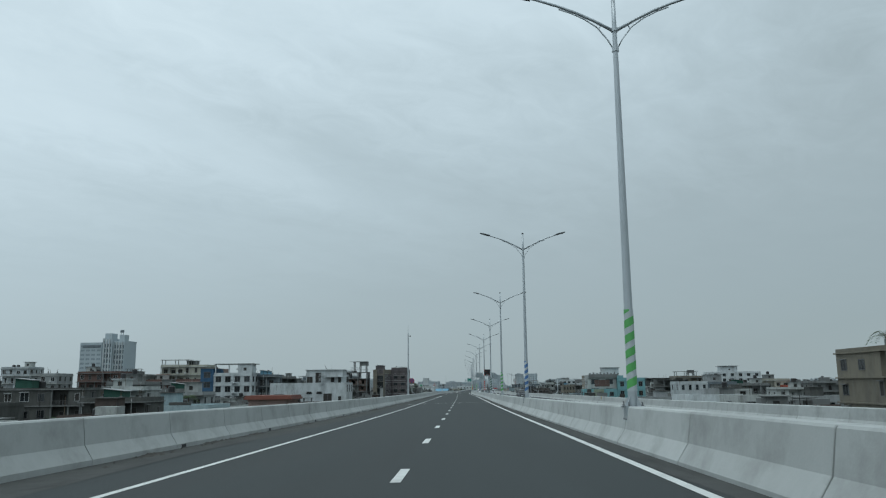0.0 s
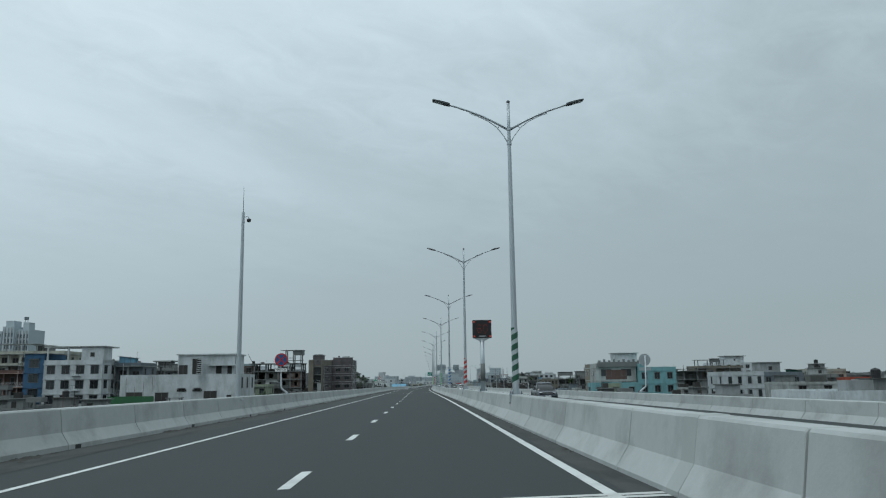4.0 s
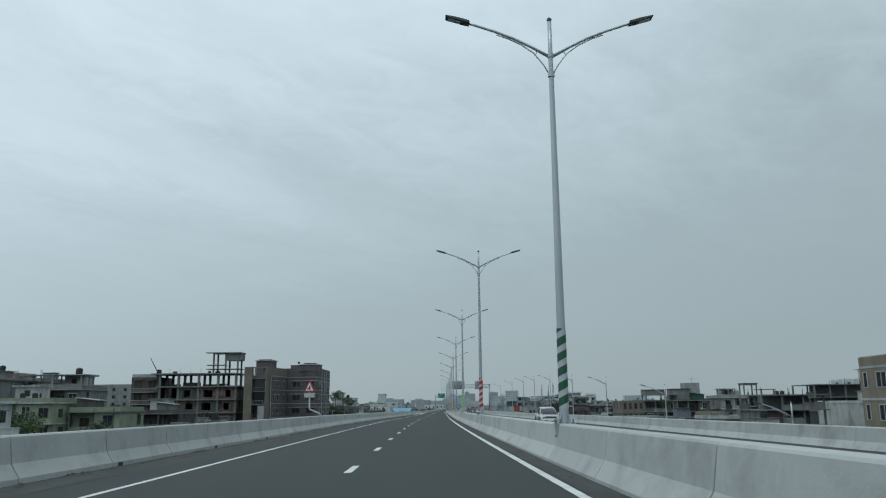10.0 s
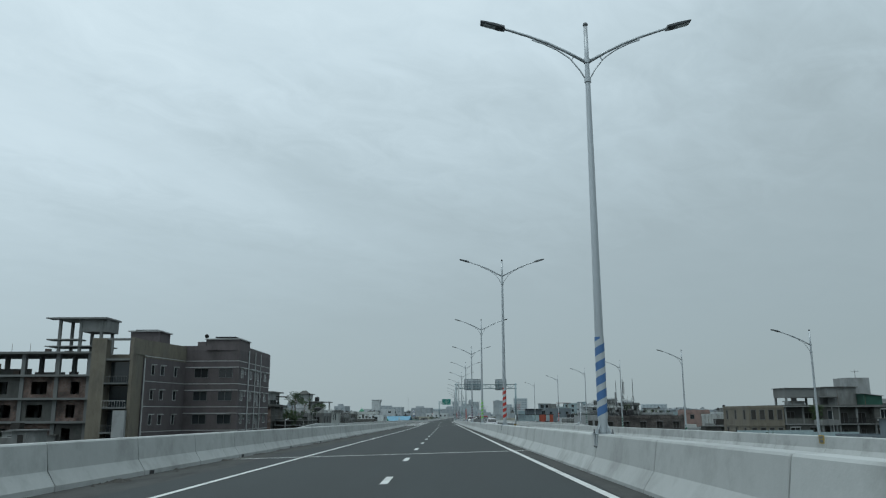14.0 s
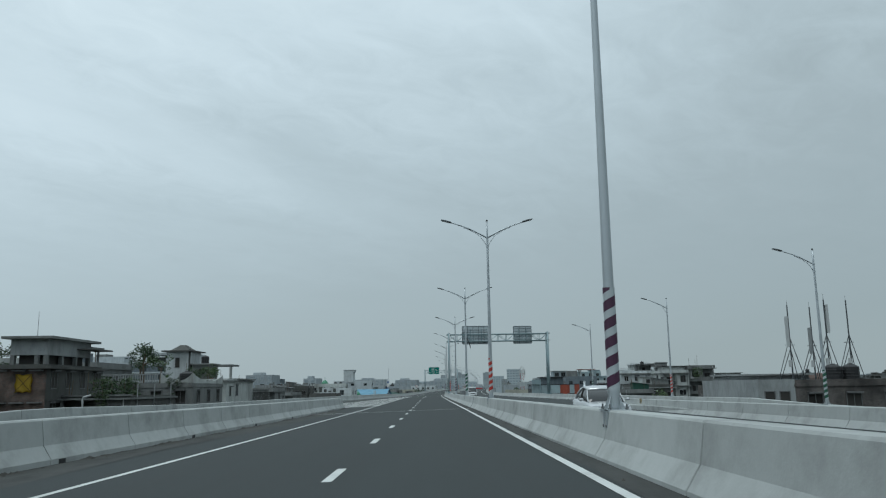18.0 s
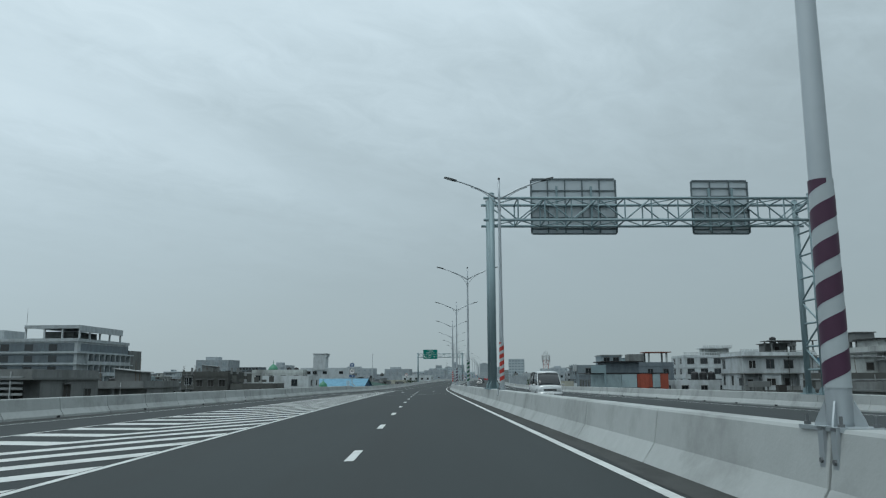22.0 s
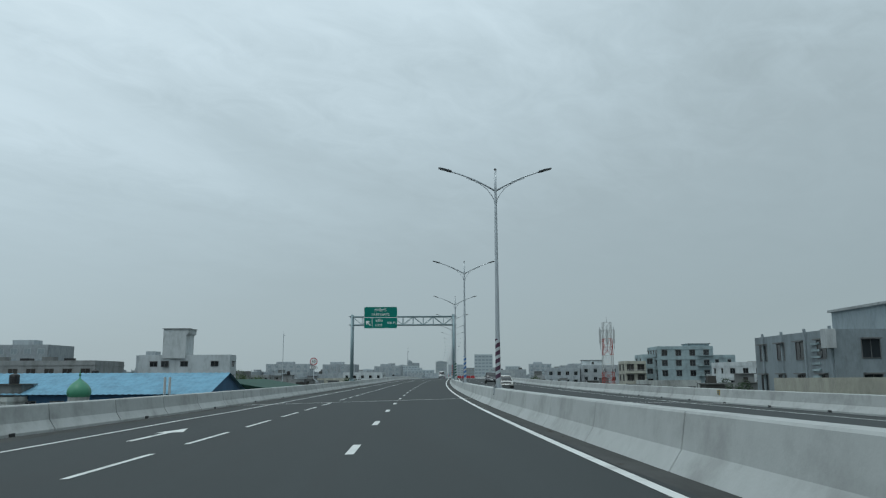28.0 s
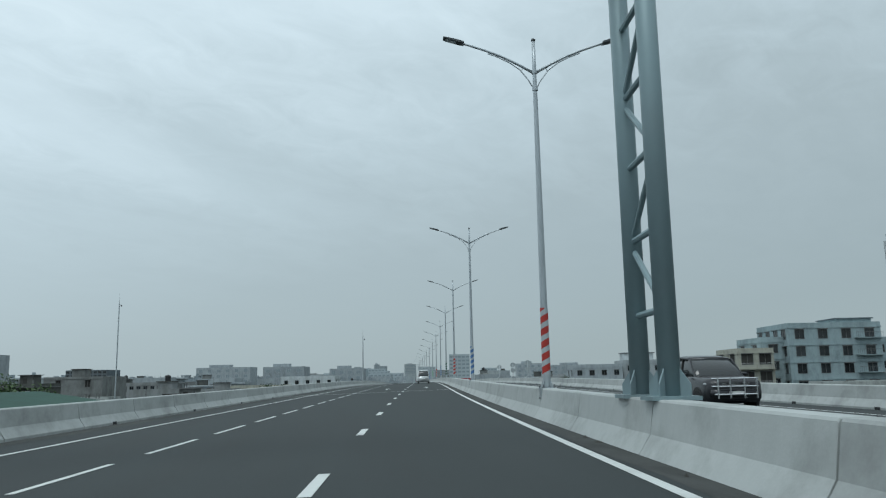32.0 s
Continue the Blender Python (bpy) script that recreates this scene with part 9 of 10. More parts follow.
def showroom():
    t = thing("showroom", "grey-panelled showroom with orange-red piers", "shop building", frame_at(646, 38, 0))
    zb = GROUND - road_z(646)
    part("wall", boxes((-7.4, 7.5, 0, 14, zb, 2.3)), W["slate"], t)
    part("roof_edge", boxes((-7.6, 7.7, -0.3, 14.2, 2.55, 2.75)), M_BLACK, t, "dark roof edge")
    for i in range(5):
        x = -7.4 + 2.98 * i
        m = W["orange"] if i in (3,) else W["paleblue"]
        part("facade_panel", boxes((x + 0.04, x + 2.94, -0.22, 0.0, -0.05, 2.5)), m, t)
    part("facade_panel", boxes((2.2, 3.8, -0.3, 0.0, -4, 2.55)), W["orange"], t, "orange-red pier")
    part("facade_panel", boxes((6.0, 7.55, -0.3, 0.0, -4, 2.55)), W["orange"], t, "orange-red pier")
    for i in range(6):
        x = -6.6 + 2.3 * i
        window(t, Matrix.Translation((x, 0, -2.2)), 1.5, 1.9, False, M_FRAME_D)
    for r in range(2):
        for i in range(4):
            window(t, Matrix.Translation((-7.4, 1.8 + 3.4 * i, -0.2 - 3 * r)) @ Matrix.Rotation(radians(-90), 4, "Z"), 1.8, 1.6, False, M_FRAME_D)
    part("upper_storey", boxes((-3.6, 3.2, 5, 13, 2.3, 4.9)), W["slate"], t)
    part("upper_roof", boxes((-4.4, 4.0, 4.2, 13.6, 4.9, 5.1)), M_BLACK, t)
    pole = part("frame_post", boxes((-4.9, -4.6, -1.2, -0.9, zb, 4.3), (-7.4, -4.9, -1.15, -1.0, 2.7, 4.2)), M_GANTRY, t)


showroom()
t, w, d, top = building("long white wall house with black roof tanks", 652, 48.5, 60, 8, 1.3, "white", rows=1, cols=3, side_cols=1, parapet=0.25, bands=False)
for x in (-1.2, 0.5, 2.2):
    water_tank(t, x, 2, 1.05, 0.78, 2.0)
t, w, d, top = building("grey rendered house with a red pavilion roof", 690, 46.5, 58, 14, 5.6, "slate", rows=3, cols=3, side_cols=3, shade=False)
for x in (0.2, 4.6):
    for y in (2, 7):
        part("column", boxes((x - 0.2, x + 0.2, y - 0.2, y + 0.2, 4.9, 8.0)), W["offwhite"], t)
part("pavilion_roof", boxes((-0.8, 5.6, 1, 8, 8.0, 8.2)), M_TERRA, t, "terracotta pavilion roof")
part("stair_room", boxes((-4.6, -0.9, 3, 8, 4.9, 7.7)), W["grey"], t)
building("low cream wall house", 688, 24.2, 33, 8, 1.1, "cream", rows=1, cols=2, side_cols=0, parapet=0.2, bands=False, win=(0.9, 0.8), shade=False)


def grey_house():
    t, w, d, top = building("blue-grey rendered house with ribbed panels and tall windows", 712.5, 36.8, 50.2, 17, 5.3, "bluegrey", rows=3, cols=2, side_cols=4, win=(1.5, 1.6), shade=True, parapet=0.4, bands=False)
    for i in range(6):
        part("panel_rib", boxes((-w / 2 - 0.12, -w / 2, 2.4, 4.0, 1.0 + 0.6 * i, 1.2 + 0.6 * i)), W["paleblue"], t)
    for y in (0.15, 5.0, 10.0, 14.6):
        part("pilaster", boxes((-w / 2 - 0.16, -w / 2, y, y + 0.3, -8, 5.6)), W["bluegrey"], t)
    for y0, y1 in ((1.2, 2.2),):
        part("tall_window", boxes((1.0, 2.6, -0.04, 0.0, 0.4, 4.4), (3.2, 4.8, -0.04, 0.0, 0.4, 4.4)), M_GLASS, t)
    part("upper_storey", boxes((0.8, 6.4, 3, 14.5, 5.0, 7.9)), W["bluegrey"], t)
    part("upper_roof", boxes((0.5, 6.7, 2.7, 14.8, 7.9, 8.15)), W["lightgrey"], t)
    for x in (2.2, 4.8):
        window(t, Matrix.Translation((x, 3, 5.9)), 1.5, 1.4, True)
    part("white_box", boxes((-w / 2 - 0.9, -w / 2, -0.6, 0.4, 3.6, 5.3)), W["white"], t)
    part("white_box", boxes((-w / 2 - 0.9, -w / 2, -0.6, 0.4, -1.0, 0.3)), W["white"], t)


grey_house()
t, w, d, top = building("pale blue block of flats with shaded windows", 890, 65.8, 82.8, 14, 9.4, "paleblue", rows=5, cols=4, side_cols=4, win=(1.6, 1.5), name="flats", cat="apartment block")
part("stair_room", boxes((1.5, 8.0, 2, 9, 8.7, 10.1)), W["paleblue"], t)
part("roof_slab", boxes((1.2, 8.3, 1.7, 9.3, 10.1, 10.3)), W["slate"], t)
for k in range(4):
    balcony(t, 3.6, 8.4, 0, 6.6 - 3.1 * k, 0.9, M_FRAME_D, W["paleblue"])
building("pale blue side wing of the flats", 892, 61.6, 65.9, 12, 7.0, "paleblue", rows=4, cols=1, side_cols=2, win=(1.5, 1.4), name="flats", cat="apartment block")
building("pale blue wing with curved bays", 895, 83.4, 91, 12, 6.8, "paleblue", rows=4, cols=2, side_cols=0, win=(1.0, 1.4), shade=False, name="flats", cat="apartment block")
t, w, d, top = building("cream block with open balconies", 886, 55, 61.3, 11, 4.9, "cream", rows=3, cols=2, side_cols=2, glass=M_OPENING, win=(1.9, 1.8), name="flats", cat="apartment block")
for k in range(3):
    balcony(t, -3, 3, 0, 1.3 - 3.1 * k, 1.0, M_FRAME_W, W["cream"])
building("white house with long balconies", 850, 74, 84, 12, 4.0, "white", rows=3, cols=3, side_cols=2, name="flats", cat="apartment block")
t, w, d, top = building("white house with a sloping roof canopy", 852, 84.5, 98, 12, 4.4, "offwhite", rows=3, cols=4, side_cols=0, name="flats", cat="apartment block")
roof_room(t, -4, 3, 3, 8, 3.7, 2.3, W["white"])
building("grey-brown flats in the haze far off", 958, 37, 50, 12, 3.4, "haze", rows=3, cols=4, side_cols=2, name="flats", cat="apartment block")
t, w, d, top = building("white stepped flats far off", 962, 51, 73, 12, 4.4, "paleblock", rows=3, cols=6, side_cols=2, name="flats", cat="apartment block")
roof_room(t, -10, -2, 3, 9, 3.7, 2.6, W["white"])


def cell_tower():
    t = thing("cell_tower", "red and white lattice telephone mast hung with antennas", "telephone mast", frame_at(799, 34.4, 0))
    z0, z1 = GROUND - road_z(799), 11.3
    levels = np.linspace(z0, z1, 15)
    half = lambda z: 0.75 + 0.55 * (z1 - z) / (z1 - z0)
    red = mat("mast_red", (0.30, 0.05, 0.04), 0.6, vary=0.15, scale=3)
    for i in range(14):
        a, b = float(levels[i]), float(levels[i + 1])
        m = M_FRAME_W if (i // 2) % 2 == 0 else red
        bm = bmesh.new()
        for sx, sy in ((-1, -1), (1, -1), (1, 1), (-1, 1)):
            tube(bm, (sx * half(a), sy * half(a), a), (sx * half(b), sy * half(b), b), 0.06, 0.06, 6)
        for (ax, ay), (bx, by) in (((-1, -1), (1, -1)), ((1, -1), (1, 1)), ((1, 1), (-1, 1)), ((-1, 1), (-1, -1))):
            tube(bm, (ax * half(a), ay * half(a), a), (bx * half(b), by * half(b), b), 0.035, 0.035, 5)
            tube(bm, (bx * half(a), by * half(a), a), (ax * half(b), ay * half(b), b), 0.035, 0.035, 5)
            tube(bm, (ax * half(b), ay * half(b), b), (bx * half(b), by * half(b), b), 0.035, 0.035, 5)
        part("lattice_section", bm, m, t)
    for ang in range(6):
        x, y = 1.55 * math.cos(ang * 1.047 + 0.3), 1.55 * math.sin(ang * 1.047 + 0.3)
        bm = bmesh.new()
        tube(bm, (x, y, 6.0), (x, y, 10.4), 0.04, 0.04, 6)
        tube(bm, (x, y, 6.6), (x * 0.5, y * 0.5, 6.2), 0.035, 0.035, 5)
        tube(bm, (x, y, 9.6), (x * 0.5, y * 0.5, 9.6), 0.035, 0.035, 5)
        arm = part("antenna_arm", bm, M_STEEL, t)
        part("panel_antenna", boxes((x - 0.16, x + 0.16, y - 0.12, y + 0.12, 7.2, 9.9)), M_FRAME_W, arm, "white panel antenna")
    bm = bmesh.new()
    tube(bm, (0, 0, z1), (0, 0, z1 + 1.1), 0.03, 0.015, 5)
    part("lightning_rod", bm, M_DARKMETAL, t)


cell_tower()
# towers far ahead, their haze painted as paler wall and glass colours
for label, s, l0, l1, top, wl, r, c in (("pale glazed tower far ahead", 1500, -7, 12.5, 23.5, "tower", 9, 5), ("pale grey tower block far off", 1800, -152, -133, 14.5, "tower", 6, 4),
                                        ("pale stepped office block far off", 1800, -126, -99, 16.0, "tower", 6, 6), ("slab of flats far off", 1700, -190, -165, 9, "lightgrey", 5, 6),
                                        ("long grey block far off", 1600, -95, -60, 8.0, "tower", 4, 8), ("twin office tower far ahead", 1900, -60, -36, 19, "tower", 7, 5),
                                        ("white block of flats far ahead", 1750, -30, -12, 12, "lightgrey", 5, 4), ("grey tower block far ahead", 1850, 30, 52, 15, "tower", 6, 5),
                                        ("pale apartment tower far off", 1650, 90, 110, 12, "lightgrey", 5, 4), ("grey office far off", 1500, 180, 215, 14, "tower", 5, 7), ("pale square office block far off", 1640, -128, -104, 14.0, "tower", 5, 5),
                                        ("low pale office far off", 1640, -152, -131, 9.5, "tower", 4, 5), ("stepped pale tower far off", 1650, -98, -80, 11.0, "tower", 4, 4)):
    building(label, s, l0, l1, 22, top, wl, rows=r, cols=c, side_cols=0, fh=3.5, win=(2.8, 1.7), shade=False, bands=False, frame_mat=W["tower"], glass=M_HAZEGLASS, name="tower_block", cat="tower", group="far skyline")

# ---------------------------------------------------------------- trees and plants
def leaf_crown(rng, blobs, n, size):
    """Many small folded leaves scattered through uneven clumps."""
    verts, faces = [], []
    for cx, cy, cz, r in blobs:
        for i in range(int(n * r * r)):
            d = Vector((rng.gauss(0, 1), rng.gauss(0, 1), rng.gauss(0, 0.75)))
            d.normalize()
            p = Vector((cx, cy, cz)) + d * r * (0.45 + 0.6 * rng.random())
            a = Vector((rng.uniform(-1, 1), rng.uniform(-1, 1), rng.uniform(-0.6, 0.6))).normalized() * size * rng.uniform(0.6, 1.3)
            b = a.cross(Vector((rng.uniform(-1, 1), rng.uniform(-1, 1), rng.uniform(0.2, 1)))).normalized() * size * 0.45
            k = len(verts)
            verts += [p - a, p + b, p + a, p - b]
            faces += [(k, k + 1, k + 2), (k, k + 2, k + 3)]
    me = bpy.data.meshes.new("crown")
    me.from_pydata([tuple(v) for v in verts], [], faces)
    return me


def tree(s, lat, zbase, height, spread, seed, label="broad-leaved tree with a loose dark green crown", leaf=None, name="tree", clumps=9, dens=130):
    rng = random.Random(seed)
    t = thing(name, label, "tree" if name == "tree" else "plant", frame_at(s, lat, zbase, rng.uniform(0, 360)), "trees among the houses")
    trunk_h = height * 0.55
    bm = bmesh.new()
    lean = (rng.uniform(-0.3, 0.3), rng.uniform(-0.3, 0.3))
    r0 = 0.035 * height
    tube(bm, (0, 0, -0.1), (lean[0] * 0.5, lean[1] * 0.5, trunk_h * 0.5), r0, r0 * 0.75, 8)
    tube(bm, (lean[0] * 0.5, lean[1] * 0.5, trunk_h * 0.5), (lean[0], lean[1], trunk_h), r0 * 0.75, r0 * 0.45, 8)
    part("trunk", bm, M_BARK, t)
    blobs = []
    for i in range(clumps):
        a = i * 2.4 + rng.uniform(-0.4, 0.4)
        q = spread * rng.uniform(0.25, 0.8)
        z = height * rng.uniform(0.5, 0.9)
        r = spread * rng.uniform(0.3, 0.48)
        blobs.append((q * math.cos(a), q * math.sin(a), z, r))
        if i % 3 == 0:
            bm = bmesh.new()
            tube(bm, (lean[0] * 0.8, lean[1] * 0.8, trunk_h * rng.uniform(0.7, 1.0)), (q * math.cos(a), q * math.sin(a), z), r0 * 0.35, r0 * 0.12, 6)
            part("limb", bm, M_BARK, t)
    me = leaf_crown(rng, blobs, dens, 0.16 if height < 8 else 0.22)
    me.materials.append(leaf or M_LEAF2)
    part("crown", me, None, t)
    return t


def palm(s, lat, zbase, height, seed):
    rng = random.Random(seed)
    t = thing("palm_tree", "small palm with drooping fronds among roofs", "tree", frame_at(s, lat, zbase), "trees among the houses")
    bm = bmesh.new()
    chain(bm, [(0, 0, -0.1), (0.1, 0.05, height * 0.5), (0.15, 0.0, height)], 0.11, 7)
    part("trunk", bm, M_BARK, t)
    for i in range(13):
        a = i * 2.399
        up = rng.uniform(0.2, 1.0)
        L = rng.uniform(1.6, 2.3)
        mid = [(0.15 + L * k / 6 * math.cos(a), L * k / 6 * math.sin(a), height + up * L * (k / 6) * (1 - k / 6) * 1.8 - 0.5 * (k / 6) ** 2 * L) for k in range(7)]
        verts, faces = [], []
        nx, ny = -math.sin(a), math.cos(a)
        for k in range(6):
            for side in (-1, 1):
                for f in (0.0, 0.5):
                    p = Vector(mid[k]).lerp(Vector(mid[k + 1]), f)
                    w = 0.55 * (1 - abs(k / 6 - 0.35)) * side
                    q = len(verts)
                    verts += [tuple(p), tuple(p + Vector((math.cos(a) * 0.1, math.sin(a) * 0.1, 0.01))), tuple(p + Vector((nx * w + math.cos(a) * 0.3, ny * w + math.sin(a) * 0.3, -0.2)))]
                    faces.append((q, q + 1, q + 2))
        me = bpy.data.meshes.new("frond")
        me.from_pydata(verts, [], faces)
        me.materials.append(M_LEAF)
        part("frond", me, None, t)


palm(95.5, 50.5, 5.45, 1.7, 5)
palm(168, -58, -4.0, 4.2, 6)
for i, (s, la, zb, h, sp) in enumerate(((309, -50, -9, 10.6, 3.0), (316, -54, -9, 11.4, 3.2), (324, -47, -9, 10.4, 2.8), (496, -34, 2.3, 4.4, 1.7), (499, -37.5, 2.3, 5.4, 2.0),
                                        (503, -31.5, 2.3, 2.6, 1.6), (474, -45.5, -9, 13.0, 2.6), (489, -41.5, -9, 13.0, 2.8), (484, -47, 4.8, 2.4, 1.8), (486, -51, 4.8, 2.8, 2.0), (490.5, -34, -9, 12.0, 2.4), (488, -38.5, -9, 13.4, 2.6), (844, -48, -9, 11.5, 4.2), (832, -53, -9, 9.8, 3.6),
                                        (168, -62, -10, 9.0, 3.8), (184, -70, -10, 9.3, 4.0), (140, -48, -10, 8.2, 3.2), (236, 46, -10, 9.0, 3.4), (392, 48, -10, 8.8, 3.6),
                                        (404, 53, -10, 9.2, 3.6), (610, 62, -8, 8.0, 3.2), (665, -42, -9, 8.4, 3.4), (780, 52, -9, 9.5, 3.8), (905, -30, -9, 9.0, 3.6),
                                        (925, 31, -9, 9.4, 3.8), (940, -36, -9, 9.6, 4.0),
                                        (92, -47, -10, 7.6, 3.6), (100, -54, -10, 8.4, 3.8), (121, -62, -10, 8.2, 3.6), (86, 41, -10, 8.0, 3.2), (468, -43.0, -9, 13.0, 2.8), (463, -39.8, -9, 11.2, 2.4), (452, -36, -9, 11.4, 2.6), (515, -33, 3.0, 2.4, 1.8), (497, -36.4, 2.3, 5.6, 1.9), (421, 50, -10, 10.2, 3.0), (572, 52, -9, 10.4, 3.0))):
    zg = GROUND - road_z(s)
    h2 = zb + h - zg if zb < -4 else h
    tree(s, la, zg if zb < -4 else zb, h2, sp, 40 + i, leaf=M_LEAF if i % 3 == 0 else M_LEAF2, clumps=8 if h < 5 else 11,
         label="small potted tree growing on a flat roof" if zb > -4 else "broad-leaved tree with a loose dark green crown")


def creeper(s, lat, z_top, width, drop, seed, turn=0.0):
    """A mat of leaves that hangs down a wall with a ragged lower edge, on a few stems."""
    rng = random.Random(seed)
    t = thing("creeper", "green creeper hanging over a stained house wall", "plant", frame_at(s, lat, z_top, turn), "creepers on the walls")
    cols = [(x * 0.3 - width / 2, drop * rng.uniform(0.35, 1.0)) for x in range(int(width / 0.3))]
    blobs = []
    for x, h in cols:
        z = 0.15
        while z > -h:
            r = rng.uniform(0.2, 0.36)
            blobs.append((x + rng.uniform(-0.15, 0.15), -0.15 - rng.uniform(0, 0.2), z, r))
            z -= r * rng.uniform(1.0, 2.2)
    me = leaf_crown(rng, blobs, 210, 0.12)
    me.materials.append(M_LEAF2 if seed % 2 else M_LEAF)
    part("leaves", me, None, t)
    for x, h in cols[::3]:
        bm = bmesh.new()
        chain(bm, [(x, -0.05, 0.1), (x + 0.1, -0.08, -h * 0.5), (x + 0.05, -0.05, -h)], 0.03, 5)
        part("stem", bm, M_BARK, t)


for i, spec in enumerate(((474.8, -32.4, 2.6, 2.2, 3.2), (479.8, -31.6, 2.5, 1.4, 3.0), (492.8, -36.4, 3.0, 2.6, 2.6), (492.8, -31.0, 3.0, 1.6, 2.2), (472.3, -43.6, 3.6, 3.2, 3.0), (479.7, -46.5, 4.6, 4.0, 3.4), (509.7, -33.6, 3.3, 2.4, 2.0), (532.7, -37.0, 1.9, 2.6, 1.6),
                          (441.8, 66.0, 3.0, 2.6, 2.4), (443.7, 96.0, 4.2, 3.0, 2.6), (590.8, 66.5, 5.6, 2.4, 3.0))):
    creeper(*spec, 700 + i)


def potted_plant(s, lat, z, seed):
    rng = random.Random(seed)
    t = thing("potted_plant", "bushy potted plant on a flat roof", "plant", frame_at(s, lat, z), "roof plants")
    bm = bmesh.new()
    tube(bm, (0, 0, 0), (0, 0, 0.35), 0.17, 0.24, 12)
    part("pot", bm, M_TERRA, t, "terracotta pot")
    me = leaf_crown(rng, [(rng.uniform(-0.3, 0.3), rng.uniform(-0.3, 0.3), 0.6 + 0.25 * k, 0.42) for k in range(4)], 220, 0.11)
    me.materials.append(M_LEAF)
    part("leaves", me, None, t)


for k in range(6):
    potted_plant(595.6 + 0.2 * (k % 2), 72.4 + 1.9 * k, 2.32, 90 + k)
for k, (s, la, z) in enumerate(((482, -44.6, 4.85), (482.4, -47.8, 4.85), (483, -50.4, 4.85), (496, -33.2, 2.45), (500.5, -39.4, 2.45), (512, -31.8, 3.2), (513, -34.6, 3.2))):
    potted_plant(s, la, z, 110 + k)

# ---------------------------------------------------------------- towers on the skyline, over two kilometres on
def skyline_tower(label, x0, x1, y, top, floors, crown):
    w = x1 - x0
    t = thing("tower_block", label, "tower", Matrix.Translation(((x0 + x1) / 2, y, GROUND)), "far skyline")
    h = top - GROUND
    # haze sits in the wall and window-band colours
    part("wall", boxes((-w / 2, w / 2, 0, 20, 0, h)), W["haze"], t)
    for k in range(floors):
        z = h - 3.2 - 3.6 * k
        part("window_band", boxes((-w / 2 + 0.8, w / 2 - 0.8, -0.15, 0.0, z, z + 1.5)), M_HAZEGLASS, t, "window band paled for haze")
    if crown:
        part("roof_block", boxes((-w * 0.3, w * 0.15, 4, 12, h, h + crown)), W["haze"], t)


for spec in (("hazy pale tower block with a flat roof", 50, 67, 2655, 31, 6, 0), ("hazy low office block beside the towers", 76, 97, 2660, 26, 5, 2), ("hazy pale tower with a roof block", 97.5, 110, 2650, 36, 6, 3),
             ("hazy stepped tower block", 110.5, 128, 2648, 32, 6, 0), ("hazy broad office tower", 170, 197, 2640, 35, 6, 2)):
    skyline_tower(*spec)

# further blocks with haze painted into walls and panes
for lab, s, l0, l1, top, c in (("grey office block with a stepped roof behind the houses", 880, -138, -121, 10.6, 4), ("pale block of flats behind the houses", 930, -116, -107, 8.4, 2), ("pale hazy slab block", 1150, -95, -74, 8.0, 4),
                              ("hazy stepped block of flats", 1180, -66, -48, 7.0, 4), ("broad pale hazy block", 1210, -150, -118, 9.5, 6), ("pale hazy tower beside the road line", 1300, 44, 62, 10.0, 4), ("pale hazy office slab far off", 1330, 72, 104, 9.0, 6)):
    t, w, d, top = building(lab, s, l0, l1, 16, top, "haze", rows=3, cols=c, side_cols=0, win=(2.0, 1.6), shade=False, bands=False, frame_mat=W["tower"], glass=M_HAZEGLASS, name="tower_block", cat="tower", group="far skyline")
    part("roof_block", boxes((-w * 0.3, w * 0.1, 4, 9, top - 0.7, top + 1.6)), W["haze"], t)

# ---------------------------------------------------------------- the city behind
RNG = random.Random(11)
FILL_WALL = ("grey", "lightgrey", "offwhite", "dark", "white", "grey", "paleblue", "lightgrey", "offwhite", "slate", "offwhite", "grey", "lightgrey", "brickred")
FILL_LABEL = {"white": "white-painted city house with a flat roof", "grey": "grey plastered city house with a flat roof", "lightgrey": "light grey concrete house with a flat roof", "offwhite": "weathered white house with a flat roof",
              "dark": "mould-stained concrete house with a flat roof", "tan": "tan plastered house with a flat roof", "brickred": "unplastered brick house with a flat roof",
              "cream": "cream-painted city house with a flat roof", "paleblue": "pale blue city house with a flat roof", "maroon": "maroon plastered house with a flat roof",
              "slate": "slate grey city house with a flat roof", "haze": "pale hazy city house far off", "paleblock": "grey city block paled for haze far off", "pink": "faded pink city house with a flat roof"}


def free(s, d, a, b):
    for s2, d2, a2, b2 in FOOT:
        if s < s2 + d2 + 1.5 and s + d + 1.5 > s2 and a < b2 + 1.5 and b + 1.5 > a2:
            return False
    return True


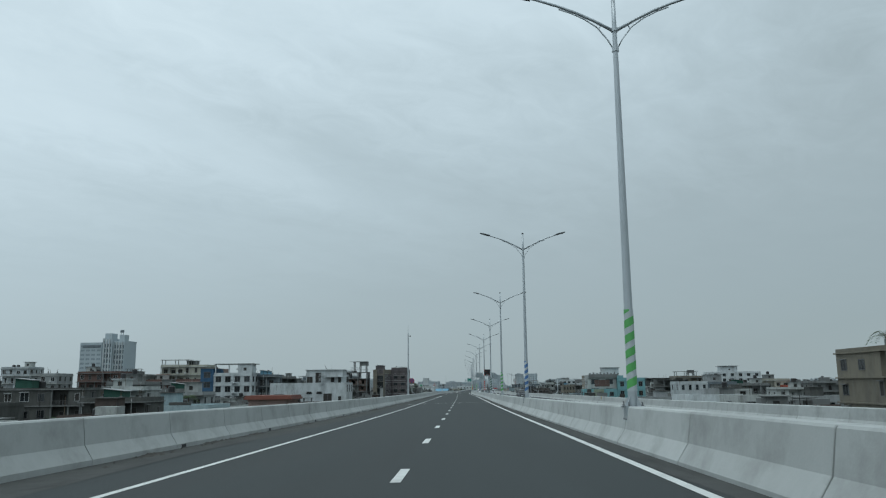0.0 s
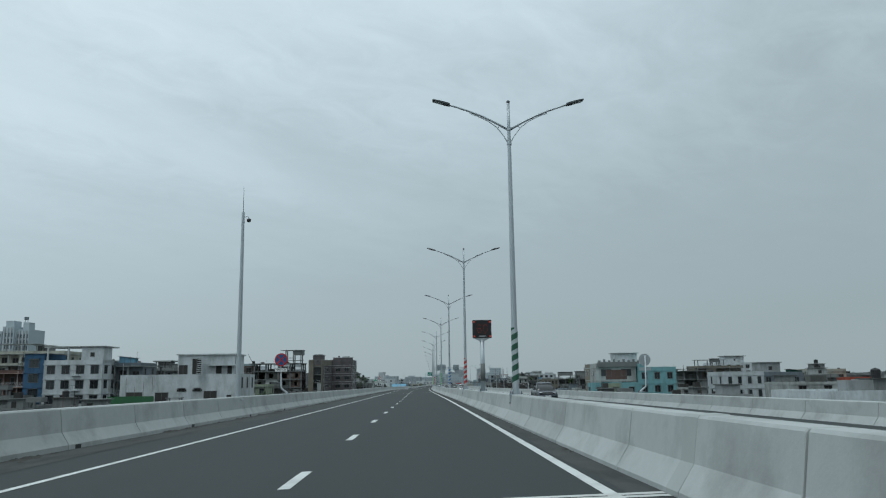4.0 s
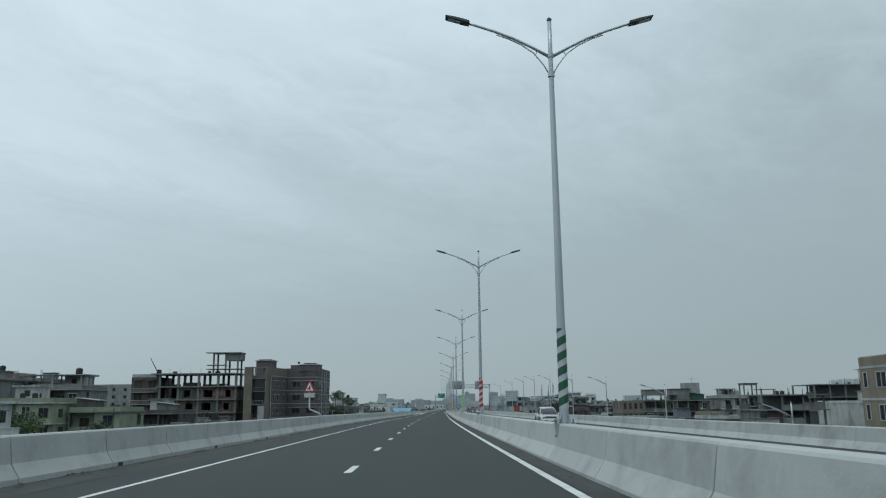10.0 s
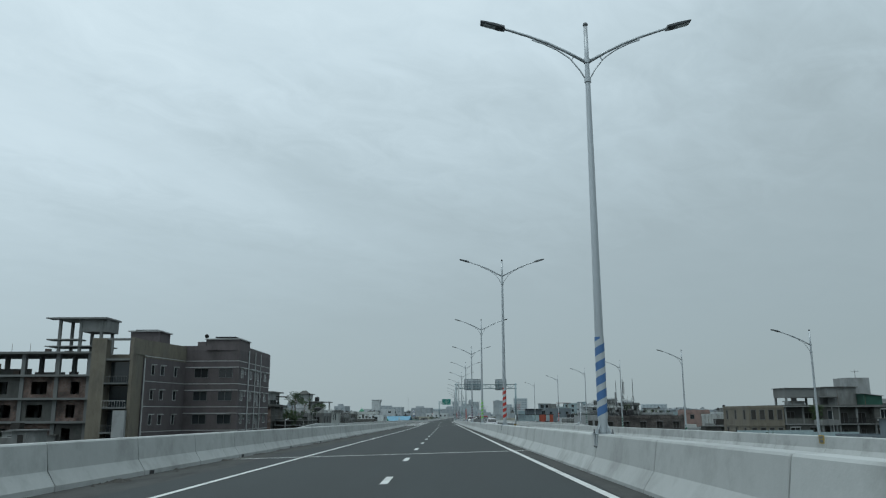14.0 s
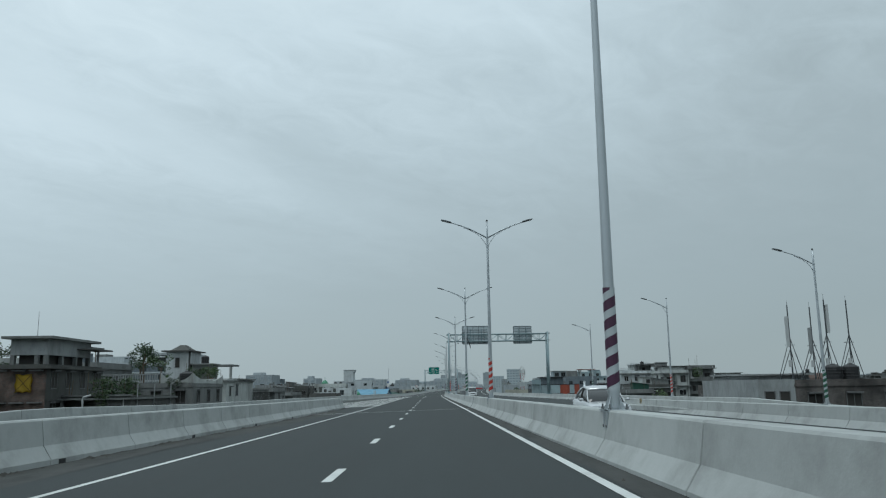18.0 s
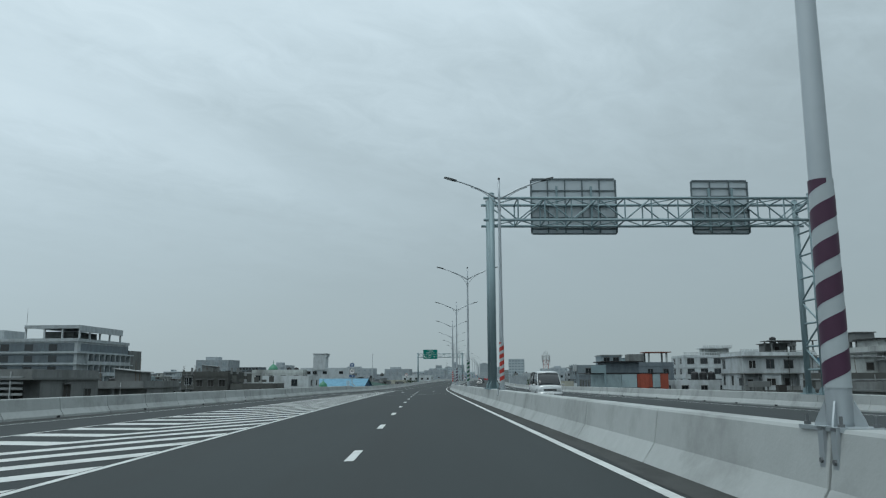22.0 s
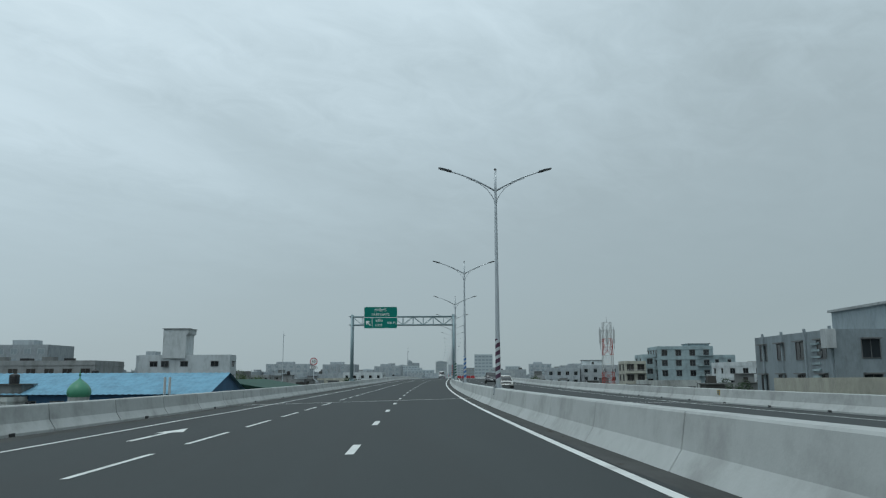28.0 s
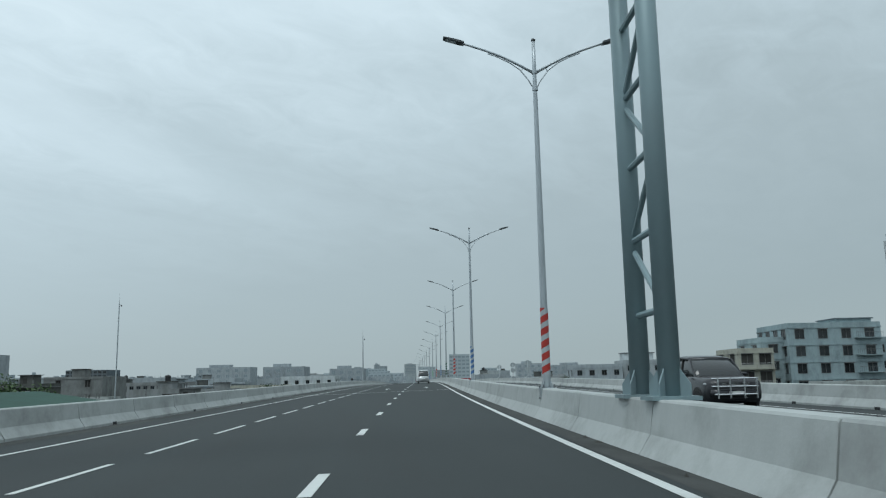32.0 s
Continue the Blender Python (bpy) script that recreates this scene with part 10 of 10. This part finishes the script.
def filler(s, a, b, d, top, rows, cols, side_cols):
    if not free(s, d, a, b):
        return
    # past 940 m the walls and panes are paled as painted haze
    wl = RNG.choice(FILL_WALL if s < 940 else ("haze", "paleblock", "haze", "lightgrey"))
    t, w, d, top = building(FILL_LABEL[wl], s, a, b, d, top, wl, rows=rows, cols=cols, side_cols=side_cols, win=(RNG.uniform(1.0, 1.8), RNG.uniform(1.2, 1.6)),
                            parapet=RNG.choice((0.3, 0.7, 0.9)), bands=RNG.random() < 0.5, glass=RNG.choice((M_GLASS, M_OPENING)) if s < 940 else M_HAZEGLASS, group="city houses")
    base = top - 0.95
    if RNG.random() < 0.65:
        x, y, hh = RNG.uniform(-w / 2 + 0.3, w / 2 - 3.6), RNG.uniform(0.6, d - 4), RNG.uniform(2.2, 3.2)
        room = part("stair_room", boxes((x, x + 3.2, y, y + 3.2, base, base + hh)), W[RNG.choice((wl, "grey", "dark"))], t)
        part("room_roof", boxes((x - 0.3, x + 3.5, y - 0.3, y + 3.5, base + hh, base + hh + 0.15)), W["dark"], t)
        if RNG.random() < 0.4:
            water_tank(t, x + 1.5, y + 1.6, base + hh + 0.15, 0.6, 1.3)
    if RNG.random() < 0.35:
        water_tank(t, RNG.uniform(-w / 4, w / 4), RNG.uniform(1.5, d - 2), base, 0.65, 2.0)
    if RNG.random() < 0.45:
        x = RNG.uniform(-w / 2 + 0.2, w / 2 - 4.5)
        part("roof_shed", boxes((x, x + RNG.uniform(2.5, 4.2), 0.4, 3.0, base, base + RNG.uniform(1.3, 2.3))), W[RNG.choice(("dark", "dark", "grey", "offwhite", "lightgrey"))], t)
    if RNG.random() < 0.4:
        x = RNG.uniform(-w / 2 + 0.5, w / 2 - 0.5)
        bm = bmesh.new()
        tube(bm, (x, 0.8, base), (x, 0.8, top + RNG.uniform(1.5, 3.2)), 0.05, 0.03, 5)
        part("roof_pole", bm, M_BARK, t)


for sgn in (-1, 1):
    for near, far, step, lo, hi, rows, s0, s1 in ((46, 66, 30, -3.0, -0.2, 1, 80, 960), (74, 100, 46, -1.0, 2.6, 1, 130, 940),
                                                  (112, 150, 90, 0.5, 3.6, 1, 200, 940)):
        s = s0
        while s < s1:
            d = RNG.uniform(9, 15)
            a = RNG.uniform(near, near + (far - near) * 0.5)
            b = a + RNG.uniform(9, max(10, (far - near) * 0.5 + 4))
            lo2, hi2 = (a, b) if sgn > 0 else (-b, -a)
            filler(s, lo2, hi2, d, RNG.uniform(lo, hi), rows, 3 if near < 70 else 2, 2 if near < 45 else 1 if near < 70 else 0)
            s += step + RNG.uniform(0, step * 0.4)
for row, (s, span, lo, hi) in enumerate(((1010, 150, -1, 2.0), (1100, 190, 0, 3.5), (1230, 240, 1, 5), (1400, 300, 2, 7))):
    x = -span
    while x < span:
        wdt = RNG.uniform(13, 24)
        if abs(x + wdt / 2 + (5, 12, 26, 0)[row]) > (26, 30, 34, 26)[row]:
            filler(s + RNG.uniform(-20, 20), x, x + wdt, 14, RNG.uniform(lo, hi), 0, 4, 0)
        x += wdt + RNG.uniform(2, 14)


def packed_houses(wall, label, count, seed, far):
    """The close-packed lower town: flat-roofed houses with parapets, stair heads and dark windows, in one mesh."""
    rng = random.Random(seed)
    verts, faces, mats = [], [], []

    def block(fr, x0, x1, y0, y1, z0, z1, mi=0):
        b = len(verts)
        for x, y, z in ((x0, y0, z0), (x1, y0, z0), (x1, y1, z0), (x0, y1, z0), (x0, y0, z1), (x1, y0, z1), (x1, y1, z1), (x0, y1, z1)):
            verts.append(tuple(fr @ Vector((x, y, z))))
        for f in ((4, 5, 6, 7), (0, 1, 5, 4), (1, 2, 6, 5), (2, 3, 7, 6), (3, 0, 4, 7)):
            faces.append(tuple(b + q for q in f))
            mats.append(mi)

    made = 0
    while made < count:
        sgn = rng.choice((-1, 1))
        lat = rng.uniform(31, 75) if not far else 75 + 330 * rng.random() ** 1.4 if far == 1 else rng.uniform(34, 420)
        s = rng.uniform(-30, 1000) if not far else rng.uniform(60, 960) if far == 1 else rng.uniform(930, 1750)
        made += 1
        w, d = rng.uniform(8, 14), rng.uniform(8, 14)
        if s < 1050 and lat < 32:
            continue
        a, b = (lat, lat + w) if sgn > 0 else (-lat - w, -lat)
        if not free(s, d, a, b):
            continue
        FOOT.append((s, d, a, b))
        hi = (-1.6 if lat < 45 else -0.4 if lat < 75 else 1.4 if lat < 125 else 3.2 if lat < 220 else 5.0)
        if s > 1000:
            hi = min(6.0, hi + 1.5)
        top = hi - rng.random() ** 1.5 * 4.0
        fr = frame_at(s, (a + b) / 2, 0, rng.uniform(-6, 6))
        zb = GROUND - road_z(min(s, 998.0))
        base = top - 0.6
        sx = -w / 2 if sgn > 0 else w / 2
        low = base - 3.1 * (1 if lat < 60 else 2)
        block(fr, -w / 2, w / 2, 0, d, zb, low)
        nb = max(2, int(w / 3.2))
        for r in range(1 if lat < 60 else 2):
            z = base - 3.1 * (r + 1)
            jut = rng.choice((0.2, 0.4, 0.8))
            block(fr, -w / 2 - 0.25, w / 2 + 0.25, -jut, d + 0.2, z + 2.94, z + 3.1, 2)
            back = rng.choice((1.2, 1.6))
            for i in range(nb):
                x0, x1 = -w / 2 + w * i / nb, -w / 2 + w * (i + 1) / nb
                xm = (x0 + x1) / 2
                if rng.random() < 0.45:
                    block(fr, x0, x1, back, d, z, z + 2.94)
                    block(fr, xm - 0.5, xm + 0.5, back - 0.04, back, z, z + 2.0, 1)
                    block(fr, x0, x0 + 0.2, 0, 0.2, z, z + 2.94, 2)
                    block(fr, x0 + 0.05, x1 - 0.05, -0.02, 0.08, z, z + rng.choice((0.5, 0.8, 0.95)), rng.choice((0, 2)))
                else:
                    block(fr, x0, x1, 0, d, z, z + 2.94)
                    ww = rng.uniform(0.4, 0.75)
                    block(fr, xm - ww, xm + ww, -0.03, 0.0, z + 0.9, z + 2.2, 1)
                    block(fr, xm - ww - 0.15, xm + ww + 0.15, -0.35, 0.0, z + 2.3, z + 2.38, 2)
            for i in range(int(d / 4)):
                y = d * (i + 0.5) / int(d / 4)
                block(fr, min(sx, sx - sgn * 0.03), max(sx, sx - sgn * 0.03), y - 0.5, y + 0.5, z + 0.9, z + 2.2, 1)
        p = 0.15
        for q in ((-w / 2, w / 2, 0, p), (-w / 2, w / 2, d - p, d), (-w / 2, -w / 2 + p, p, d - p), (w / 2 - p, w / 2, p, d - p)):
            block(fr, *q, base, top - rng.choice((0.0, 0.0, 0.3)))
        if rng.random() < 0.7:
            x, y = rng.uniform(-w / 2 + 0.4, w / 2 - 3.4), rng.uniform(0.4, d - 3.6)
            h = rng.uniform(1.6, 2.5)
            block(fr, x, x + 2.8, y, y + 3, base, base + h)
            block(fr, x + 0.7, x + 1.6, y - 0.03, y, base, base + h * 0.75, 1)
            block(fr, x - 0.35, x + 3.15, y - 0.35, y + 3.35, base + h, base + h + 0.15, 2)
            if rng.random() < 0.5:
                block(fr, x + 0.6, x + 1.8, y + 0.8, y + 2.0, base + h + 0.15, base + h + 1.2, 1)
        if rng.random() < 0.35:
            x, y, h = rng.uniform(-w / 2 + 0.5, w / 2 - 3.0), rng.uniform(0.5, d - 3), rng.uniform(0.8, 1.8)
            for q in ((x, y), (x + 2.2, y), (x, y + 1.8), (x + 2.2, y + 1.8)):
                block(fr, q[0], q[0] + 0.22, q[1], q[1] + 0.22, base, base + h, 2)
            block(fr, x - 0.2, x + 2.6, y - 0.2, y + 2.2, base + h, base + h + rng.choice((0.15, 0.9)), 2)
        if rng.random() < 0.45:
            for k in range(4):
                x = -w / 2 + 0.1 + (w - 0.45) * k / 3
                block(fr, x, x + 0.25, 0.05, 0.3, top, top + rng.uniform(0.5, 1.3), 2)
        if rng.random() < 0.4:
            x = rng.uniform(-w / 2 + 0.3, w / 2 - 3)
            block(fr, x, x + 2.6, 0.5, 2.6, base, base + rng.uniform(1.2, 1.9), rng.choice((1, 2)))
        if rng.random() < 0.5:
            x = rng.uniform(-w / 2 + 0.3, w / 2 - 0.3)
            block(fr, x, x + 0.07, 0.4, 0.47, base, top + rng.uniform(1.0, 3.0), 1)
    me = bpy.data.meshes.new("town_houses")
    me.from_pydata(verts, [], faces)
    me.materials.append(W[wall])
    # the farthest houses get panes and trim paled for haze
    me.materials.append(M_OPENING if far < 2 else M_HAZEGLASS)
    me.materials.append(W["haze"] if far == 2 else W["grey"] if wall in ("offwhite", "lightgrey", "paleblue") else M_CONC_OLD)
    me.polygons.foreach_set("material_index", mats)
    tagged(new("town_houses", me), label, "houses", kind="stuff")


for i, (wl, words) in enumerate((("grey", "close-packed grey plastered town houses with flat roofs"), ("offwhite", "close-packed weathered white town houses with flat roofs"),
                                 ("dark", "close-packed mould-stained town houses with flat roofs"), ("lightgrey", "close-packed light grey town houses with flat roofs"),
                                 ("paleblue", "scattered pale blue town houses with flat roofs"), ("brickred", "scattered unplastered brick town houses with flat roofs"))):
    packed_houses(wl, words, (130, 100, 130, 100, 45, 55)[i], 200 + i, 0)
    packed_houses(wl, words, (290, 270, 160, 290, 80, 70)[i], 300 + i, 1)
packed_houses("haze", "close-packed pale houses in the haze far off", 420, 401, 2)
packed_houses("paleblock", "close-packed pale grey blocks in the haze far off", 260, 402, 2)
